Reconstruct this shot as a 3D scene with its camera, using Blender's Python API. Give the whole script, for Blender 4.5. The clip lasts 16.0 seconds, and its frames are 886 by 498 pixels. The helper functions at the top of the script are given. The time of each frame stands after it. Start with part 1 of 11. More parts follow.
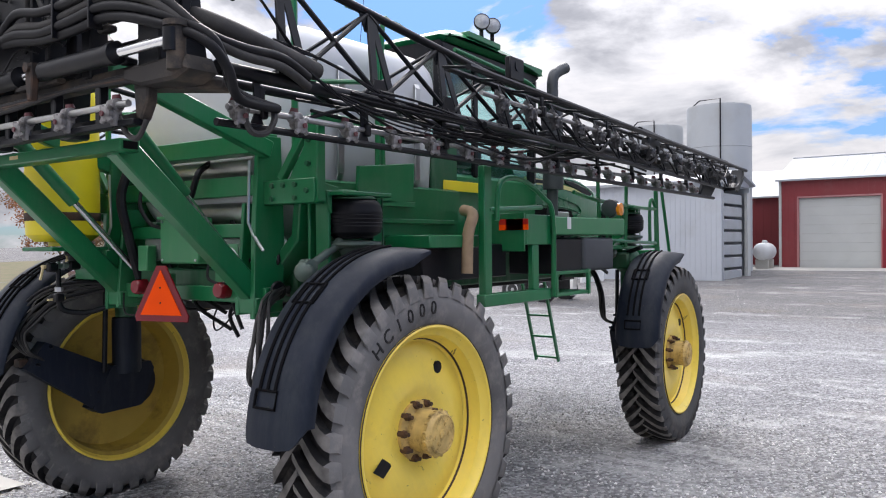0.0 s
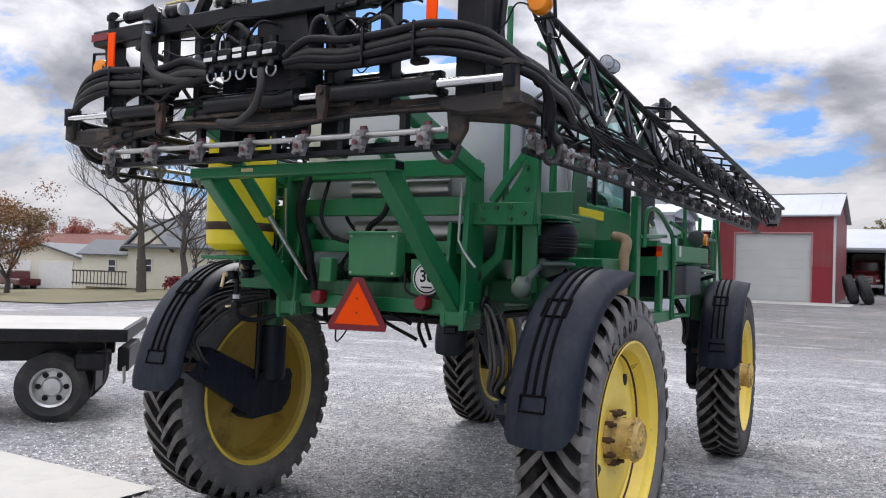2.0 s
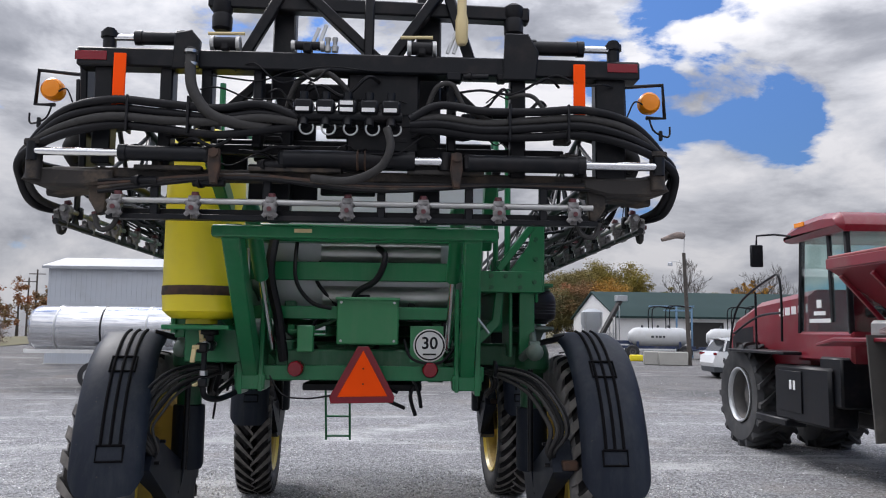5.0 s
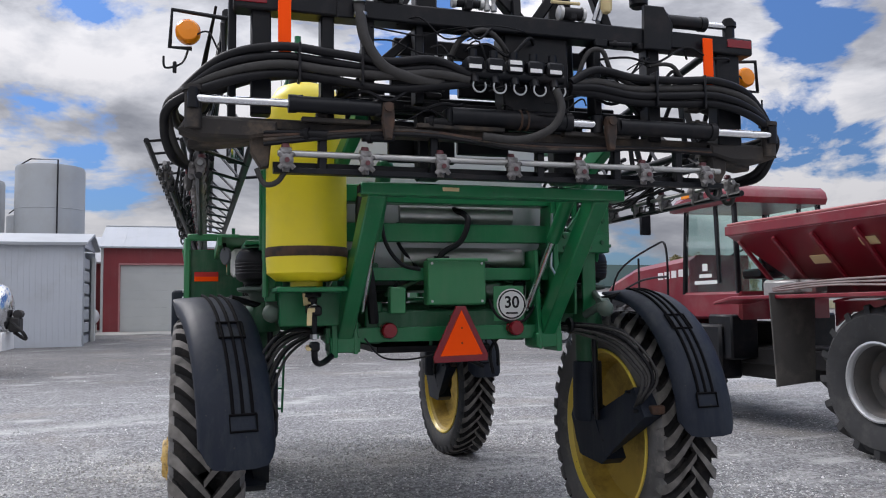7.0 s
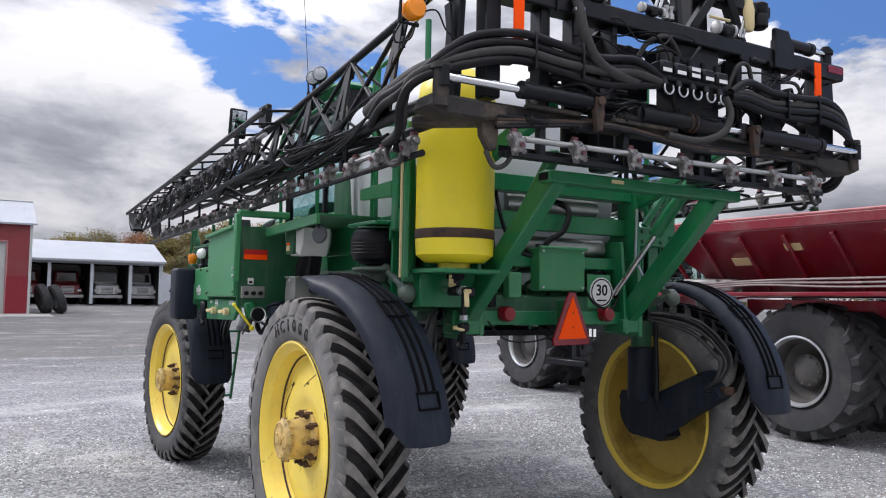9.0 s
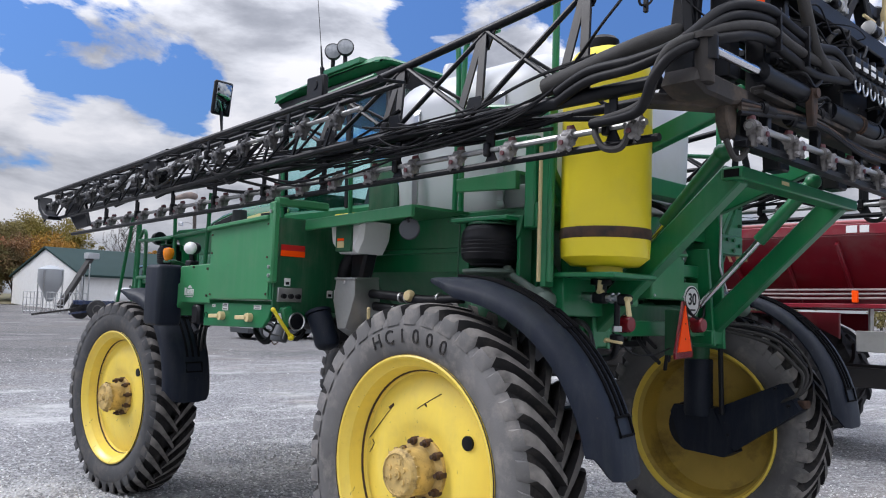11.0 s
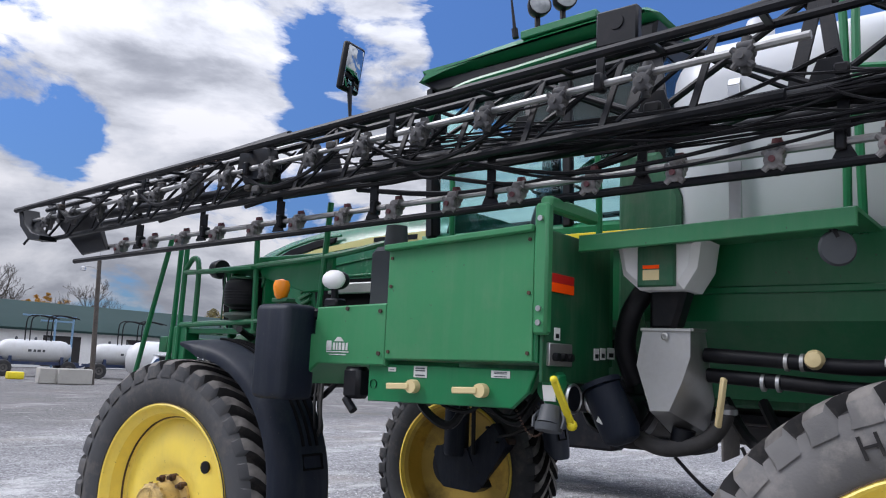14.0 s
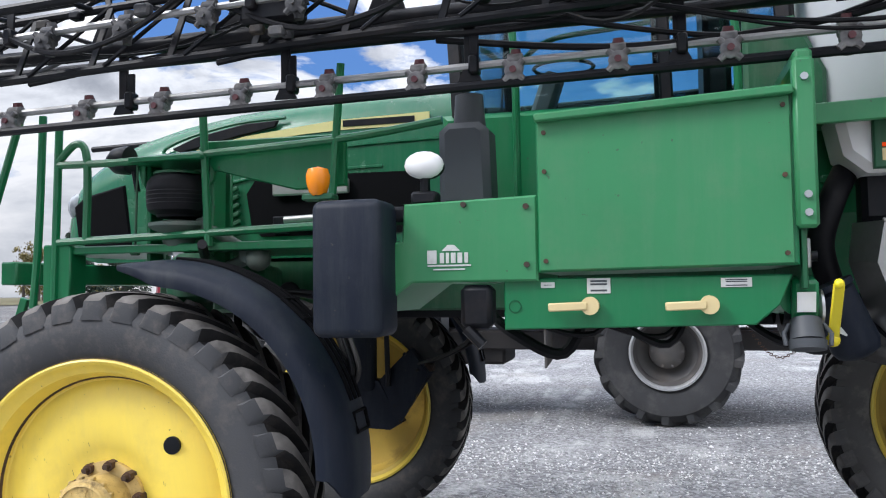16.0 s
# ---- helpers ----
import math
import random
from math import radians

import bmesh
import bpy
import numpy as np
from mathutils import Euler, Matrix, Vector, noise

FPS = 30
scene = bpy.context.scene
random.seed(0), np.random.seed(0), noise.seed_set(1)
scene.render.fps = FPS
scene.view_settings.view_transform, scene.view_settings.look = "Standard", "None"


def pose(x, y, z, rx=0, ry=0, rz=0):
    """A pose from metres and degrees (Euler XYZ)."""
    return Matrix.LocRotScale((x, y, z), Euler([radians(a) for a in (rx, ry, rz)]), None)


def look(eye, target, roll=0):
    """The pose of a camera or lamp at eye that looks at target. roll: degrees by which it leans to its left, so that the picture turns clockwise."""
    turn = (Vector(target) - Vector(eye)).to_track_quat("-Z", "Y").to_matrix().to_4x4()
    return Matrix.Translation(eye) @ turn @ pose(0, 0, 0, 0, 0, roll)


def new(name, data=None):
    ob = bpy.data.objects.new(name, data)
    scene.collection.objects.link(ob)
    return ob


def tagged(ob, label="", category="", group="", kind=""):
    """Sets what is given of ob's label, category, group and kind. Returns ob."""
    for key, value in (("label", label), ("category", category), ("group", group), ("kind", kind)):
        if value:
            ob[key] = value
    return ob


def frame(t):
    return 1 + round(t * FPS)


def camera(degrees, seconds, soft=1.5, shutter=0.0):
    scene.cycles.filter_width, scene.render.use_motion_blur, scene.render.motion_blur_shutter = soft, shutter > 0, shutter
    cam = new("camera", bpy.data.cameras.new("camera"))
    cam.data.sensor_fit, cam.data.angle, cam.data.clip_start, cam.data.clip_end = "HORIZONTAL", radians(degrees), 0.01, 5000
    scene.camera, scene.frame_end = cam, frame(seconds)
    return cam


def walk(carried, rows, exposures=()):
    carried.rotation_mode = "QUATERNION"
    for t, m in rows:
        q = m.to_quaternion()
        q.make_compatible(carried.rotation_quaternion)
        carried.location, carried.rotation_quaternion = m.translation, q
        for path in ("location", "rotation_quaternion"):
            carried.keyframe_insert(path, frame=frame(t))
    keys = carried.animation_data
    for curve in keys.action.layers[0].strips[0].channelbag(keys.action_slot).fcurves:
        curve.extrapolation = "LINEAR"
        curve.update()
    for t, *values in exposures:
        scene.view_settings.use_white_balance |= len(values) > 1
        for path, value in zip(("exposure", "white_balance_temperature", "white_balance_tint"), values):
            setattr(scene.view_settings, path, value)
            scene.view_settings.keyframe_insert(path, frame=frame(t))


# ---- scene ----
cam = camera(57.5, 16.0, soft=1.1)
PATH = [
    (0, (4.686, -3.83, 2.037), (3.505, -2.216, 2.023), -0.5),
    (0.5, (4.466, -4.27, 2.029), (3.347, -2.612, 2.016), -0.0),
    (1, (4.21, -4.628, 2.02), (3.127, -2.947, 2.016), 0.6),
    (1.5, (3.812, -4.908, 2.019), (2.756, -3.209, 2.031), 1.3),
    (2, (3.4, -5.184, 2.009), (2.384, -3.462, 2.049), 1.7),
    (2.5, (2.902, -5.429, 2.02), (2.006, -3.642, 2.083), 1.7),
    (3, (2.458, -5.653, 1.988), (1.711, -3.8, 2.092), 1.7),
    (3.5, (1.954, -5.834, 2.009), (1.429, -3.909, 2.153), 1.5),
    (4, (1.433, -5.981, 2.029), (1.118, -4.015, 2.213), 1.4),
    (4.2, (1.229, -6.055, 2.053), (0.992, -4.078, 2.249), 1.4),
    (6.3, (-1.006, -5.945, 1.962), (-0.57, -4.001, 2.142), -0.8),
    (6.5, (-1.165, -5.929, 1.976), (-0.704, -3.99, 2.137), -0.8),
    (7, (-1.669, -5.79, 1.924), (-1.085, -3.882, 2.059), -0.7),
    (7.5, (-2.235, -5.632, 1.9), (-1.532, -3.763, 2.017), -0.4),
    (8, (-2.736, -5.513, 1.9), (-1.921, -3.69, 2.011), -0.0),
    (8.5, (-3.178, -5.283, 1.875), (-2.26, -3.509, 1.986), 0.5),
    (9, (-3.678, -5.086, 1.862), (-2.661, -3.368, 1.979), 1.0),
    (9.2, (-3.844, -4.957, 1.848), (-2.784, -3.265, 1.962), 1.3),
    (11.3, (-4.889, -3.069, 1.827), (-3.463, -1.675, 1.974), 1.94),
    (11.5, (-4.928, -2.888, 1.830), (-3.475, -1.521, 1.983), 2.11),
    (12, (-4.902, -2.379, 1.847), (-3.409, -1.061, 2.033), 2.51),
    (12.5, (-4.872, -1.882, 1.829), (-3.360, -0.591, 2.049), 2.61),
    (13, (-4.818, -1.365, 1.816), (-3.304, -0.083, 2.073), 2.71),
    (13.5, (-4.810, -0.822, 1.800), (-3.289, 0.445, 2.086), 2.63),
    (14, (-4.718, -0.264, 1.797), (-3.166, 0.964, 2.086), 2.43),
    (14.5, (-4.682, 0.358, 1.764), (-3.060, 1.499, 2.026), 1.94),
    (15, (-4.631, 0.955, 1.728), (-2.925, 1.976, 1.939), 1.25),
    (15.5, (-4.580, 1.538, 1.749), (-2.775, 2.389, 1.883), 0.05),
    (16, (-4.618, 2.034, 1.759), (-2.685, 2.535, 1.863), -0.79),
]
walk(cam, [(t, look(eye, target, roll)) for t, eye, target, roll in PATH],
     exposures=[(0, 0.39, 6450, 15), (3, 0.09, 6350, 15), (4, -0.03, 6300, 14), (6.3, -0.20, 6330, 14), (9, 0.10, 6320, 15), (12, -0.02, 6120, 14), (14, -0.03, 6120, 15), (15, 0.11, 6150, 13), (16, 0.34, 6150, 12)])

# ---- sky and sun ----
SUN_AZ, SUN_EL = radians(-35), radians(42)   # azimuth from +y towards +x
world = bpy.data.worlds.new("sky")
scene.world = world
world.use_nodes = True
wn, wl = world.node_tree.nodes, world.node_tree.links
wn.clear()
w_out = wn.new("ShaderNodeOutputWorld")
w_bg = wn.new("ShaderNodeBackground")
w_sky = wn.new("ShaderNodeTexSky")
w_sky.sky_type = 'NISHITA'
w_sky.sun_disc = False
w_sky.sun_elevation = SUN_EL
w_sky.sun_rotation = SUN_AZ
w_sky.air_density, w_sky.dust_density, w_sky.ozone_density = 0.9, 0.2, 3.0


def mnode(nodes, kind, **kw):
    n = nodes.new(kind)
    for k, v in kw.items():
        if k == "op":
            n.operation = v
        elif k == "blend":
            n.data_type, n.blend_type = 'RGBA', v
        elif isinstance(k, str) and k.startswith("i"):
            n.inputs[int(k[1:])].default_value = v
    return n


def ramp(nodes, stops):
    n = nodes.new("ShaderNodeValToRGB")
    el = n.color_ramp.elements
    while len(el) < len(stops):
        el.new(0.5)
    for e, (p, c) in zip(el, stops):
        e.position, e.color = p, (*c, 1) if len(c) == 3 else c
    return n


def build_sky():
    tc = wn.new("ShaderNodeTexCoord")
    sep = wn.new("ShaderNodeSeparateXYZ")
    wl.new(tc.outputs["Generated"], sep.inputs[0])
    zc = mnode(wn, "ShaderNodeMath", op='MAXIMUM', i1=0.0)
    wl.new(sep.outputs[2], zc.inputs[0])
    tall = mnode(wn, "ShaderNodeVectorMath", op='MULTIPLY', i1=(1.0, 1.0, 2.3))
    wl.new(tc.outputs["Generated"], tall.inputs[0])

    def heap(shift_up):
        at = mnode(wn, "ShaderNodeVectorMath", op='ADD', i1=(0.37, 1.9, 0.55 + shift_up))
        wl.new(tall.outputs[0], at.inputs[0])
        n = wn.new("ShaderNodeTexNoise")
        n.inputs["Scale"].default_value, n.inputs["Detail"].default_value = 4.3, 11.0
        n.inputs["Roughness"].default_value = 0.57
        n.inputs["Distortion"].default_value = 0.35
        wl.new(at.outputs[0], n.inputs["Vector"])
        return n
    here, above = heap(0.0), heap(0.13)
    # cloud closes towards the horizon
    low = mnode(wn, "ShaderNodeMapRange", i1=0.0, i2=0.15, i3=0.12, i4=0.05)
    wl.new(sep.outputs[2], low.inputs[0])
    dens = mnode(wn, "ShaderNodeMath", op='ADD')
    wl.new(here.outputs[0], dens.inputs[0])
    wl.new(low.outputs[0], dens.inputs[1])
    # blue gaps and heaps of cloud: azimuth from +y towards +x, height, reach, depth
    # the last wide heap is unseen behind the camera, added to light rear faces
    for az, el, size, k in ((-40, 17, 7, -0.20), (-29, 13.5, 3.5, -0.07), (-10, 13, 2.5, -0.06), (0, 14, 2.5, -0.06), (12, 18, 3.5, -0.07), (18, 12.5, 3.5, -0.07), (20.5, 20, 5, -0.16),
                            (24.5, 13.5, 5, -0.17), (36, 10, 4, -0.07), (43.5, 20.5, 6, -0.17), (55, 9, 4, -0.05), (60, 25, 14, -0.26), (95, 25, 35, -0.16),
                            (33.5, 17.5, 7.5, 0.15), (48, 14, 6, 0.13), (60, 11.5, 9, 0.13), (22, 7.5, 6, 0.10), (4, 14, 10, 0.08), (8, 20, 9, 0.09), (-41, 12, 5, 0.10), (-20, 13, 12, 0.09), (-35, 7, 9, 0.08), (-160, 35, 80, 0.10)):
        c = (math.sin(radians(az)) * math.cos(radians(el)), math.cos(radians(az)) * math.cos(radians(el)), math.sin(radians(el)))
        dt = mnode(wn, "ShaderNodeVectorMath", op='DOT_PRODUCT', i1=c)
        wl.new(tc.outputs["Generated"], dt.inputs[0])
        mr = mnode(wn, "ShaderNodeMapRange", i1=math.cos(radians(size)), i2=1.0, i3=0.0, i4=k)
        mr.interpolation_type = 'SMOOTHSTEP'
        wl.new(dt.outputs["Value"], mr.inputs[0])
        ad = mnode(wn, "ShaderNodeMath", op='ADD')
        wl.new(dens.outputs[0], ad.inputs[0])
        wl.new(mr.outputs[0], ad.inputs[1])
        dens = ad
    cover = ramp(wn, [(0.455, (0, 0, 0)), (0.475, (0.45, 0.45, 0.45)), (0.515, (1, 1, 1))])
    wl.new(dens.outputs[0], cover.inputs[0])
    # tops catch the light, thick undersides are grey
    slope = mnode(wn, "ShaderNodeMath", op='SUBTRACT')
    wl.new(here.outputs[0], slope.inputs[0])
    wl.new(above.outputs[0], slope.inputs[1])
    lit = mnode(wn, "ShaderNodeMath", op='MULTIPLY_ADD', i1=2.6, i2=1.49)
    wl.new(slope.outputs[0], lit.inputs[0])
    deep = mnode(wn, "ShaderNodeMath", op='MULTIPLY_ADD', i1=-1.75)
    wl.new(here.outputs[0], deep.inputs[0])
    wl.new(lit.outputs[0], deep.inputs[2])
    shade = ramp(wn, [(0.10, (0.32, 0.34, 0.38)), (0.36, (0.47, 0.49, 0.53)), (0.62, (0.76, 0.78, 0.81)), (0.86, (1.0, 1.0, 1.0))])
    wl.new(deep.outputs[0], shade.inputs[0])
    lift = mnode(wn, "ShaderNodeVectorMath", op='SCALE')
    # a clouded sky is brighter overhead
    ov = mnode(wn, "ShaderNodeMath", op='MULTIPLY_ADD', i1=2.9 * CLOUD, i2=0.95 * CLOUD)
    wl.new(zc.outputs[0], ov.inputs[0])
    over = mnode(wn, "ShaderNodeMath", op='MULTIPLY_ADD', i2=0.80 * CLOUD)
    wl.new(ov.outputs[0], over.inputs[0])
    wl.new(zc.outputs[0], over.inputs[1])
    wl.new(over.outputs[0], lift.inputs["Scale"])
    wl.new(shade.outputs[0], lift.inputs[0])
    mix = mnode(wn, "ShaderNodeMix", blend='MIX')
    wl.new(cover.outputs[0], mix.inputs["Factor"])
    tint = mnode(wn, "ShaderNodeVectorMath", op='MULTIPLY', i1=(0.60, 0.78, 1.02))
    wl.new(w_sky.outputs[0], tint.inputs[0])
    rise = mnode(wn, "ShaderNodeMath", op='MULTIPLY_ADD', i1=2.4, i2=0.52)
    wl.new(zc.outputs[0], rise.inputs[0])
    blue = mnode(wn, "ShaderNodeVectorMath", op='SCALE')
    wl.new(tint.outputs[0], blue.inputs[0])
    wl.new(rise.outputs[0], blue.inputs["Scale"])
    wl.new(blue.outputs[0], mix.inputs["A"])
    wl.new(lift.outputs[0], mix.inputs["B"])
    wl.new(mix.outputs["Result"], w_bg.inputs[0])
    w_bg.inputs[1].default_value = SKY
    wl.new(w_bg.outputs[0], w_out.inputs[0])


CLOUD, SKY = 7.6, 0.10
build_sky()
sun = new("sun", bpy.data.lights.new("sun", 'SUN'))
sun.data.energy, sun.data.angle, sun.data.color = 2.1, radians(20), (1.0, 0.97, 0.92)
SUN_DIR = Vector((math.sin(SUN_AZ) * math.cos(SUN_EL), math.cos(SUN_AZ) * math.cos(SUN_EL), math.sin(SUN_EL)))
sun.matrix_world = look(SUN_DIR * 50, (0, 0, 0))


# ---- materials ----
def mat(name, color, rough=0.5, metal=0.0, vary=0.0, scale=8.0, dark=None, bump=0.0, bscale=60.0, spec=0.5,
        dirt=None, dirt_amt=0.0, dscale=3.0, island=0.0, coat=0.0, streak=0.0):
    """One surface: two scales of colour change, grime in patches, fine relief."""
    m = bpy.data.materials.new(name)
    m.use_nodes = True
    nd, ln = m.node_tree.nodes, m.node_tree.links
    b = nd["Principled BSDF"]
    b.inputs["Roughness"].default_value, b.inputs["Metallic"].default_value = rough, metal
    b.inputs["Specular IOR Level"].default_value = spec
    b.inputs["Coat Weight"].default_value = coat
    tc = nd.new("ShaderNodeTexCoord")
    col = nd.new("ShaderNodeRGB")
    col.outputs[0].default_value = (*color, 1)
    last = col.outputs[0]
    if vary:
        n = nd.new("ShaderNodeTexNoise")
        n.inputs["Scale"].default_value, n.inputs["Detail"].default_value = scale, 6
        ln.new(tc.outputs["Object"], n.inputs["Vector"])
        r = ramp(nd, [(0.3, (0, 0, 0)), (0.7, (1, 1, 1))])
        ln.new(n.outputs[0], r.inputs[0])
        mx = mnode(nd, "ShaderNodeMix", blend='MIX')
        d = dark or tuple(c * (1 - vary) for c in color)
        mx.inputs["A"].default_value = (*d, 1)
        ln.new(r.outputs[0], mx.inputs["Factor"])
        ln.new(last, mx.inputs["B"])
        last = mx.outputs["Result"]
    if dirt:
        n2 = nd.new("ShaderNodeTexNoise")
        n2.inputs["Scale"].default_value, n2.inputs["Detail"].default_value = dscale, 9
        n2.inputs["Roughness"].default_value = 0.68
        ln.new(tc.outputs["Object"], n2.inputs["Vector"])
        r2 = ramp(nd, [(0.5, (0, 0, 0)), (0.72, (dirt_amt,) * 3)])
        ln.new(n2.outputs[0], r2.inputs[0])
        mx2 = mnode(nd, "ShaderNodeMix", blend='MIX')
        ln.new(r2.outputs[0], mx2.inputs["Factor"])
        ln.new(last, mx2.inputs["A"])
        mx2.inputs["B"].default_value = (*dirt, 1)
        last = mx2.outputs["Result"]
        rr = mnode(nd, "ShaderNodeMath", op='MULTIPLY_ADD', i1=0.35, i2=rough)
        ln.new(r2.outputs[0], rr.inputs[0])
        ln.new(rr.outputs[0], b.inputs["Roughness"])
    if streak:
        mp = nd.new("ShaderNodeMapping")
        mp.inputs["Scale"].default_value = (9.0, 9.0, 0.9)
        ln.new(tc.outputs["Object"], mp.inputs["Vector"])
        n4 = nd.new("ShaderNodeTexNoise")
        n4.inputs["Scale"].default_value, n4.inputs["Detail"].default_value = 1.6, 8
        n4.inputs["Roughness"].default_value = 0.7
        ln.new(mp.outputs[0], n4.inputs["Vector"])
        r4 = ramp(nd, [(0.46, (0, 0, 0)), (0.74, (streak,) * 3)])
        ln.new(n4.outputs[0], r4.inputs[0])
        mx4 = mnode(nd, "ShaderNodeMix", blend='MIX')
        ln.new(r4.outputs[0], mx4.inputs["Factor"])
        ln.new(last, mx4.inputs["A"])
        mx4.inputs["B"].default_value = (0.22, 0.25, 0.20, 1)
        last = mx4.outputs["Result"]
        # small chips and scuffs
        n5 = nd.new("ShaderNodeTexNoise")
        n5.inputs["Scale"].default_value, n5.inputs["Detail"].default_value = 38.0, 3
        ln.new(tc.outputs["Object"], n5.inputs["Vector"])
        r5 = ramp(nd, [(0.715, (0, 0, 0)), (0.74, (0.6,) * 3)])
        ln.new(n5.outputs[0], r5.inputs[0])
        mx5 = mnode(nd, "ShaderNodeMix", blend='MIX')
        ln.new(r5.outputs[0], mx5.inputs["Factor"])
        ln.new(last, mx5.inputs["A"])
        mx5.inputs["B"].default_value = (0.05, 0.05, 0.04, 1)
        last = mx5.outputs["Result"]
    if island:
        g = nd.new("ShaderNodeNewGeometry")
        hs = nd.new("ShaderNodeHueSaturation")
        k = mnode(nd, "ShaderNodeMath", op='MULTIPLY_ADD', i1=island, i2=1 - island / 2)
        ln.new(g.outputs["Random Per Island"], k.inputs[0])
        ln.new(k.outputs[0], hs.inputs["Value"])
        ln.new(last, hs.inputs["Color"])
        last = hs.outputs[0]
    ln.new(last, b.inputs["Base Color"])
    if bump:
        n3 = nd.new("ShaderNodeTexNoise")
        n3.inputs["Scale"].default_value, n3.inputs["Detail"].default_value = bscale, 5
        ln.new(tc.outputs["Object"], n3.inputs["Vector"])
        bp = nd.new("ShaderNodeBump")
        bp.inputs["Strength"].default_value, bp.inputs["Distance"].default_value = bump, 0.01
        ln.new(n3.outputs[0], bp.inputs["Height"])
        ln.new(bp.outputs[0], b.inputs["Normal"])
    return m


DUST = (0.30, 0.27, 0.22)
GREEN = mat("green paint", (0.006, 0.158, 0.054), 0.32, vary=0.15, scale=2.5, dirt=DUST, dirt_amt=0.10, dscale=2.2, bump=0.02, streak=0.09)
GREEN_LT = mat("lighter green paint", (0.034, 0.215, 0.082), 0.38, vary=0.10, scale=3, dirt=DUST, dirt_amt=0.08, dscale=4, bump=0.02, streak=0.09)
# dirt plus a darker base that carries shade under the machine
GREEN_DK = mat("dirty, shade-darkened green paint", (0.006, 0.090, 0.034), 0.5, vary=0.2, scale=5, dirt=(0.12, 0.10, 0.08), dirt_amt=0.35, dscale=5, streak=0.2)
YELLOW = mat("yellow rim paint", (0.90, 0.68, 0.10), 0.33, vary=0.07, scale=3, dirt=(0.46, 0.32, 0.10), dirt_amt=0.20, dscale=5, streak=0.1)


def scratched(m, scale, stretch, cut, colour):
    """Adds sparse short gouges to a paint."""
    nd, ln = m.node_tree.nodes, m.node_tree.links
    b = nd["Principled BSDF"]
    was = b.inputs["Base Color"].links[0].from_socket
    tc = nd.new("ShaderNodeTexCoord")
    last = was
    for k, turn in enumerate((25.0, -50.0, 80.0)):
        mp = nd.new("ShaderNodeMapping")
        mp.inputs["Scale"].default_value = (1.0, stretch, 1.0)
        mp.inputs["Rotation"].default_value = (radians(turn), 0, 0)
        mp.inputs["Location"].default_value = (k * 3.7, 0, 0)
        ln.new(tc.outputs["Object"], mp.inputs["Vector"])
        n = nd.new("ShaderNodeTexNoise")
        n.inputs["Scale"].default_value, n.inputs["Detail"].default_value = scale, 3
        ln.new(mp.outputs[0], n.inputs["Vector"])
        r = ramp(nd, [(cut, (0, 0, 0)), (cut + 0.02, (0.8, 0.8, 0.8))])
        ln.new(n.outputs[0], r.inputs[0])
        mx = mnode(nd, "ShaderNodeMix", blend='MIX')
        ln.new(r.outputs[0], mx.inputs["Factor"])
        ln.new(last, mx.inputs["A"])
        mx.inputs["B"].default_value = (*colour, 1)
        last = mx.outputs["Result"]
    ln.new(last, b.inputs["Base Color"])


scratched(YELLOW, 7.0, 7.0, 0.735, (0.10, 0.07, 0.04))
YELLOW_DK = mat("grimy yellow hub paint", (0.66, 0.46, 0.16), 0.55, vary=0.45, scale=11, dirt=(0.040, 0.022, 0.012), dirt_amt=0.97, dscale=13, bump=0.12)
YPOLY = mat("yellow plastic", (0.80, 0.66, 0.018), 0.38, vary=0.05, scale=4, dirt=(0.5, 0.42, 0.1), dirt_amt=0.2)
BLACK = mat("black steel", (0.004, 0.005, 0.008), 0.42, vary=0.3, scale=12, spec=0.26, dirt=(0.075, 0.053, 0.040), dirt_amt=0.17, dscale=6, bump=0.04)
RUST = mat("rusty steel", (0.085, 0.042, 0.024), 0.8, vary=0.5, scale=14, dark=(0.02, 0.016, 0.014), bump=0.12)
HOSE = mat("black rubber hose", (0.006, 0.006, 0.008), 0.5, vary=0.2, scale=10, spec=0.22, dirt=(0.08, 0.075, 0.07), dirt_amt=0.12, dscale=7)
PLASTIC = mat("black moulded plastic", (0.007, 0.011, 0.022), 0.52, vary=0.15, scale=6, spec=0.24, dirt=(0.06, 0.068, 0.085), dirt_amt=0.16, dscale=2.5, bump=0.05, bscale=220, streak=0.06)
RUBBER = mat("tyre rubber", (0.058, 0.059, 0.063), 0.72, vary=0.35, scale=2.2, dark=(0.036, 0.037, 0.040), dirt=(0.19, 0.165, 0.14), dirt_amt=0.45, dscale=7, bump=0.15, bscale=90)
DUSTY = mat("dusty brown-black steel", (0.022, 0.018, 0.016), 0.7, vary=0.4, scale=7, dirt=(0.17, 0.125, 0.09), dirt_amt=0.65, dscale=5, bump=0.08)
SLEEVE = mat("grey sleeved hose", (0.034, 0.032, 0.031), 0.75, vary=0.35, scale=25, bump=0.15, bscale=120)
STEEL = mat("bare steel", (0.55, 0.56, 0.57), 0.32, metal=1.0, vary=0.15, scale=10)
# near-black that stands for the shade in grooves, openings and grille
HOLLOW_SHADE = mat("matte black for shaded hollows", (0.004, 0.004, 0.005), 0.9, spec=0.1)
HOODGREEN = mat("glossy green hood paint", (0.010, 0.130, 0.056), 0.26, vary=0.1, scale=2.5, dirt=DUST, dirt_amt=0.12, dscale=2.2, streak=0.10)
MIRROR = mat("mirror glass", (0.42, 0.45, 0.48), 0.04, metal=1.0)
CHROME = mat("chromed rod", (0.75, 0.76, 0.78), 0.12, metal=1.0)
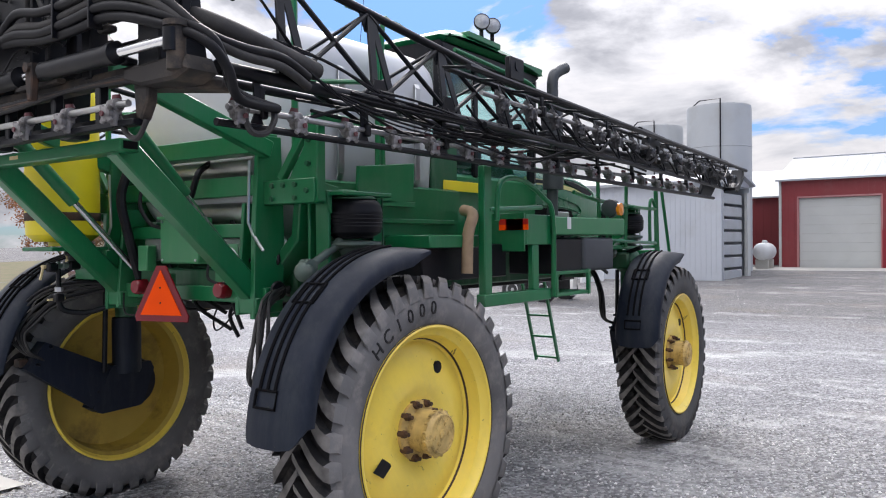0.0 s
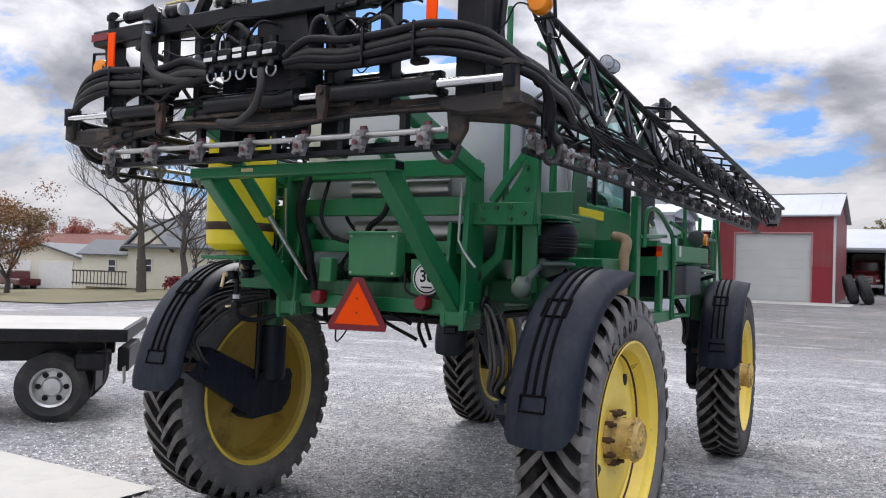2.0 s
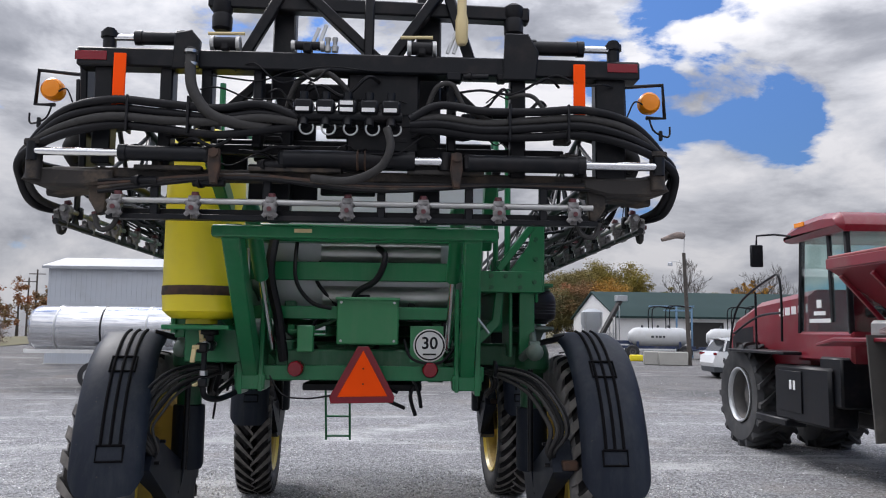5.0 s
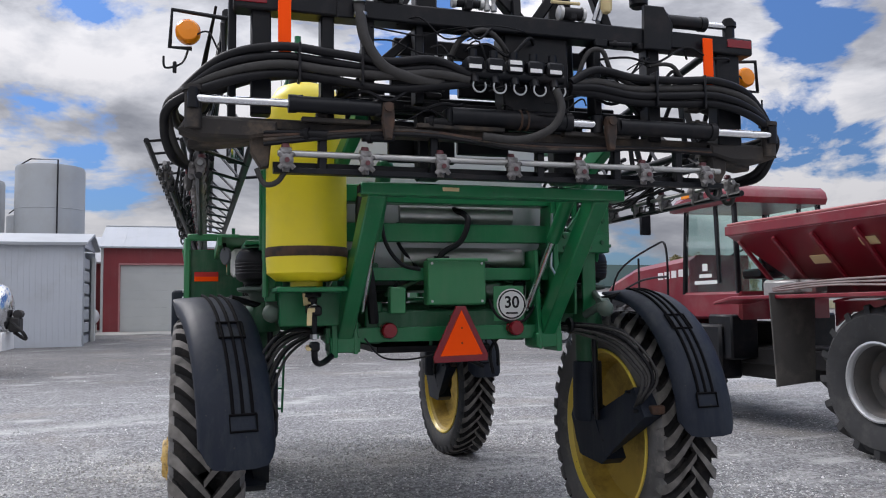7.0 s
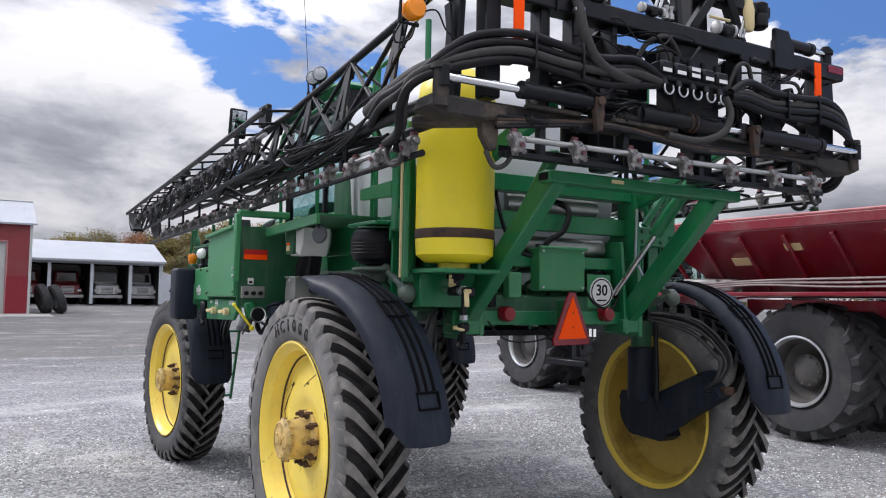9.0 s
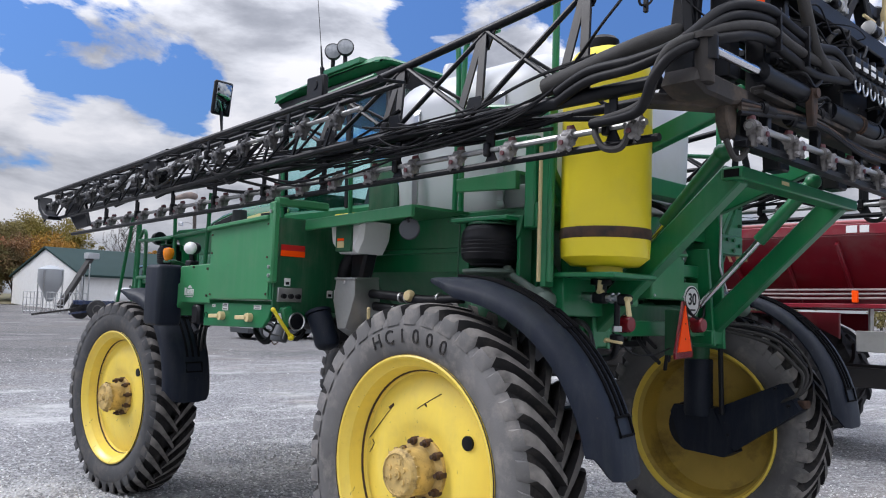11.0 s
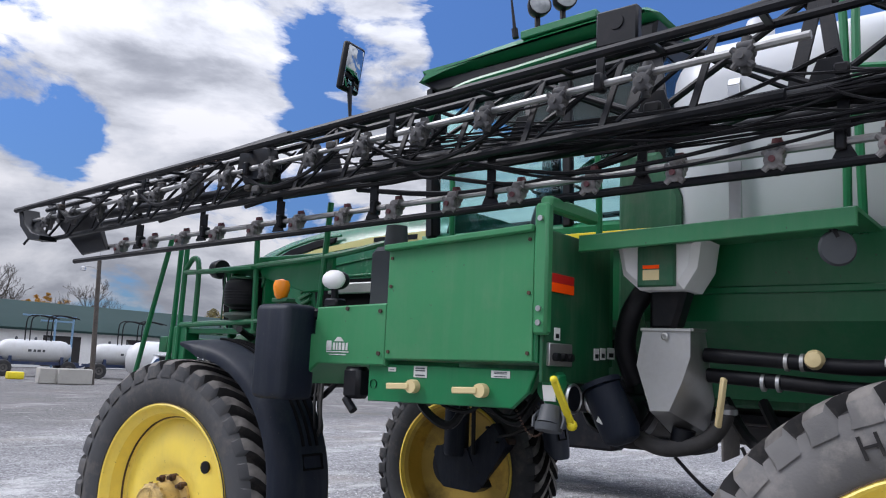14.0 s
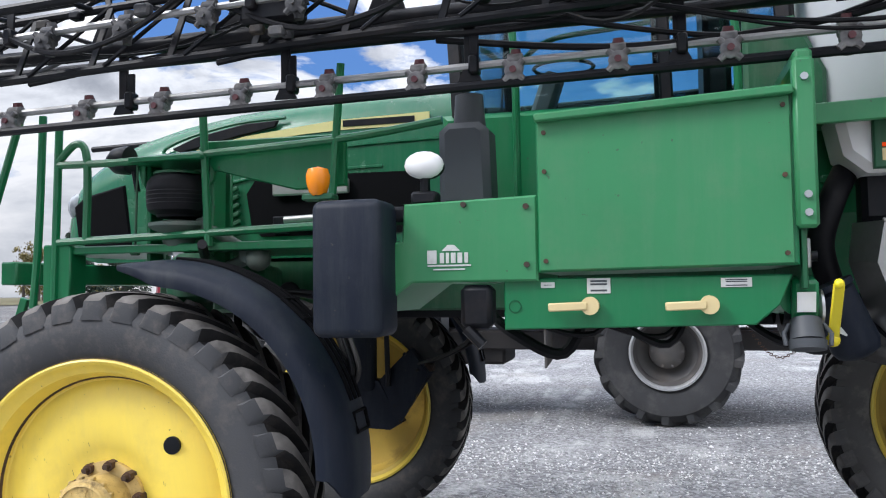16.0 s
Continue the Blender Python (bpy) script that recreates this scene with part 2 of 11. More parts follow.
ALU = mat("brushed aluminium", (0.50, 0.50, 0.49), 0.42, metal=0.9, vary=0.2, scale=6, dirt=(0.2, 0.18, 0.15), dirt_amt=0.4)
POLY = mat("white plastic tank", (0.55, 0.565, 0.59), 0.36, vary=0.06, scale=2, dirt=(0.42, 0.41, 0.37), dirt_amt=0.3, dscale=2)
WHITE = mat("white paint", (0.78, 0.78, 0.77), 0.45, vary=0.05, dirt=(0.5, 0.48, 0.44), dirt_amt=0.25)
RED = mat("red paint", (0.21, 0.008, 0.020), 0.34, vary=0.15, scale=2, dirt=(0.22, 0.16, 0.14), dirt_amt=0.35, dscale=1.5, coat=0.3)
TAIL = mat("red lens", (0.20, 0.006, 0.014), 0.22, vary=0.1)
ORANGE = mat("orange fluorescent sheet", (1.0, 0.085, 0.002), 0.6, spec=0.1)
LENS = mat("clear lamp lens", (0.42, 0.44, 0.47), 0.15, vary=0.35, scale=30)
REDSHEET = mat("red reflective sheet", (0.50, 0.012, 0.010), 0.35, vary=0.1, scale=40)
AMBER = mat("amber lens", (0.85, 0.26, 0.008), 0.22)
GREY = mat("grey plastic", (0.052, 0.058, 0.066), 0.55, vary=0.1)
TAN = mat("tan wrapped hose", (0.36, 0.25, 0.15), 0.7, vary=0.2, scale=20)
CREAM = mat("cream valve lever", (0.62, 0.50, 0.26), 0.5)


def glass_mat(name, color, alpha_dark=0.35):
    m = bpy.data.materials.new(name)
    m.use_nodes = True
    nd, ln = m.node_tree.nodes, m.node_tree.links
    out = nd["Material Output"]
    nd.remove(nd["Principled BSDF"])
    tr = nd.new("ShaderNodeBsdfTransparent")
    tr.inputs[0].default_value = (*color, 1)
    gl = nd.new("ShaderNodeBsdfGlossy")
    gl.inputs["Roughness"].default_value = 0.02
    fw = nd.new("ShaderNodeLayerWeight")
    fw.inputs[0].default_value = 0.5
    pw = mnode(nd, "ShaderNodeMath", op='POWER', i1=5.0)
    ln.new(fw.outputs["Facing"], pw.inputs[0])
    fr = mnode(nd, "ShaderNodeMath", op='MULTIPLY_ADD', i1=0.9, i2=0.045)
    ln.new(pw.outputs[0], fr.inputs[0])
    mx = nd.new("ShaderNodeMixShader")
    ln.new(fr.outputs[0], mx.inputs[0])
    ln.new(tr.outputs[0], mx.inputs[1])
    ln.new(gl.outputs[0], mx.inputs[2])
    ln.new(mx.outputs[0], out.inputs[0])
    return m


GLASS = glass_mat("tinted cab glass", (0.80, 0.92, 0.92))


# ---- mesh building ----
class G:
    """Gathers vertices and faces for one mesh."""

    def __init__(self):
        self.v, self.f = [], []

    def add(self, vs, fs):
        o = len(self.v)
        self.v.extend(tuple(p) for p in vs)
        self.f.extend(tuple(i + o for i in q) for q in fs)
        return self

    def box(self, c, s, bev=0.006, rot=None):
        hx, hy, hz = (a / 2 for a in s)
        b = min(bev, hx * 0.45, hy * 0.45, hz * 0.45)
        vs, idx = [], {}
        for sx in (-1, 1):
            for sy in (-1, 1):
                for sz in (-1, 1):
                    for a in range(3):
                        p = [sx * hx, sy * hy, sz * hz]
                        for k, sg in enumerate((sx, sy, sz)):
                            if k != a:
                                p[k] -= sg * b
                        idx[sx, sy, sz, a] = len(vs)
                        vs.append(Vector(p))
        fs = []
        for a in range(3):
            o1, o2 = [k for k in range(3) if k != a]
            for s1 in (-1, 1):
                q = []
                for u, w in ((-1, -1), (1, -1), (1, 1), (-1, 1)):
                    sg = [0, 0, 0]
                    sg[a], sg[o1], sg[o2] = s1, u, w
                    q.append(idx[(*sg, a)])
                flip = (s1 < 0) ^ (a == 1)
                fs.append(q[::-1] if flip else q)
        for a in range(3):
            o1, o2 = [k for k in range(3) if k != a]
            for u in (-1, 1):
                for w in (-1, 1):
                    q = []
                    for s1, fa in ((-1, o1), (1, o1), (1, o2), (-1, o2)):
                        sg = [0, 0, 0]
                        sg[a], sg[o1], sg[o2] = s1, u, w
                        q.append(idx[(*sg, fa)])
                    fs.append(q)
        for sx in (-1, 1):
            for sy in (-1, 1):
                for sz in (-1, 1):
                    fs.append([idx[sx, sy, sz, k] for k in range(3)])
        m = Matrix.Translation(c)
        if rot is not None:
            m = m @ (rot if isinstance(rot, Matrix) else Euler([radians(a) for a in rot]).to_matrix().to_4x4())
        return self.add([m @ p for p in vs], fs)

    def tube(self, pts, r, n=8, cap=True):
        pts = [Vector(p) for p in pts]
        rs = r if isinstance(r, (list, tuple)) else [r] * len(pts)
        vs, fs = [], []
        ref = None
        for i, p in enumerate(pts):
            d = (pts[min(i + 1, len(pts) - 1)] - pts[max(i - 1, 0)])
            d = d.normalized() if d.length > 1e-9 else Vector((0, 0, 1))
            if ref is None:
                ref = Vector((0, 0, 1)) if abs(d.z) < 0.9 else Vector((1, 0, 0))
            a = (ref - d * ref.dot(d))
            a = a.normalized() if a.length > 1e-6 else d.orthogonal().normalized()
            ref = a
            b = d.cross(a)
            for k in range(n):
                t = 2 * math.pi * k / n
                vs.append(p + (a * math.cos(t) + b * math.sin(t)) * rs[i])
        for i in range(len(pts) - 1):
            for k in range(n):
                k2 = (k + 1) % n
                fs.append((i * n + k, i * n + k2, (i + 1) * n + k2, (i + 1) * n + k))
        if cap:
            fs.append(tuple(range(n))[::-1])
            fs.append(tuple((len(pts) - 1) * n + k for k in range(n)))
        return self.add(vs, fs)

    def beam(self, p0, p1, w, h, bev=0.006, up=(0, 0, 1)):
        """A box section from p0 to p1; w across, h along up."""
        p0, p1 = Vector(p0), Vector(p1)
        d = p1 - p0
        y = d.normalized()
        z = Vector(up) - y * Vector(up).dot(y)
        if z.length < 1e-4:
            z = y.orthogonal()
        z.normalize()
        x = y.cross(z)
        m = Matrix((x, y, z)).transposed().to_4x4()
        return self.box((p0 + p1) / 2, (w, d.length, h), bev, m)

    def lathe(self, prof, o=(0, 0, 0), axis="x", n=32, close=False):
        """prof: (radius, place along the axis)."""
        o = Vector(o)
        vs, fs = [], []
        for r, h in prof:
            for k in range(n):
                t = 2 * math.pi * k / n
                c, s = r * math.cos(t), r * math.sin(t)
                p = (h, c, s) if axis == "x" else (s, h, c) if axis == "y" else (c, s, h)
                vs.append(o + Vector(p))
        for i in range(len(prof) - 1):
            for k in range(n):
                k2 = (k + 1) % n
                fs.append((i * n + k, (i + 1) * n + k, (i + 1) * n + k2, i * n + k2))
        if prof[0][0] > 1e-5 and close:
            fs.append(tuple(range(n)))
        if prof[-1][0] > 1e-5 and close:
            fs.append(tuple((len(prof) - 1) * n + k for k in range(n))[::-1])
        return self.add(vs, fs)

    def prism(self, poly, a0, a1, axis="x", bev=0.0):
        """A flat outline, (y, z) for axis x, (x, z) for y, (x, y) for z, given thickness from a0 to a1."""
        def at(p, h):
            return (h, p[0], p[1]) if axis == "x" else (p[0], h, p[1]) if axis == "y" else (p[0], p[1], h)
        n = len(poly)
        area = sum(poly[i][0] * poly[(i + 1) % n][1] - poly[(i + 1) % n][0] * poly[i][1] for i in range(n))
        sg = 1 if area > 0 else -1
        ins = []
        for i in range(n):
            p, a, c = (Vector(poly[j]) for j in (i, i - 1, (i + 1) % n))
            e1, e2 = (p - a).normalized(), (c - p).normalized()
            n1, n2 = Vector((-e1.y, e1.x)) * sg, Vector((-e2.y, e2.x)) * sg
            k = n1 + n2
            k = k / max(0.35, k.length_squared / 2)
            ins.append(p + k * bev)
        vs, fs = [], []
        if bev:
            st = 1 if a1 > a0 else -1
            rings = [(ins, a0), (poly, a0 + st * bev), (poly, a1 - st * bev), (ins, a1)]
        else:
            rings = [(poly, a0), (poly, a1)]
        for pl, h in rings:
            vs += [at(p, h) for p in pl]
        for j in range(len(rings) - 1):
            for i in range(n):
                i2 = (i + 1) % n
                fs.append((j * n + i, j * n + i2, (j + 1) * n + i2, (j + 1) * n + i))
        fs.append(tuple(range(n))[::-1])
        fs.append(tuple((len(rings) - 1) * n + i for i in range(n)))
        return self.add(vs, fs)

    def ball(self, c, r, n=12, sq=(1, 1, 1)):
        pr = [(max(1e-4, r * math.sin(math.pi * i / (n // 2))), -r * math.cos(math.pi * i / (n // 2))) for i in range(n // 2 + 1)]
        o = len(self.v)
        self.lathe(pr, (0, 0, 0), "z", n)
        for i in range(o, len(self.v)):
            x, y, z = self.v[i]
            self.v[i] = (c[0] + x * sq[0], c[1] + y * sq[1], c[2] + z * sq[2])
        return self

    def mesh(self, name, material, angle=38):
        me = bpy.data.meshes.new(name)
        me.from_pydata(self.v, [], self.f)
        me.validate()
        bm = bmesh.new()
        bm.from_mesh(me)
        bmesh.ops.recalc_face_normals(bm, faces=bm.faces)
        bm.to_mesh(me)
        bm.free()
        me.materials.append(material)
        me.shade_smooth()
        me.set_sharp_from_angle(angle=radians(angle))
        return me


def part(name, g, material, parent=None, label="", at=None, angle=38):
    """Links a gathered mesh as one object under a thing or a part."""
    me = g if isinstance(g, bpy.types.Mesh) else g.mesh(name, material, angle)
    ob = new(name, me)
    if parent is not None:
        ob.parent = parent
    if at is not None:
        ob.matrix_basis = at
    if label:
        tagged(ob, label)
    return ob


def thing(name, at, label, category, group="", kind=""):
    ob = new(name)
    ob.empty_display_size = 0.3
    ob.matrix_basis = at
    return tagged(ob, label, category, group, kind)


def sag(p0, p1, drop, n=8, side=(0, 0, 0)):
    """A hanging line between two points."""
    p0, p1, side = Vector(p0), Vector(p1), Vector(side)
    return [p0.lerp(p1, i / n) + (side - Vector((0, 0, drop))) * (4 * (i / n) * (1 - i / n)) for i in range(n + 1)]


def smooth(pts, n=6):
    """A rounded line through the points."""
    P = [Vector(p) for p in pts]
    out = []
    for i in range(len(P) - 1):
        a, b, c, d = P[max(i - 1, 0)], P[i], P[i + 1], P[min(i + 2, len(P) - 1)]
        for k in range(n):
            t = k / n
            out.append(0.5 * (2 * b + (c - a) * t + (2 * a - 5 * b + 4 * c - d) * t * t + (3 * b - a - 3 * c + d) * t ** 3))
    return out + [P[-1]]


# ---- ground: one sheet to the horizon ----
def soft(x, w=5.0):
    return w * math.log1p(math.exp(max(-40.0, min(40.0, x / w))))


def ground_z(x, y):
    n = min(soft(y - 16.0) - 0.004, 75.0)
    w = min(soft(-x - 22.0), 60.0)
    return 0.0185 * n - 0.034 * w


def parts(name, g, material, parent, label="", piece="", angle=38):
    """One part for each separate piece of g; the first carries the label, the rest hang on it."""
    root = list(range(len(g.v)))

    def find(i):
        while root[i] != i:
            root[i] = root[root[i]]
            i = root[i]
        return i
    for q in g.f:
        a = find(q[0])
        for i in q[1:]:
            root[find(i)] = a
    isl = {}
    for q in g.f:
        isl.setdefault(find(q[0]), []).append(q)
    first = None
    for fs in sorted(isl.values(), key=len, reverse=True) if not piece else isl.values():
        used = sorted({i for q in fs for i in q})
        at_ = {i: k for k, i in enumerate(used)}
        h = G()
        h.add([g.v[i] for i in used], [tuple(at_[i] for i in q) for q in fs])
        if first is None:
            first = part(name, h, material, parent, label)
        else:
            part(piece or name, h, material, first if piece else parent)
    return first


# ---- the yard ----
def gravel_mat():
    m = bpy.data.materials.new("crushed limestone yard")
    m.use_nodes = True
    nd, ln = m.node_tree.nodes, m.node_tree.links
    b = nd["Principled BSDF"]
    b.inputs["Roughness"].default_value = 0.9
    b.inputs["Specular IOR Level"].default_value = 0.04
    tc = nd.new("ShaderNodeTexCoord")

    def noise_tex(scale, detail, rough=0.6, vec=None):
        n = nd.new("ShaderNodeTexNoise")
        n.inputs["Scale"].default_value, n.inputs["Detail"].default_value, n.inputs["Roughness"].default_value = scale, detail, rough
        ln.new(vec or tc.outputs["Object"], n.inputs["Vector"])
        return n
    vor = nd.new("ShaderNodeTexVoronoi")
    vor.inputs["Scale"].default_value = 34.0
    ln.new(tc.outputs["Object"], vor.inputs["Vector"])
    stone = ramp(nd, [(0.0, (0.095, 0.095, 0.097)), (0.42, (0.25, 0.25, 0.254)), (1.0, (0.68, 0.68, 0.685))])
    ln.new(vor.outputs["Color"], stone.inputs[0])
    fines = noise_tex(9.0, 10, 0.75)
    fr = ramp(nd, [(0.35, (0.155, 0.155, 0.158)), (0.65, (0.36, 0.36, 0.363))])
    ln.new(fines.outputs[0], fr.inputs[0])
    mx = mnode(nd, "ShaderNodeMix", blend='MIX')
    mx.inputs["Factor"].default_value = 0.36
    ln.new(stone.outputs[0], mx.inputs["A"])
    ln.new(fr.outputs[0], mx.inputs["B"])
    # long packed and washed bands, worn by wheels
    st = nd.new("ShaderNodeMapping")
    st.inputs["Scale"].default_value = (0.085, 0.21, 0.1)
    st.inputs["Rotation"].default_value = (0, 0, radians(-14))
    ln.new(tc.outputs["Object"], st.inputs["Vector"])
    band = noise_tex(1.0, 9, 0.66, st.outputs[0])
    band.inputs["Distortion"].default_value = 0.8
    br = ramp(nd, [(0.34, (0.76, 0.765, 0.78)), (0.50, (0.93, 0.93, 0.935)), (0.60, (1.0, 1.0, 1.0)), (0.69, (1.35, 1.35, 1.35))])
    ln.new(band.outputs[0], br.inputs[0])
    mul = mnode(nd, "ShaderNodeMix", blend='MULTIPLY')
    mul.inputs["Factor"].default_value = 1.0
    ln.new(mx.outputs["Result"], mul.inputs["A"])
    ln.new(br.outputs[0], mul.inputs["B"])
    # thin pale lines of washed-out fines, broken up along their length
    sm = nd.new("ShaderNodeMapping")
    sm.inputs["Scale"].default_value = (0.055, 0.30, 0.1)
    sm.inputs["Rotation"].default_value = (0, 0, radians(9))
    ln.new(tc.outputs["Object"], sm.inputs["Vector"])
    line = noise_tex(1.0, 6, 0.62, sm.outputs[0])
    line.inputs["Distortion"].default_value = 0.5
    lr = ramp(nd, [(0.455, (0, 0, 0)), (0.485, (0.55, 0.55, 0.55)), (0.50, (0.55, 0.55, 0.55)), (0.53, (0, 0, 0))])
    ln.new(line.outputs[0], lr.inputs[0])
    broke = noise_tex(0.75, 9, 0.7)
    bk = ramp(nd, [(0.47, (0, 0, 0)), (0.60, (1, 1, 1))])
    ln.new(broke.outputs[0], bk.inputs[0])
    lk = mnode(nd, "ShaderNodeMath", op='MULTIPLY')
    ln.new(lr.outputs[0], lk.inputs[0])
    ln.new(bk.outputs[0], lk.inputs[1])
    wash = mnode(nd, "ShaderNodeMix", blend='MIX')
    ln.new(lk.outputs[0], wash.inputs["Factor"])
    ln.new(mul.outputs["Result"], wash.inputs["A"])
    wash.inputs["B"].default_value = (0.62, 0.62, 0.615, 1)
    mul = wash
    # a pale wobbling band across the front of the yard
    tm = nd.new("ShaderNodeMapping")
    tm.vector_type = 'TEXTURE'
    tm.inputs["Location"].default_value = (-3.5, 8.75, 0)
    tm.inputs["Rotation"].default_value = (0, 0, radians(23))
    ln.new(tc.outputs["Object"], tm.inputs["Vector"])
    ts = nd.new("ShaderNodeSeparateXYZ")
    ln.new(tm.outputs[0], ts.inputs[0])
    wob = noise_tex(0.8, 7, 0.7)
    off = mnode(nd, "ShaderNodeMath", op='MULTIPLY_ADD', i1=2.6, i2=-1.3)
    ln.new(wob.outputs[0], off.inputs[0])
    ty = mnode(nd, "ShaderNodeMath", op='ADD')
    ln.new(ts.outputs[1], ty.inputs[0])
    ln.new(off.outputs[0], ty.inputs[1])
    ta = mnode(nd, "ShaderNodeMath", op='ABSOLUTE')
    ln.new(ty.outputs[0], ta.inputs[0])
    tf = mnode(nd, "ShaderNodeMapRange", i1=0.05, i2=0.60, i3=0.34, i4=0.0)
    ln.new(ta.outputs[0], tf.inputs[0])
    txa = mnode(nd, "ShaderNodeMath", op='ABSOLUTE')
    ln.new(ts.outputs[0], txa.inputs[0])
    te = mnode(nd, "ShaderNodeMapRange", i1=2.5, i2=6.5, i3=1.0, i4=0.0)
    ln.new(txa.outputs[0], te.inputs[0])
    tk = mnode(nd, "ShaderNodeMath", op='MULTIPLY')
    ln.new(tf.outputs[0], tk.inputs[0])
    ln.new(te.outputs[0], tk.inputs[1])
    trk = mnode(nd, "ShaderNodeMix", blend='MIX')
    ln.new(tk.outputs[0], trk.inputs["Factor"])
    ln.new(mul.outputs["Result"], trk.inputs["A"])
    trk.inputs["B"].default_value = (0.58, 0.58, 0.57, 1)
    mul = trk
    # brown fines in patches
    pat = noise_tex(0.35, 8, 0.65)
    pr = ramp(nd, [(0.54, (0, 0, 0)), (0.70, (0.55, 0.55, 0.55))])
    ln.new(pat.outputs[0], pr.inputs[0])
    brn = mnode(nd, "ShaderNodeMix", blend='MIX')
    ln.new(pr.outputs[0], brn.inputs["Factor"])
    ln.new(mul.outputs["Result"], brn.inputs["A"])
    brn.inputs["B"].default_value = (0.34, 0.31, 0.275, 1)
    # the lanes by the buildings are driven hard, browner and darker
    sp = nd.new("ShaderNodeSeparateXYZ")
    ln.new(tc.outputs["Object"], sp.inputs[0])
    lw = mnode(nd, "ShaderNodeMath", op='MULTIPLY_ADD', i1=9.0)
    ln.new(pat.outputs[0], lw.inputs[0])
    ln.new(sp.outputs[1], lw.inputs[2])
    lf = mnode(nd, "ShaderNodeMapRange", i1=16.0, i2=25.0, i3=0.0, i4=0.85)
    ln.new(lw.outputs[0], lf.inputs[0])
    lane = mnode(nd, "ShaderNodeMix", blend='MULTIPLY')
    ln.new(lf.outputs[0], lane.inputs["Factor"])
    ln.new(brn.outputs["Result"], lane.inputs["A"])
    lane.inputs["B"].default_value = (0.56, 0.545, 0.53, 1)
    ln.new(lane.outputs["Result"], b.inputs["Base Color"])
    bp = nd.new("ShaderNodeBump")
    bp.inputs["Strength"].default_value, bp.inputs["Distance"].default_value = 0.85, 0.03
    ln.new(vor.outputs["Distance"], bp.inputs["Height"])
    bp.invert = True
    b2 = nd.new("ShaderNodeBump")
    b2.inputs["Strength"].default_value, b2.inputs["Distance"].default_value = 0.6, 0.03
    ln.new(fines.outputs[0], b2.inputs["Height"])
    ln.new(bp.outputs[0], b2.inputs["Normal"])
    ln.new(b2.outputs[0], b.inputs["Normal"])
    return m


def grid_axis(near, far):
    a = list(np.arange(-near, near + 0.01, 2.0))
    s = near
    out = []
    while s < far:
        s *= 1.28
        out.append(s)
    return [-v for v in out[::-1]] + a + out


def build_ground():
    xs, ys = grid_axis(40, 2500), [v + 20 for v in grid_axis(50, 2500)]
    vs = [(x, y, ground_z(x, y)) for y in ys for x in xs]
    nx = len(xs)
    fs = [(j * nx + i, j * nx + i + 1, (j + 1) * nx + i + 1, (j + 1) * nx + i) for j in range(len(ys) - 1) for i in range(nx - 1)]
    g = G()
    g.add(vs, fs)
    ob = part("ground", g, gravel_mat(), angle=80)
    tagged(ob, "pale grey crushed limestone yard with worn bands", "ground", kind="structure")


build_ground()


def scatter_stones():
    """Loose crushed stones lying proud of the packed surface."""
    rng = np.random.default_rng(4)
    n = 64000
    xy = np.concatenate([rng.uniform((-5, -7), (4.5, 6), (38000, 2)), rng.uniform((-8, -8), (9, 9), (18000, 2)), rng.uniform((-16, -9), (16, 24), (8000, 2))])
    keep = np.sin(xy[:, 0] * 1.7 + 2 * np.sin(xy[:, 1] * 0.6)) + np.sin(xy[:, 1] * 2.3 + xy[:, 0]) + rng.normal(0, 0.9, n) > -0.4
    xy = xy[keep]
    n = len(xy)
    size = rng.uniform(0.007, 0.017, n) * np.where(rng.random(n) < 0.06, 1.25, 1.0)
    base = np.array([(1, 0, 0), (0.1, 1, 0.1), (-1, 0.2, 0), (0, -0.9, -0.1), (0.15, 0.1, 0.75), (0, 0, -0.7)])
    v = base[None] * (1 + rng.normal(0, 0.22, (n, 6, 3)))
    a = rng.uniform(0, 6.28, n)
    c, s_ = np.cos(a)[:, None], np.sin(a)[:, None]
    v = np.stack([v[..., 0] * c - v[..., 1] * s_, v[..., 0] * s_ + v[..., 1] * c, v[..., 2]], -1) * size[:, None, None]
    z = np.array([ground_z(p, q) for p, q in xy])
    v += np.stack([xy[:, 0], xy[:, 1], z + size * 0.25], -1)[:, None]
    f = np.array([(0, 1, 4), (1, 2, 4), (2, 3, 4), (3, 0, 4), (1, 0, 5), (2, 1, 5), (3, 2, 5), (0, 3, 5)])
    faces = (f[None] + (np.arange(n) * 6)[:, None, None]).reshape(-1, 3)
    me = bpy.data.meshes.new("gravel_stones")
    me.from_pydata(v.reshape(-1, 3).tolist(), [], faces.tolist())
    me.materials.append(mat("loose limestone chips", (0.58, 0.578, 0.575), 0.9, vary=0.35, scale=3, island=1.1, spec=0.25))
    ob = new("gravel_stones", me)
    tagged(ob, "loose pale limestone chips on the yard", "gravel", kind="stuff")


scatter_stones()


# ---- the sprayer ----
R, WZ, HX, FY = 0.955, 0.925, 1.60, 4.14     # tyre radius, hub height, wheel track, front axle
sprayer = thing("crop_sprayer", pose(0, 0, 0), "green self-propelled crop sprayer, folded black booms, parked on gravel", "sprayer")


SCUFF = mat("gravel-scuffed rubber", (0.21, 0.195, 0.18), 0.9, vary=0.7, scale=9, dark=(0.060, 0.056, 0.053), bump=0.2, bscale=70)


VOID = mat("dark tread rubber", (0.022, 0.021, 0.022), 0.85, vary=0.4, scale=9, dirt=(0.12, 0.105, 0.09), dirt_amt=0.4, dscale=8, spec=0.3)
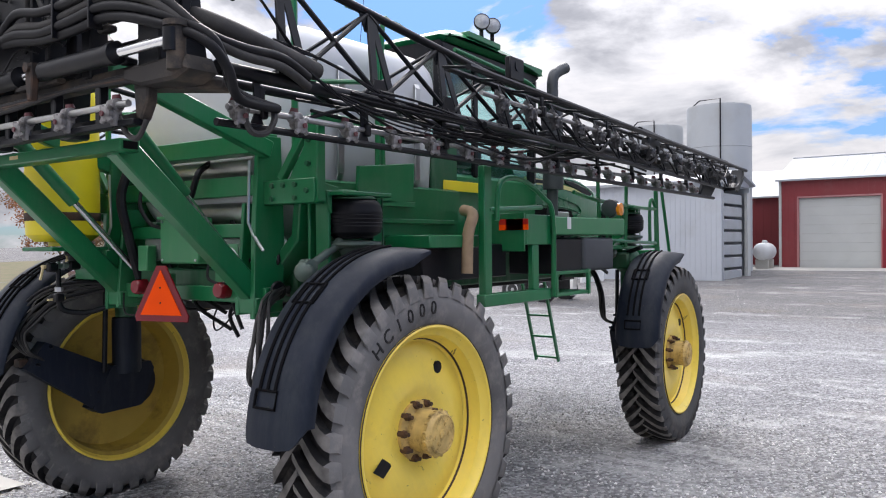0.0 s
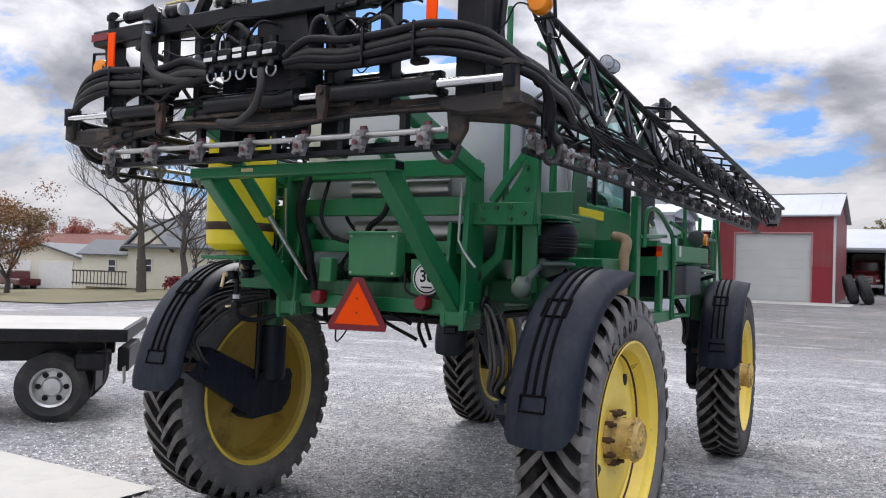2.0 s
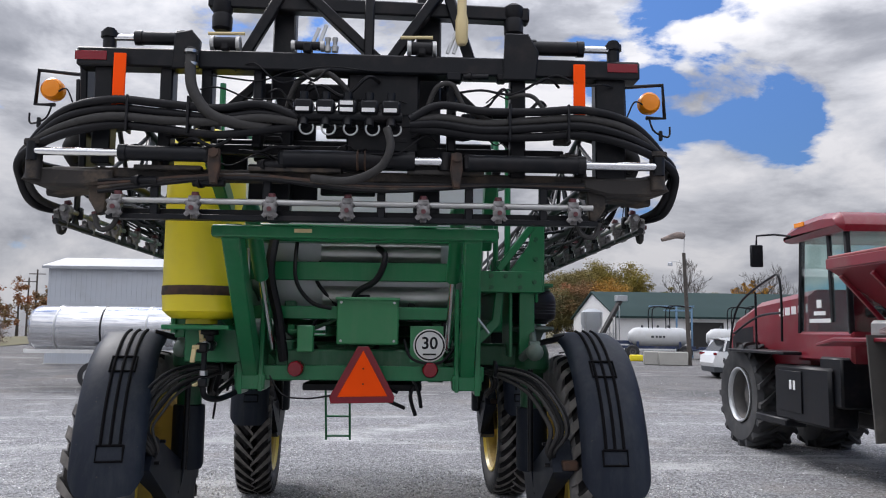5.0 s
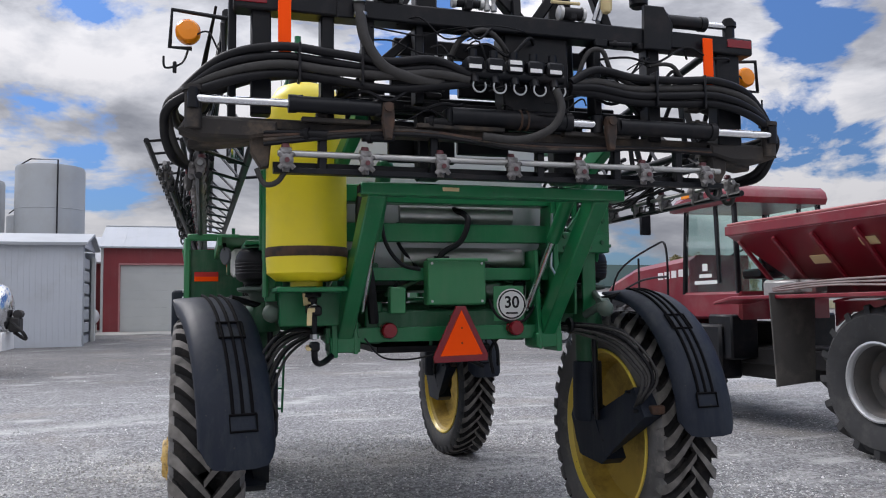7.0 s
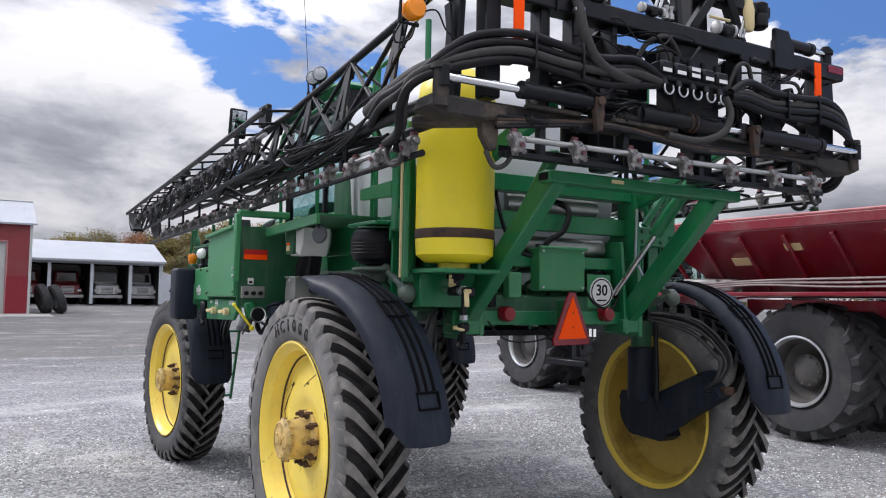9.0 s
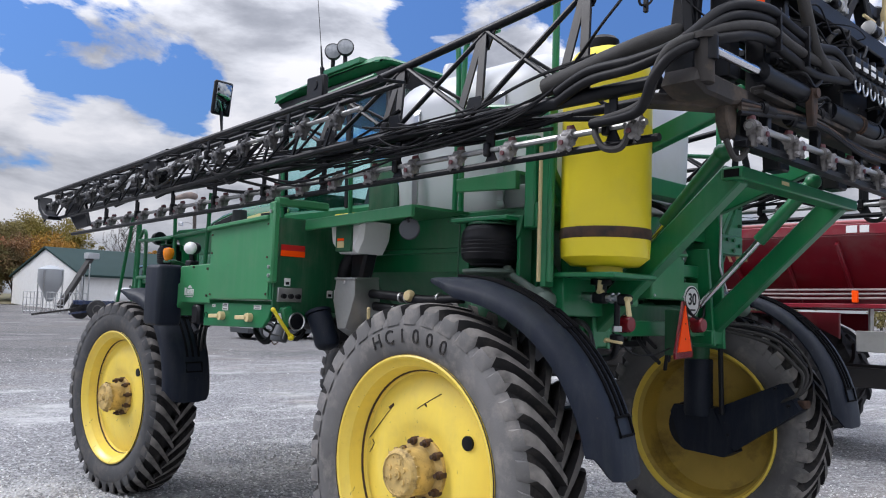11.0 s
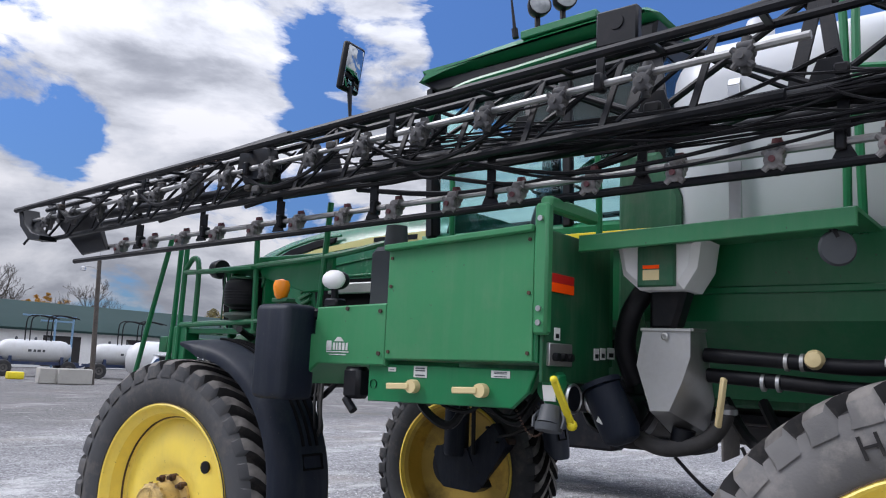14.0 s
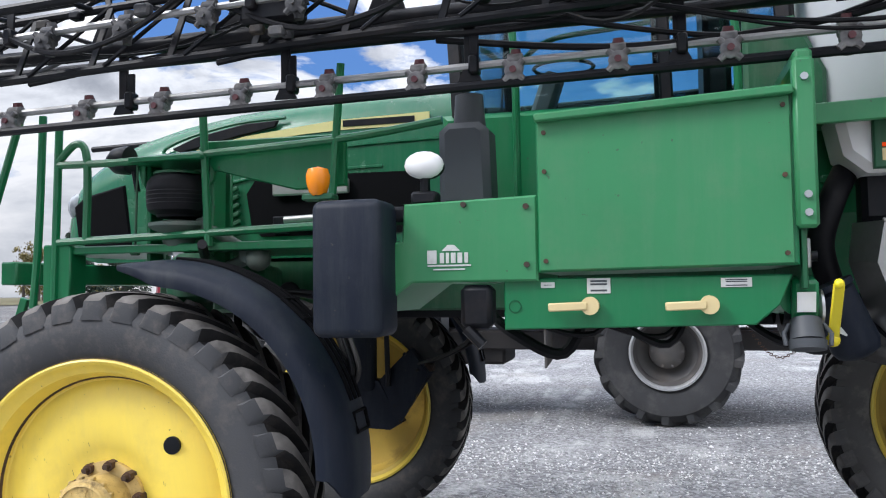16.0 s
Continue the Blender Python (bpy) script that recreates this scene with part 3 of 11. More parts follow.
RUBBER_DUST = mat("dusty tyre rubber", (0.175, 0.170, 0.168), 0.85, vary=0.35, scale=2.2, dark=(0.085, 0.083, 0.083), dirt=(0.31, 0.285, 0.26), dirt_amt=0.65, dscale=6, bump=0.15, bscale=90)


def tyre_mesh(rubber):
    g = G()
    prof = []
    # carcass outline across the width, from the inner bead to the outer bead
    for x, r in ((-0.17, 0.63), (-0.195, 0.662), (-0.215, 0.72), (-0.222, 0.77), (-0.214, 0.84), (-0.188, 0.880), (-0.12, 0.898), (0.0, 0.905),
                 (0.12, 0.898), (0.188, 0.880), (0.214, 0.84), (0.222, 0.77), (0.215, 0.72), (0.195, 0.662), (0.17, 0.63)):
        prof.append((r, x))
    g.lathe(prof, n=72)
    lugs = 36
    body = len(g.f)
    rnd = random.Random(9)
    for side in (-1, 1):
        for k in range(lugs):
            a0 = 2 * math.pi * (k + (0.5 if side > 0 else 0)) / lugs
            wear = rnd.uniform(-0.003, 0.003)
            vs, fs = [], []
            # each block runs out over the shoulder and ends flush with the wall
            for x, f, top, base in ((-0.018, 0.0, R - 0.004, 0.885), (0.034, 0.20, R - 0.003, 0.885), (0.080, 0.40, R - 0.003, 0.885), (0.122, 0.60, R - 0.005, 0.88),
                                    (0.160, 0.78, R - 0.010, 0.872), (0.194, 0.91, R - 0.022, 0.86), (0.214, 0.98, R - 0.046, 0.84), (0.2225, 1.0, R - 0.105, 0.825)):
                a = a0 + 0.27 * f ** 0.85
                hw = (0.021 + 0.021 * f + rnd.uniform(-.0015, .0015)) / R
                for da, r in ((-hw * 1.45, base), (-hw, top + wear), (hw, top + wear), (hw * 1.35, base)):
                    vs.append((side * x, r * math.cos(a + da), r * math.sin(a + da)))
            for i in range(7):
                for j in range(3):
                    fs.append((i * 4 + j, i * 4 + j + 1, (i + 1) * 4 + j + 1, (i + 1) * 4 + j))
            fs.append((0, 1, 2, 3))
            fs.append((28, 31, 30, 29))
            # the lug's root is moulded into the carcass
            ring = 7 * 72 + int(round(a0 / (2 * math.pi) * 72)) % 72
            o = len(g.v)
            g.add(vs, fs)
            g.f.append((o, o + 3, ring))
    me = g.mesh("tyre", rubber, 32)
    # the lugs' tops are scuffed by the gravel, the voids between them get a darker rubber
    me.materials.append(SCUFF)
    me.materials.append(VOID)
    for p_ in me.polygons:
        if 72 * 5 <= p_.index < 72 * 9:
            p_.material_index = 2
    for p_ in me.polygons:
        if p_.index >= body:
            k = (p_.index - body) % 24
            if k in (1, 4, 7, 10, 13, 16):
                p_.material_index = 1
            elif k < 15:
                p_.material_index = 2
    return me


GRIMED = mat("dirt-caked yellow rim paint", (0.62, 0.43, 0.075), 0.55, vary=0.2, scale=4, dirt=(0.10, 0.065, 0.035), dirt_amt=0.75, dscale=2.6, bump=0.05)


def rim_mesh():
    g = G()
    # flange, barrel and the domed centre plate
    g.lathe([(0.632, 0.172), (0.654, 0.190), (0.654, 0.202), (0.642, 0.208), (0.632, 0.202), (0.618, 0.176), (0.588, 0.155), (0.562, 0.075), (0.552, 0.052), (0.545, 0.048),
             (0.510, 0.066), (0.40, 0.095), (0.30, 0.105), (0.24, 0.085), (0.20, 0.075), (0.02, 0.075)], n=72)
    g.lathe([(0.632, -0.172), (0.654, -0.190), (0.654, -0.202), (0.637, -0.206), (0.615, -0.170), (0.588, -0.14), (0.57, -0.02), (0.550, 0.035), (0.40, 0.075), (0.20, 0.055), (0.02, 0.055)], n=72)
    me = g.mesh("wheel", YELLOW, 30)
    me.materials.append(GRIMED)
    for p_ in me.polygons:
        if p_.index >= 15 * 72 + 4 * 72:
            p_.material_index = 1
    return me


def seam_mesh():
    """Thin grimy lines where the disc meets the barrel and the tyre meets the flange."""
    g = G()
    g.lathe([(0.5635, 0.080), (0.5605, 0.0795), (0.5555, 0.068)], n=72)
    g.lathe([(0.6545, 0.197), (0.658, 0.203), (0.6545, 0.207)], n=72)
    return g.mesh("rim_seam", RUST)


def hub_mesh():
    g = G()
    g.lathe([(0.17, 0.07), (0.17, 0.10), (0.125, 0.115), (0.120, 0.235), (0.128, 0.240), (0.128, 0.262), (0.118, 0.272), (0.112, 0.288), (0.104, 0.292), (0.102, 0.286), (0.096, 0.286), (0.0, 0.287)], n=40)
    for k in range(16):
        a = 2 * math.pi * k / 16
        g.box((0.251, 0.128 * math.cos(a), 0.128 * math.sin(a)), (0.026, 0.016, 0.016), 0.003)
    # the end cap: filler plugs, a data plate and a drain boss
    g.tube([(0.285, 0, 0), (0.298, 0, 0)], 0.030, 10)
    g.tube([(0.297, 0, 0), (0.304, 0, 0)], 0.013, 6)
    for a, r in ((0.5, 0.058), (2.7, 0.062), (3.5, 0.060), (5.6, 0.058)):
        g.tube([(0.285, r * math.cos(a), r * math.sin(a)), (0.294, r * math.cos(a), r * math.sin(a))], 0.014, 8)
    g.box((0.288, 0.0, 0.062), (0.004, 0.055, 0.028), 0.001)
    for k in range(8):
        a = 2 * math.pi * (k + 0.5) / 8
        g.tube([(0.284, 0.088 * math.cos(a), 0.088 * math.sin(a)), (0.291, 0.088 * math.cos(a), 0.088 * math.sin(a))], 0.005, 6)
    return g.mesh("hub", YELLOW_DK)


def bolt_mesh():
    g = G()
    g.tube([(0.07, 0, 0), (0.125, 0, 0)], 0.024, 6)
    g.tube([(0.125, 0, 0), (0.150, 0, 0)], 0.013, 8)
    return g.mesh("lug_bolt", RUST)


def hole_mesh():
    g = G()
    # a raised black disc stands for the shade in the valve hole
    g.lathe([(0.040, 0.074), (0.040, 0.0875), (0.034, 0.0885), (0.0, 0.089)], n=18)
    return g.mesh("valve_hole", BLACK)


TYRE, TYRE_R, RIM, SEAM, HUB, BOLT, HOLE = tyre_mesh(RUBBER), tyre_mesh(RUBBER_DUST), rim_mesh(), seam_mesh(), hub_mesh(), bolt_mesh(), hole_mesh()


def letters(text, r, centre, step, size, parent):
    """Raised characters round a tyre's outer wall."""
    for i, ch in enumerate(text):
        cu = bpy.data.curves.new("tyre_lettering", 'FONT')
        cu.body, cu.size, cu.extrude, cu.align_x, cu.align_y = ch, size, 0.003, 'CENTER', 'CENTER'
        cu.materials.append(VOID)
        ob = new("tyre_lettering", cu)
        ob.parent = parent
        a = radians(centre - (i - (len(text) - 1) / 2) * step)
        # the characters stand on the wall with their heads outwards
        out = Vector((0, math.cos(a), math.sin(a)))
        along = Vector((0, math.sin(a), -math.cos(a)))
        m = Matrix((along, out, along.cross(out))).transposed().to_4x4()
        ob.matrix_basis = Matrix.Translation(out * r + Vector((0.2215, 0, 0))) @ m


def wheel(side, y, spin, steer=0.0, text=None, size=1.0, up=0.0, out=HX):
    # the wheel is built facing +x; on the left it is turned about
    m = pose(side * out, y, WZ + up, 0, 0, steer + (180 if side < 0 else 0)) @ pose(0, 0, 0, spin) @ Matrix.Scale(size, 4)
    w = part("wheel", RIM, YELLOW, sprayer, "yellow steel wheel with a scuffed dished centre", m)
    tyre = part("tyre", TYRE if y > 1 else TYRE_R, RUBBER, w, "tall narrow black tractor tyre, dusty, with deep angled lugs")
    part("rim_seam", SEAM, RUST, w)
    part("hub", HUB, YELLOW_DK, w, "grimy yellow wheel-drive hub", Matrix.Diagonal((0.96, 1.08, 1.08, 1)))
    for k in range(10):
        a = 2 * math.pi * k / 10
        part("lug_bolt", BOLT, RUST, w, at=Matrix.Translation((0, 0.168 * math.cos(a), 0.168 * math.sin(a))))
    part("valve_hole", HOLE, BLACK, w, at=Matrix.Translation((0.012, 0.36, 0.20)))
    if text:
        letters(text, 0.755, (112 if side > 0 else 90) - spin, 8.6, 0.115, w)
    return w


w_ = wheel(1, 0, 33, 0, "HC1000", 0.98, -0.012)
d_ = G()
d_.prism([(-0.06, 0.0), (0.0, 0.085), (0.06, 0.0), (0.0, -0.085)], 0.0, 0.004, "x", 0.001)
part("rim_label", d_, BLACK, w_, "dark diamond-shaped rim label", pose(0.099, -0.38, 0.06, 60))
w_ = wheel(-1, 0, 0, 0, "HC1000", 0.98, -0.012)
for pts_, wide in ((((-0.495, 0.116, 0.0725), (-0.44, 0.165, 0.080), (-0.38, 0.22, 0.0865), (-0.32, 0.28, 0.089), (-0.268, 0.33, 0.0895)), 0.0032), (((-0.300, 0.318, 0.0875), (-0.262, 0.342, 0.0885)), 0.008),
                   (((-0.04, 0.342, 0.1015), (0.0, 0.365, 0.100), (0.045, 0.39, 0.0965), (0.133, 0.44, 0.0825)), 0.0028), (((-0.486, 0.03, 0.075), (-0.455, 0.06, 0.081), (-0.435, 0.09, 0.0855), (-0.46, 0.11, 0.079)), 0.0026),
                   (((0.02, 0.373, 0.099), (0.035, 0.362, 0.0995)), 0.006)):
    d_ = G()
    d_.tube([(x_, y_, z_) for y_, z_, x_ in pts_], wide, 6)
    part("scuff_mark", d_, RUST, w_)
wheel(1, FY + 0.20, 20, 3.4, None, 0.945, -0.045, 1.56)
wheel(-1, FY + 0.18, 10, 4.0, None, 0.945, -0.045, 1.51)


# near-black base puts the mudguard's inner shade into the muddy plastic
UNDERSIDE = mat("mud-caked, shade-darkened plastic", (0.008, 0.0075, 0.007), 0.9, vary=0.4, scale=6, spec=0.1, dirt=(0.05, 0.042, 0.034), dirt_amt=0.35, dscale=5)


def fender(side, y, steer):
    m = pose((1.61 if y < 1 else 1.57) if side > 0 else (-1.63 if y < 1 else -1.50), y, WZ + ((0.03 if side > 0 else 0.005) if y > 1 else 0.0), 0, 0, steer)
    r0, w = (1.082 if side > 0 else 1.066) if y < 1 else 0.965, 0.212
    tail = 0.0 if y > 1 else (0.105 if side < 0 else 0.03)     # how far the rear end stands off the tyre
    a0, a1, n = (92.0 if side > 0 else 97.0) if y < 1 else 90.0, 175.0 if y < 1 or side > 0 else 180.0, 24
    g = G()

    def corner(x):
        return 6.0 * max(0.0, (abs(x) / w - 0.55) / 0.45) ** 2.4
    # a curved shell with turned-down outer edge and rounded lower corners
    vs, fs = [], []
    cols = [(-w, -0.06), (-w + 0.012, -0.035), (-w + 0.03, -0.02), (-w * 0.72, -0.005), (-w * 0.35, 0.010), (w * 0.35, 0.010), (w * 0.72, -0.006), (w - 0.035, -0.022), (w - 0.014, -0.038), (w, -0.06), (w + 0.003, -0.10)]
    for i in range(n + 1):
        rr = r0 + 0.055 * math.sin(math.pi * i / n) + 0.02 * (i / n) + tail * (i / n) ** 1.6
        for x, dr in cols:
            a = radians(a0 + (a1 - a0 - corner(x)) * i / n)
            dr *= min(1.0, 0.2 + 6.0 * i / n)
            vs.append((side * x, (rr + dr) * math.cos(a), (rr + dr) * math.sin(a)))
    k = len(cols)
    inner = len(vs)
    for i in range(n + 1):
        rr = r0 + 0.055 * math.sin(math.pi * i / n) + 0.02 * (i / n) + tail * (i / n) ** 1.6 - 0.012
        for x, dr in cols:
            a = radians(a0 + (a1 - a0 - corner(x)) * i / n)
            dr *= min(1.0, 0.2 + 6.0 * i / n)
            vs.append((side * x * 0.985, (rr + dr) * math.cos(a), (rr + dr) * math.sin(a)))
    for i in range(n):
        for j in range(k - 1):
            q = (i * k + j, i * k + j + 1, (i + 1) * k + j + 1, (i + 1) * k + j)
            fs.append(q)
            fs.append(tuple(v + inner for v in q[::-1]))
        for j in (0, k - 1):
            fs.append((i * k + j, (i + 1) * k + j, (i + 1) * k + j + inner, i * k + j + inner))
    for i in (0, n):
        for j in range(k - 1):
            fs.append((i * k + j, i * k + j + 1, i * k + j + 1 + inner, i * k + j + inner))
    g.add(vs, fs)
    f = part("fender", g, PLASTIC, sprayer, "curved black plastic mudguard with dark groove lines over a wheel", m)
    # the hollow side is caked with mud, and its shade is coloured in too
    f.data.materials.append(UNDERSIDE)
    for p_ in f.data.polygons:
        if min(p_.vertices) >= inner:
            p_.material_index = 1

    def at(a, x, lift):
        t = (a - a0) / (a1 - a0)
        rr = r0 + 0.055 * math.sin(math.pi * t) + 0.02 * t + tail * max(0.0, t) ** 1.6 + 0.012 + lift
        return (side * x, rr * math.cos(radians(a)), rr * math.sin(radians(a)))
    # raised matte black tubes stand for the shade in recessed grooves
    for x in (-0.075, -0.02, 0.035):
        rb = G()
        rb.tube([at(100 + (61 if y < 1 else 58) * i / 24, x, 0.0005) for i in range(25)], 0.0105, 6)
        part("fender_groove_line", rb, HOLLOW_SHADE, f)
    # pad outlines drawn in the same groove-shade black
    for c, hw in ((133.0, 3.4), (163.0, 2.2)):
        pd = G()
        ring = [at(c - hw, -0.095, 0.004), at(c - hw, 0.055, 0.004), at(c + hw, 0.055, 0.004), at(c + hw, -0.095, 0.004), at(c - hw, -0.095, 0.004)]
        pd.tube(ring, 0.008, 6)
        part("fender_pad", pd, HOLLOW_SHADE, f)
    return f


for sd in (-1, 1):
    fender(sd, 0, 0 if sd > 0 else 10.0)
    fender(sd, FY + (0.06 if sd < 0 else 0.18), 5.0 if sd > 0 else 3.0)


def hull(g, pts):
    """Adds the convex solid round some points."""
    bm = bmesh.new()
    for p_ in pts:
        bm.verts.new(p_)
    bmesh.ops.convex_hull(bm, input=bm.verts)
    loose = [v for v in bm.verts if not v.link_faces]
    bmesh.ops.delete(bm, geom=loose, context='VERTS')
    bmesh.ops.recalc_face_normals(bm, faces=bm.faces)
    bm.verts.index_update()
    g.add([v.co for v in bm.verts], [tuple(v.index for v in f.verts) for f in bm.faces])
    bm.free()


MOUNT = mat("grey-green cast iron", (0.10, 0.14, 0.115), 0.6, vary=0.3, scale=9, dirt=(0.22, 0.20, 0.17), dirt_amt=0.45, dscale=8)


def leg(side, y):
    """The drop leg, knuckle, drive arm and air spring inside one wheel."""
    x = side * 1.235
    front = y > 1
    yl = y - 0.08
    g = G()
    g.tube([(x, yl, 1.40), (x, yl, 1.92)], 0.085, 18)
    g.lathe([(0.10, 1.72), (0.125, 1.75), (0.125, 1.86), (0.105, 1.92), (0.07, 1.95)], (x, yl, 0), "z", 22, True)
    body = part("drop_leg", g, GREEN_DK, sprayer, "dirty green suspension leg")
    k = G()
    k.lathe([(0.19, 0.0), (0.20, 0.02 * side), (0.20, 0.14 * side), (0.15, 0.17 * side), (0.13, 0.22 * side)], (side * 1.25, y, WZ), "x", 24, True)
    part("drive_motor", k, BLACK, body)
    # black sleeve over the leg
    k = G()
    k.lathe([(0.10, 1.02), (0.112, 1.05), (0.112, 1.44), (0.108, 1.465), (0.088, 1.47)], (x, yl, 0), "z", 24, True)
    part("leg_sleeve", k, PLASTIC, body, "upright black plastic sleeve")
    # folded casing: a block over the hub with an arm that climbs rearwards
    e = 0.28 if front else 0.0
    s = G()
    hull(s, [(side * (a - 0.02 * (c > 1)), y + b, c) for a in (1.225, 1.385) for b, c in ((0.15, 1.03), (0.12, 1.09), (0.06, 0.75), (0.03, 0.735), (-0.30, 0.72), (-0.38, 0.77), (-0.22, 1.09))])
    sh = part("knuckle_casing", s, PLASTIC, body, "black casing over the wheel drive")
    s = G()
    hull(s, [(side * a, y + b, c) for a, b, c in ((1.21, -0.40, 0.785), (1.22, -0.20, 1.075), (1.30, -0.34, 0.80), (1.30, -0.20, 1.075), (1.24, -0.20, 0.90),
                                                  (1.25, -0.88 + e, 1.14), (1.26, -0.73 + e, 1.325), (1.385, -0.88 + e, 1.14), (1.385, -0.73 + e, 1.325), (1.225, -0.60 + e * 0.5, 0.955))])
    part("drive_arm", s, PLASTIC, sh, "black folded arm climbing from the hub")
    s = G()
    for b, c in ((-0.80, 1.17), (-0.70, 1.29), (-0.34, 0.90), (0.08, 1.00)):
        s.tube([(side * 1.245, y + b + (e if b < -0.6 else 0), c), (side * 1.212, y + b + (e if b < -0.6 else 0), c)], 0.012, 6)
    parts("casing_bolt", s, BLACK, sh)
    s = G()
    s.box((side * 1.36, y - 0.86 + e, 1.18), (0.10, 0.07, 0.06), 0.01)
    part("hose_clip", s, RUST, sh)
    st = G()
    st.tube([(x - side * 0.04, y - 0.30, 1.05), (x - side * 0.04, y - 0.28, 1.75)], 0.020, 10)
    part("steering_rod", st, BLACK, body)
    xs = side * 1.16
    br = G()
    br.tube([(xs, y - 0.1, 1.9), (side * 1.45, y - 0.25, 1.98)], 0.022, 8)
    part("fender_bracket", br, BLACK, body)
    # air spring between a top plate and a dished foot
    cx, cy, cz, cr = side * (1.20 if front else 1.23), y + (0.025 if front else -0.06), 2.145 if front else 2.095, 0.152 if front else 0.186
    tall = 0.84 if front else 1.0
    a = G()
    a.lathe([(cr * k_, h_ * tall) for k_, h_ in ((0.5, -0.025), (0.66, -0.022), (0.70, -0.008), (0.80, -0.002), (0.93, 0.014), (0.985, 0.05), (0.968, 0.056), (0.99, 0.072), (0.972, 0.078), (1.0, 0.096), (0.98, 0.102), (1.0, 0.118), (0.98, 0.124), (0.995, 0.14), (0.975, 0.15), (0.95, 0.178), (0.86, 0.205), (0.70, 0.222), (0.5, 0.225))], (cx, cy, cz), "z", 40, True)
    sp = part("air_spring", a, HOSE, body, "black rubber air spring")
    p = G()
    p.lathe([(0.0, 0.236), (cr * 0.74, 0.236), (cr * 0.78, 0.230), (cr * 0.78, 0.222), (0.0, 0.221)], (cx, cy, cz - 0.225 * (1 - tall)), "z", 28)
    part("bead_plate", p, GREEN_DK, sp)
    fr = G()
    w = cr + 0.022
    fr.box((cx - side * 0.02, cy, cz + 0.252), (0.30, 2 * w + 0.04, 0.026), 0.006)
    for d_ in (-1, 1):
        fr.beam((cx - side * 0.06, cy + d_ * w, cz + 0.25), (cx - side * 0.06, cy + d_ * (w - 0.005), cz - 0.25), 0.11, 0.026, 0.005, (0, 1, 0))
        fr.prism([(cy + d_ * w, cz + 0.27), (cy + d_ * (w + 0.05), cz + 0.27), (cy + d_ * (w + 0.02), cz + 0.15), (cy + d_ * w, cz + 0.13)], cx + side * 0.0, cx + side * 0.02, "x", 0.004)
    fr.box((cx - side * 0.175, cy, cz + 0.02), (0.024, 2 * w + 0.02, 0.56), 0.006)
    fr.prism([(cy - w, cz + 0.262), (cy + w * 0.2, cz + 0.262), (cy + w * 0.1, cz + 0.31), (cy - w * 0.9, cz + 0.345), (cy - w - 0.02, cz + 0.30)], cx - side * 0.17, cx - side * 0.145, "x", 0.004)
    parts("spring_bracket", fr, GREEN, body)
    r = G()
    r.tube([(cx + side * 0.03, cy + w + 0.035, cz + 0.24), (cx + side * 0.03, cy + w + 0.045, cz - 0.16)], 0.006, 6)
    r.box((cx + side * 0.03, cy + w + 0.045, cz - 0.17), (0.035, 0.04, 0.05), 0.006)
    part("level_rod", r, GREEN_DK, body)
    d = G()
    d.lathe([(0.04, -0.16), (0.065, -0.155), (0.085, -0.11), (0.10, -0.085), (cr * 0.86, -0.072), (cr * 0.92, -0.062), (cr * 0.92, -0.046), (cr * 0.7, -0.040), (0.06, -0.03), (0.0, -0.028)], (cx, cy, cz), "z", 32, True)
    foot = part("spring_foot", d, MOUNT, body, "grey-green cast foot under the air spring")
    c = G()
    c.tube([(cx, cy, cz - 0.145), (cx, cy, cz - 0.20)], 0.050, 6)
    part("guide_nut", c, STEEL, foot)
    c = G()
    c.tube([(cx, cy, cz - 0.19), (cx, cy, cz - 0.36)], 0.042, 18)
    part("guide_rod", c, CHROME, foot)
    t = G()
    t.ball((cx - side * 0.01, cy - 0.12, cz - 0.055), 0.040)
    t.tube([(cx - side * 0.01, cy - 0.12, cz - 0.055), (cx - side * 0.03, cy - 0.35, cz - 0.185)], 0.025, 12)
    t.lathe([(0.0, -0.035), (0.052, -0.035), (0.052, 0.035), (0.0, 0.035)], (cx - side * 0.03, cy - 0.37, cz - 0.195), "x", 16)
    t.tube([(cx - side * 0.05, cy - 0.37, cz - 0.20), (cx - side * 0.09, cy - 0.20, cz - 0.265)], 0.030, 12)
    t.ball((cx - side * 0.03, cy - 0.40, cz - 0.22), 0.062)
    parts("torque_link", t, MOUNT, body)
    # hydraulic hoses looping down to the drive
    rnd = random.Random(int(y * 10) + side + 5)
    for i in range(7 if y < 1 else 4):
        h = G()
        q_ = 0.030 * i + rnd.uniform(-0.012, 0.012)       # how far inside the outermost loop it runs
        v_ = rnd.uniform(-0.035, 0.035)
        b_ = -0.10
        o_ = 0.07 if side < 0 else 0.05
        q_ *= 0.7
        h.tube(smooth([(side * (0.74 + o_), y - 0.20, 1.74 + v_), (side * (0.92 + o_ - q_ * 0.2), y - 0.40 + v_ + b_ * 0.5, 1.77 - q_ * 0.5), (side * (1.12 + o_ - q_ * 0.5), y - 0.62 + v_ + b_, 1.73 - q_ * 0.9),
                       (side * (1.26 + o_ - q_ * 0.9), y - 0.76 + v_ + b_, 1.56 - q_ * 0.7), (side * (1.30 + o_ - q_), y - 0.81 + v_ * 0.7 + b_, 1.39), (side * (1.27 - q_ * 0.5), y - 0.82 + v_ * 0.4 + b_ * 0.6 + e * 0.6, 1.27),
                       (side * (1.28 - q_ * 0.2), y - 0.76 + e, 1.20), (side * 1.28, y - 0.62 + e, 1.10)], 7), rnd.choice((0.009, 0.011, 0.013)), 8)
        part("hydraulic_hose", h, SLEEVE if i in (1, 3, 4, 6) else HOSE, body)
    tie = G()
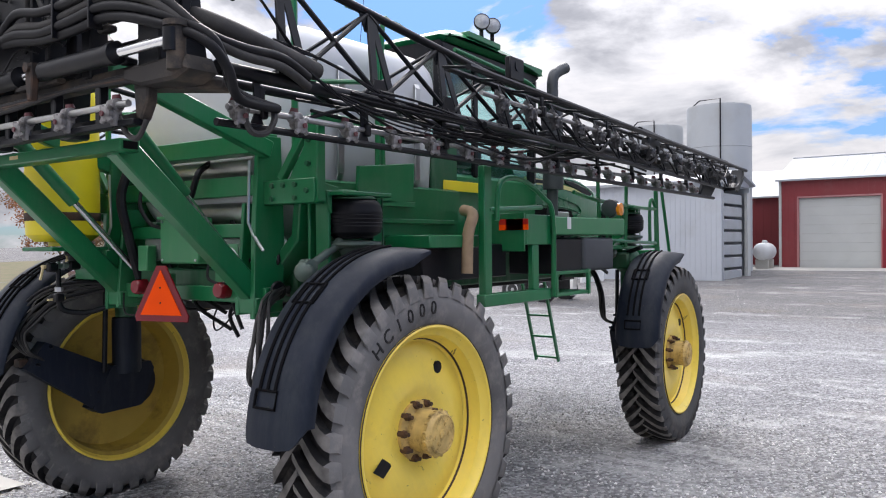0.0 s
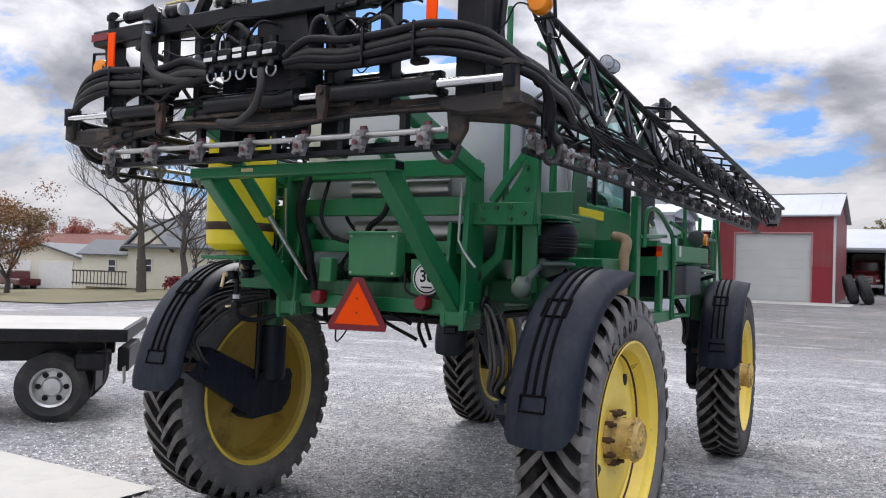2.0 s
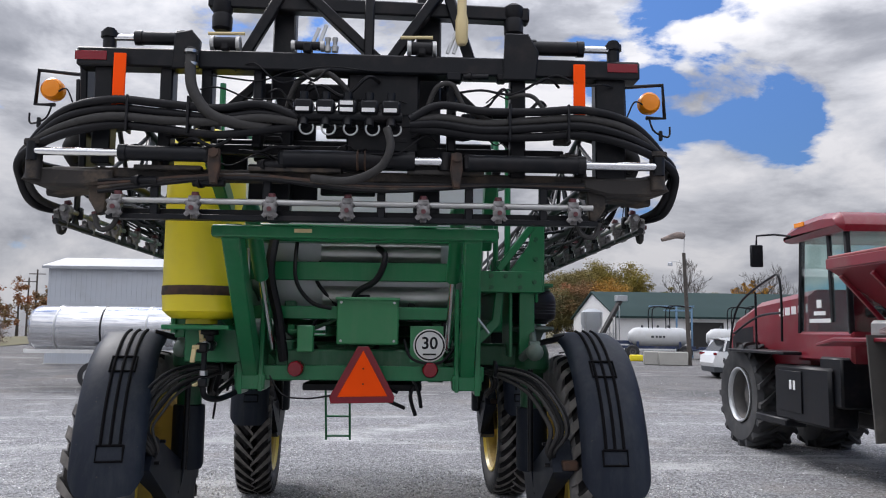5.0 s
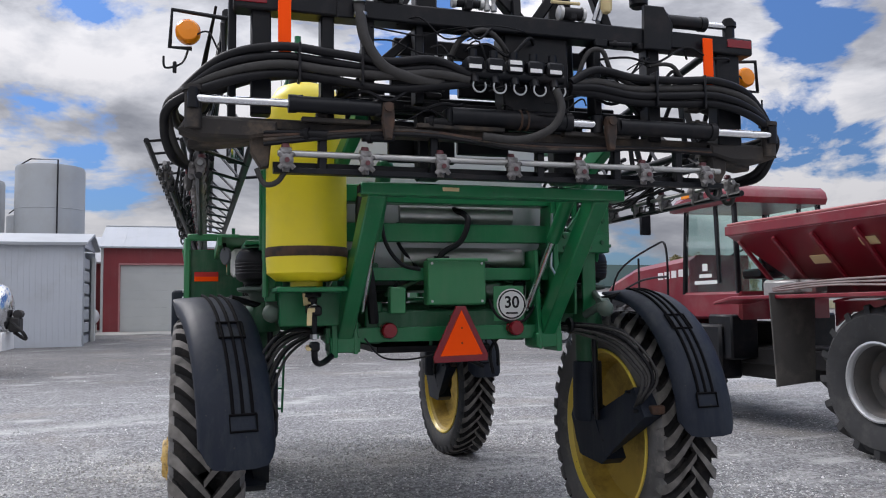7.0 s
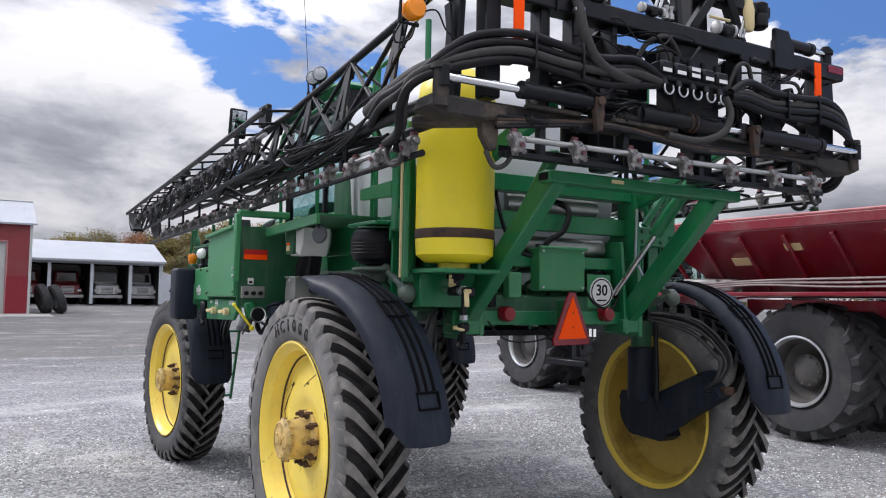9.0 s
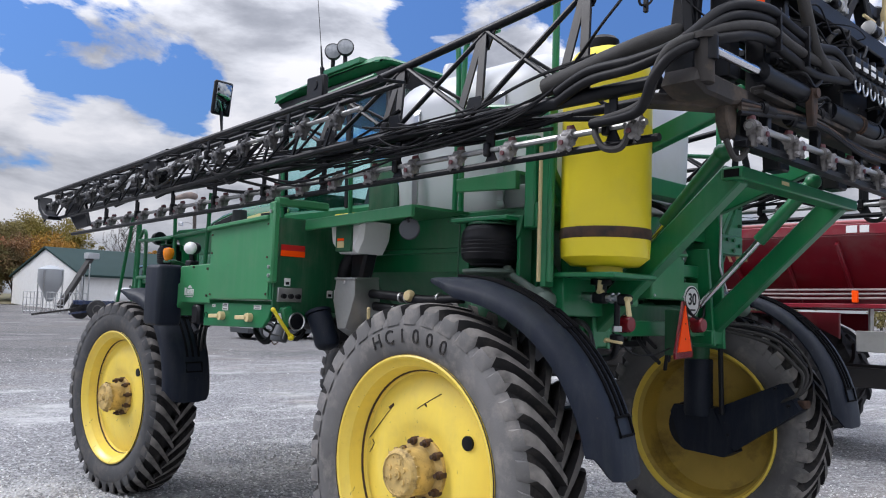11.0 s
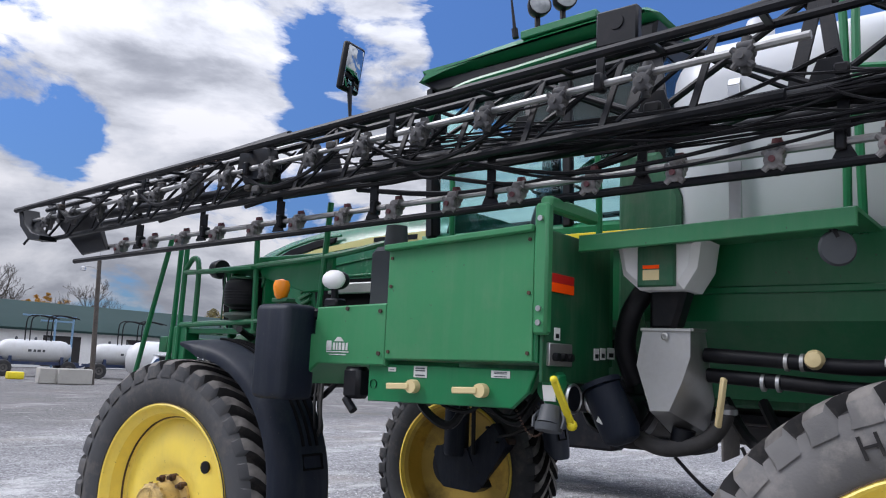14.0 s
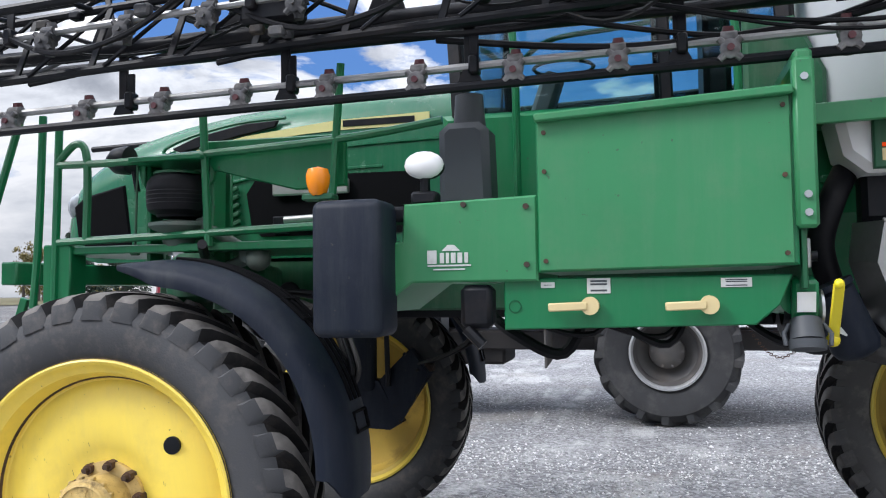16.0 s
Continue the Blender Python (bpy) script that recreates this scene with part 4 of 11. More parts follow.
    tie.lathe([(0.055, -0.012), (0.062, 0), (0.055, 0.012)], (side * 0.93, y - 0.42, 1.755), "x", 14, True)
    part("hose_tie", tie, BLACK, body)


for sd in (-1, 1):
    leg(sd, 0.0)
    leg(sd, FY + (0.14 if sd > 0 else 0.06))


# -- frame --
def build_frame():
    g = G()
    for s in (-1, 1):
        g.beam((s * 0.52, -0.42, 1.80), (s * 0.52, 4.75, 1.80), 0.12, 0.28, 0.012)
    for y in (-0.36, 1.2, 2.6, 4.6):
        g.beam((-0.5, y, 1.78), (0.5, y, 1.78), 0.14, 0.20, 0.012)
    fr = part("chassis", g, GREEN_DK, sprayer, "green welded steel chassis rails")
    for y in (0.0, FY):
        a = G()
        a.beam((-1.30, y, 1.84), (1.30, y, 1.84), 0.20, 0.17, 0.02)
        a.beam((-0.8, y, 1.78), (0.8, y, 1.78), 0.30, 0.24, 0.02)
        part("axle_beam", a, GREEN_DK, fr)
    # deck plates under the tank and along the side
    d = G()
    d.box((0, 1.0, 1.60), (0.86, 2.2, 0.05))
    d.box((0, 3.3, 1.66), (1.0, 2.2, 0.08))
    part("belly_plate", d, BLACK, fr)
    # tank cradle, with sloped sides and ledges
    for s in (-1, 1):
        c = G()
        c.prism([(s * 0.60, 1.70), (s * 0.98, 2.06), (s * 1.02, 2.44), (s * 0.96, 2.46), (s * 0.92, 2.10), (s * 0.55, 1.76)], -0.30, 1.42, "y", 0.008)
        c.beam((s * 0.99, -0.1, 2.20), (s * 0.99, 1.35, 2.20), 0.05, 0.035)
        part("tank_cradle", c, GREEN, fr)
    return fr


frame_ = build_frame()


# -- rear posts, lift arms, cross bar --
def build_rear():
    fr = G()
    for s in (-1, 1):
        x0 = s * 0.80
        fr.prism([(-0.52, 1.58), (-0.28, 1.58), (-0.26, 2.10), (-0.28, 2.72), (-0.46, 2.72), (-0.50, 2.2)], x0 - 0.02, x0 + 0.02, "x", 0.005)
        fr.prism([(-0.52, 1.60), (-0.30, 1.60), (-0.28, 2.30), (-0.46, 2.30)], x0 - s * 0.14 - 0.015, x0 - s * 0.14 + 0.015, "x", 0.005)
        fr.box((x0 - s * 0.07, -0.40, 1.66), (0.20, 0.22, 0.10))
    fr.beam((-0.85, -0.40, 1.72), (0.85, -0.40, 1.72), 0.10, 0.10)
    fr.beam((-0.80, -0.36, 2.68), (0.80, -0.36, 2.68), 0.14, 0.12)
    fr.beam((-0.80, -0.34, 2.42), (0.80, -0.34, 2.42), 0.06, 0.13)
    fr.beam((-0.80, -0.36, 2.13), (0.80, -0.36, 2.13), 0.06, 0.09)
    rear = part("rear_frame", fr, GREEN, sprayer, "green welded rear frame carrying the boom lift")
    # the outriggers by the tank's shoulders
    for s in (-1, 1):
        o = G()
        o.box((s * 1.03, -0.38, 2.36), (0.46, 0.10, 0.15), 0.006)
        o.prism([(s * 1.02, 2.42), (s * 1.27, 2.42), (s * 1.27, 2.78), (s * 1.20, 2.78), (s * 1.16, 2.62)], -0.42, -0.38, "y", 0.004)
        o.beam((s * 1.245, -0.38, 2.29), (s * 1.245, -0.38, 2.82), 0.06, 0.07, 0.006, (0, 1, 0))
        o.beam((s * 0.95, -0.40, 2.44), (s * 1.22, -0.40, 2.80), 0.05, 0.05)
        o.beam((s * 1.22, -0.38, 2.80), (s * 1.22, 0.0, 2.80), 0.06, 0.06)
        rest = part("boom_rest", o, GREEN, rear)
        q = G()
        for bx_, bz_ in ((0.90, 2.40), (0.90, 2.32), (1.00, 2.40), (1.10, 2.40), (1.10, 2.32), (1.20, 2.36), (1.21, 2.52), (1.21, 2.66)):
            q.tube([(s * bx_, -0.42, bz_), (s * bx_, -0.446, bz_)], 0.016, 6)
        parts("bolt", q, GREEN_DK, rest)
        q = G()
        q.tube([(s * 0.77, -0.50, 2.56), (s * 0.755, -0.50, 2.18), (s * 0.80, -0.50, 2.10), (s * 0.88, -0.49, 2.0)], 0.010, 8)
        part("link_rod", q, STEEL, rear)
        # lower lift arm
        a = G()
        a.beam((s * 0.73, -0.45, 1.74), (s * 0.70, -1.34, 2.58), 0.105, 0.14, 0.010, (0, 1, 0.9))
        part("lift_arm", a, GREEN, rear)
        u = G()
        u.beam((s * 0.86, -0.42, 2.62), (s * 0.80, -1.45, 2.98), 0.075, 0.11, 0.008, (0, 1, 0.9))
        part("upper_arm", u, GREEN, rear)
        c = G()
        c.tube([(s * 0.62, -1.22, 2.72), (s * 0.61, -0.86, 2.34)], 0.045, 14)
        c.ball((s * 0.62, -1.22, 2.72), 0.055)
        cyl = part("lift_cylinder", c, GREEN, rear)
        r = G()
        r.tube([(s * 0.61, -0.87, 2.35), (s * 0.60, -0.42, 1.88)], 0.024, 12)
        part("piston_rod", r, CHROME, cyl)
    b = G()
    b.beam((-0.80, -1.36, 2.57), (0.84, -1.36, 2.57), 0.12, 0.07, 0.008)
    bar = part("lift_crossbar", b, GREEN, rear, "green cross bar joining the lift arms")
    # thin black plates stand for the shade inside the tube's open ends
    for x in (-0.803, 0.843):
        q = G()
        q.box((x, -1.36, 2.57), (0.003, 0.085, 0.042), 0.001)
        part("tube_end", q, HOLLOW_SHADE, bar)
    q = G()
    q.box((-0.28, -1.422, 2.575), (0.10, 0.003, 0.022), 0.0008)
    part("sticker", q, CREAM, bar)
    # the tank's drain pipes and pump gear seen between the cross members
    for z, r0, x0, x1 in ((2.56, 0.07, -0.30, 0.55), (2.25, 0.075, -0.28, 0.62)):
        p = G()
        p.tube([(x0, -0.24, z), (x1, -0.24, z)], r0, 18)
        part("steel_pipe", p, ALU, rear, "dull stainless steel pipe")
    k = G()
    k.box((0.05, -0.44, 2.07), (0.42, 0.12, 0.31), 0.010)
    box = part("control_box", k, GREEN_LT, rear, "plain light green steel cover box")
    for sx in (-0.13, 0.23):
        for sz in (1.94, 2.20):
            q = G()
            q.tube([(sx, -0.50, sz), (sx, -0.507, sz)], 0.009, 8)
            part("screw", q, STEEL, box)
    l = G()
    l.box((0.05, -0.505, 2.225), (0.44, 0.03, 0.02), 0.005)
    part("box_lip", l, GREEN_LT, box)
    m = G()
    m.box((-0.37, -0.46, 1.95), (0.11, 0.08, 0.18), 0.008)
    part("junction_box", m, GREEN_LT, rear)
    # slow-vehicle triangle: dark red border, orange middle
    t = G()
    w = 0.205
    t.prism([(0.03 - w - 0.02, 1.535), (0.03 + w + 0.02, 1.535), (0.03 + w + 0.03, 1.575), (0.03 + 0.04, 1.905), (0.03 - 0.04, 1.905), (0.03 - w - 0.03, 1.575)], -0.63, -0.615, "y", 0.002)
    tri = part("slow_vehicle_triangle", t, TAIL, rear, "orange slow-vehicle triangle with a dark red border",
               pose(0.03, -0.62, 0, 0, 0, 15) @ Matrix.Diagonal((0.93, 1, 1, 1)) @ Matrix.Translation((-0.03, 0.62, 0)))
    t2 = G()
    t2.prism([(0.03 - w + 0.025, 1.578), (0.03 + w - 0.025, 1.578), (0.03, 1.878)], -0.636, -0.630, "y", 0.001)
    part("triangle_face", t2, ORANGE, tri)
    for z in (1.66, 1.76):
        q = G()
        q.tube([(0.03, -0.636, z), (0.03, -0.639, z)], 0.006, 8)
        part("rivet", q, BLACK, tri)
    st = G()
    st.box((0.03, -0.56, 1.70), (0.05, 0.11, 0.3), 0.005)
    part("triangle_bracket", st, GREEN_DK, tri)
    # speed disc
    d = G()
    d.lathe([(0.112, -0.43), (0.112, -0.436), (0.0, -0.437)], (0.475, 0.0, 1.913), "y", 40)
    disc = part("speed_disc", d, WHITE, rear, "round white speed disc with a black ring, reading 30")
    d2 = G()
    d2.lathe([(0.103, -0.4372), (0.103, -0.4385), (0.093, -0.4385), (0.093, -0.4372)], (0.475, 0.0, 1.913), "y", 40)
    part("disc_ring", d2, BLACK, disc)
    bk = G()
    bk.box((0.455, -0.425, 1.92), (0.23, 0.012, 0.25), 0.003)
    part("disc_plate", bk, GREEN_LT, disc)
    cu = bpy.data.curves.new("disc_number", 'FONT')
    cu.body, cu.size, cu.extrude, cu.align_x, cu.align_y = "30", 0.115, 0.001, 'CENTER', 'CENTER'
    cu.materials.append(BLACK)
    cu.offset = 0.0022
    tx = new("disc_number", cu)
    tx.parent = disc
    tx.matrix_basis = pose(0.475, -0.4385, 1.925, 90, 0, 0)
    br = G()
    br.box((0.475, -0.4385, 1.852), (0.09, 0.002, 0.012), 0.0005)
    part("small_print_bar", br, BLACK, disc)
    for x in (-0.43, 0.48):
        q = G()
        q.lathe([(0.052, -0.48), (0.052, -0.515), (0.044, -0.527), (0.0, -0.530)], (x, 0, 1.748), "y", 24)
        q.lathe([(0.056, -0.44), (0.056, -0.485)], (x, 0, 1.748), "y", 24)
        part("tail_lamp", q, TAIL, rear, "round dark red tail lamp")
    # thick hoses and wires down the back
    for i, pts in enumerate([[(-0.60, -0.40, 2.70), (-0.62, -0.50, 2.40), (-0.56, -0.48, 2.10), (-0.52, -0.42, 1.80)],
                             [(-0.46, -0.36, 2.64), (-0.45, -0.46, 2.36), (-0.34, -0.46, 2.20), (-0.20, -0.45, 2.16)],
                             [(0.10, -0.28, 2.60), (0.16, -0.42, 2.52), (0.10, -0.44, 2.36), (-0.04, -0.42, 2.26), (-0.05, -0.42, 2.1)],
                             [(0.30, -0.44, 1.95), (0.36, -0.50, 1.82), (0.55, -0.48, 1.80), (0.68, -0.42, 1.95)],
                             [(-0.60, -0.50, 1.70), (-0.50, -0.56, 1.58), (-0.36, -0.60, 1.56), (-0.24, -0.6, 1.57), (-0.1, -0.6, 1.60)]]):
        h = G()
        h.tube(smooth(pts, 8), (0.035, 0.014, 0.022, 0.010, 0.006)[i], 8)
        part("rear_hose", h, HOSE, rear)
    fill = random.Random(3)
    for i in range(22):
        x, z = fill.uniform(-0.6, 0.65), fill.uniform(1.66, 2.5)
        q = G()
        if i % 2:
            q.box((x, -0.22 + fill.uniform(-.05, .05), z), (fill.uniform(.05, .18), 0.12, fill.uniform(.05, .16)), 0.01)
        else:
            q.tube(smooth([(x, -0.25, z), (x + fill.uniform(-.2, .2), -0.32, z - 0.15), (x + fill.uniform(-.2, .2), -0.28, z - 0.32)], 6), 0.014, 7)
        part("pump_fitting" if i % 2 else "rear_hose", q, (BLACK, GREEN_DK, HOSE)[i % 3], rear)
    return rear


rear_ = build_rear()


# -- main tank --
def rounded(bm_size, r, seg=4):
    bm = bmesh.new()
    bmesh.ops.create_cube(bm, size=1.0)
    bmesh.ops.scale(bm, vec=bm_size, verts=bm.verts)
    bmesh.ops.bevel(bm, geom=bm.edges[:] + bm.verts[:], offset=r, segments=seg, profile=0.5, affect='EDGES')
    g = G()
    bm.verts.index_update()
    g.add([v.co.copy() for v in bm.verts], [[v.index for v in f.verts] for f in bm.faces])
    bm.free()
    return g


def shift(g, d):
    g.v = [(x + d[0], y + d[1], z + d[2]) for x, y, z in g.v]
    return g


def build_tank():
    g = shift(rounded((1.86, 1.62, 1.42), 0.26, 6), (0, 0.56, 2.80))
    for i, (x, y, z) in enumerate(g.v):
        k = max(0.0, (2.45 - z) / 0.4)
        g.v[i] = (x * (1 - 0.28 * k), y, z)
    tk = part("product_tank", g, POLY, sprayer, "large pale grey plastic product tank with steel straps")
    for y in (0.15, 0.98):
        s = G()
        prof = [(-0.80, 2.22), (-0.93, 2.52), (-0.94, 3.20), (-0.84, 3.42), (-0.60, 3.52), (0.60, 3.52), (0.84, 3.42), (0.94, 3.20), (0.93, 2.52), (0.80, 2.22)]
        for a, b in zip(prof, prof[1:]):
            s.beam((a[0], y, a[1]), (b[0], y, b[1]), 0.06, 0.012, 0.002, (0, 0, 1) if abs(a[0] - b[0]) > abs(a[1] - b[1]) else (1, 0, 0))
        part("tank_strap", s, STEEL, tk)
    l = G()
    l.lathe([(0.22, 3.50), (0.22, 3.56), (0.20, 3.59), (0.0, 3.60)], (0.0, 0.6, 0), "z", 32)
    l.lathe([(0.075, 3.45), (0.075, 3.60), (0.06, 3.64), (0.0, 3.64)], (-0.62, 0.95, 0), "z", 20)
    parts("tank_lid", l, POLY, tk)
    # green guard rails up by the tank
    for s in (-1, 1):
        r = G()
        for y in (0.42, 0.48):
            r.tube(smooth([(s * 1.02, y, 2.42), (s * 1.02, y, 3.50), (s * 1.02, y + (0.10 if y > 0.45 else -0.10), 3.60), (s * 1.02, y + (0.26 if y > 0.45 else -0.3), 3.58 if y > 0.45 else 3.62)], 6), 0.019, 8)
        r.tube([(s * 1.02, -0.3, 3.05), (s * 1.02, 0.45, 3.16)], 0.017, 8)
        r.tube([(s * 1.02, -0.35, 2.42), (s * 1.02, -0.35, 3.75)], 0.022, 8)
        r.tube([(s * 1.02, 0.45, 2.9), (s * 1.02, 0.45, 3.0)], 0.022, 8)
        part("guard_rail", r, GREEN, tk)
    return tk


build_tank()


def build_rinse_tank():
    g = G()
    g.lathe([(0.0, 2.04), (0.10, 2.04), (0.10, 2.07), (0.19, 2.075), (0.245, 2.12), (0.250, 2.20), (0.250, 3.10), (0.235, 3.20), (0.18, 3.28), (0.10, 3.31), (0.0, 3.315)], (-1.01, -0.72, 0), "z", 44)
    t = part("rinse_tank", g, YPOLY, sprayer, "tall yellow plastic rinse tank with a grimy band")
    b = G()
    b.lathe([(0.2515, 2.22), (0.2545, 2.225), (0.2545, 2.275), (0.2515, 2.28)], (-1.01, -0.72, 0), "z", 44)
    part("tank_band", b, RUST, t, "dull brown steel band")
    c = G()
    c.lathe([(0.085, 3.29), (0.09, 3.30), (0.09, 3.36), (0.07, 3.38), (0.0, 3.385)], (-1.03, -0.70, 0), "z", 24)
    part("tank_cap", c, BLACK, t)
    p = G()
    p.box((-1.0, -0.71, 2.02), (0.42, 0.42, 0.03), 0.006)
    p.box((-0.95, -0.50, 1.90), (0.42, 0.10, 0.22), 0.006)
    part("tank_shelf", p, GREEN, t)
    # outlet, a row of ball valves and the drain below
    v = G()
    v.lathe([(0.055, 2.01), (0.060, 2.0), (0.060, 1.975), (0.034, 1.965), (0.030, 1.90)], (-0.97, -0.67, 0), "z", 18, True)
    v.box((-0.97, -0.67, 1.90), (0.075, 0.085, 0.065), 0.012)
    v.box((-0.97, -0.83, 1.89), (0.070, 0.07, 0.065), 0.012)
    v.tube([(-0.97, -0.78, 1.88), (-0.97, -0.78, 1.72)], 0.018, 10)
    v.box((-0.97, -0.78, 1.67), (0.06, 0.065, 0.06), 0.010)
    v.tube(smooth([(-0.97, -0.78, 1.65), (-0.96, -0.75, 1.58), (-0.90, -0.62, 1.555), (-0.80, -0.48, 1.60)], 6), 0.020, 10)
    parts("drain_valve", v, BLACK, t)
    v = G()
    v.tube([(-0.97, -0.545, 1.91), (-0.97, -0.63, 1.905)], 0.024, 12)
    v.tube([(-0.97, -0.71, 1.90), (-0.97, -0.80, 1.89)], 0.022, 12)
    for y_ in (-0.60, -0.735, -0.775):
        v.tube([(-0.97, y_, 1.90), (-0.97, y_ - 0.018, 1.90)], 0.031, 6)
    v.tube([(-0.97, -0.78, 1.745), (-0.97, -0.78, 1.715)], 0.028, 6)
    parts("pipe_fitting", v, STEEL, t)
    for p0, p1 in (((-1.012, -0.69, 1.935), (-1.018, -0.70, 2.0)), ((-1.010, -0.87, 1.895), (-1.016, -0.89, 1.80)), ((-1.005, -0.74, 1.665), (-1.012, -0.84, 1.655))):
        l = G()
        l.beam(p0, p1, 0.030, 0.014, 0.005)
        l.tube([(p0[0] + 0.03, p0[1], p0[2]), (p0[0] - 0.012, p0[1], p0[2])], 0.014, 8)
        part("valve_lever", l, CREAM, t, "cream plastic valve lever")
    pole = G()
    pole.beam((-1.21, -0.47, 1.95), (-1.21, -0.47, 3.0), 0.07, 0.05, 0.006, (0, 1, 0))
    pole.tube([(-1.245, -0.52, 1.98), (-1.245, -0.52, 2.9)], 0.02, 8)
    part("tank_post", pole, GREEN, t)
    gs = G()
    gs.tube([(-1.245, -0.44, 1.98), (-1.245, -0.44, 2.75)], 0.013, 8)
    part("sight_tube", gs, CREAM, t)
    return t


build_rinse_tank()


# ---- booms ----
def multi(name, pairs, angle=38):
    """One mesh out of several gathered shapes, each with its own material."""
    g = G()
    idx = []
    for i, (q, _) in enumerate(pairs):
        g.add(q.v, q.f)
        idx += [i] * len(q.f)
    me = bpy.data.meshes.new(name)
    me.from_pydata(g.v, [], g.f)
    for _, m in pairs:
        me.materials.append(m)
    me.polygons.foreach_set("material_index", idx)
    bm = bmesh.new()
    bm.from_mesh(me)
    bmesh.ops.recalc_face_normals(bm, faces=bm.faces)
    bm.to_mesh(me)
    bm.free()
    me.shade_smooth()
    me.set_sharp_from_angle(angle=radians(angle))
    return me


NOZ_GREY = mat("worn grey plastic", (0.26, 0.25, 0.25), 0.5, vary=0.6, scale=24, dark=(0.07, 0.065, 0.062))
NOZ_RED = mat("faded red plastic", (0.12, 0.030, 0.036), 0.5, vary=0.3, scale=30)
NOZ_DARK = mat("dusty dark plastic", (0.055, 0.055, 0.06), 0.6, vary=0.3, scale=30, dirt=(0.2, 0.18, 0.15), dirt_amt=0.4, dscale=20)


def nozzle_mesh(body, cap):
    """A turret spray body: clamp, diaphragm cap, and a turret of tips. Built along y, hanging down."""
    b, c = G(), G()
    b.tube([(0, -0.028, 0), (0, 0.028, 0)], 0.032, 12)
    b.box((0.0, 0.0, -0.012), (0.05, 0.05, 0.075), 0.008)
    b.tube([(0.005, 0, -0.03), (0.005, 0, -0.095)], [0.026, 0.018], 10)
    b.lathe([(0.0, 0.0), (0.030, 0.0), (0.036, 0.010), (0.036, 0.026), (0.028, 0.032), (0.0, 0.032)], (0.028, 0.0, -0.045), "x", 12)
    for k in range(4):
        a = radians(45 + 90 * k)
        b.tube([(0.045, 0.025 * math.cos(a), -0.045 + 0.025 * math.sin(a)), (0.045, 0.053 * math.cos(a), -0.045 + 0.053 * math.sin(a))], [0.015, 0.012], 8)
    c.tube([(-0.01, 0, 0.03), (-0.005, 0, 0.052)], [0.024, 0.018], 12)
    c.tube([(0.066, 0.0, -0.045), (0.074, 0, -0.045)], 0.013, 10)
    return multi("spray_nozzle", [(b, body), (c, cap)])


NOZZLE = nozzle_mesh(NOZ_GREY, NOZ_RED)
NOZZLE_B = nozzle_mesh(NOZ_DARK, NOZ_DARK)


def clamp_mesh():
    g = G()
    g.box((0, 0, 0.0), (0.06, 0.04, 0.075), 0.008)
    g.box((0, 0, 0.07), (0.014, 0.035, 0.10), 0.003)
    return g.mesh("pipe_clamp", BLACK)


CLAMP = clamp_mesh()


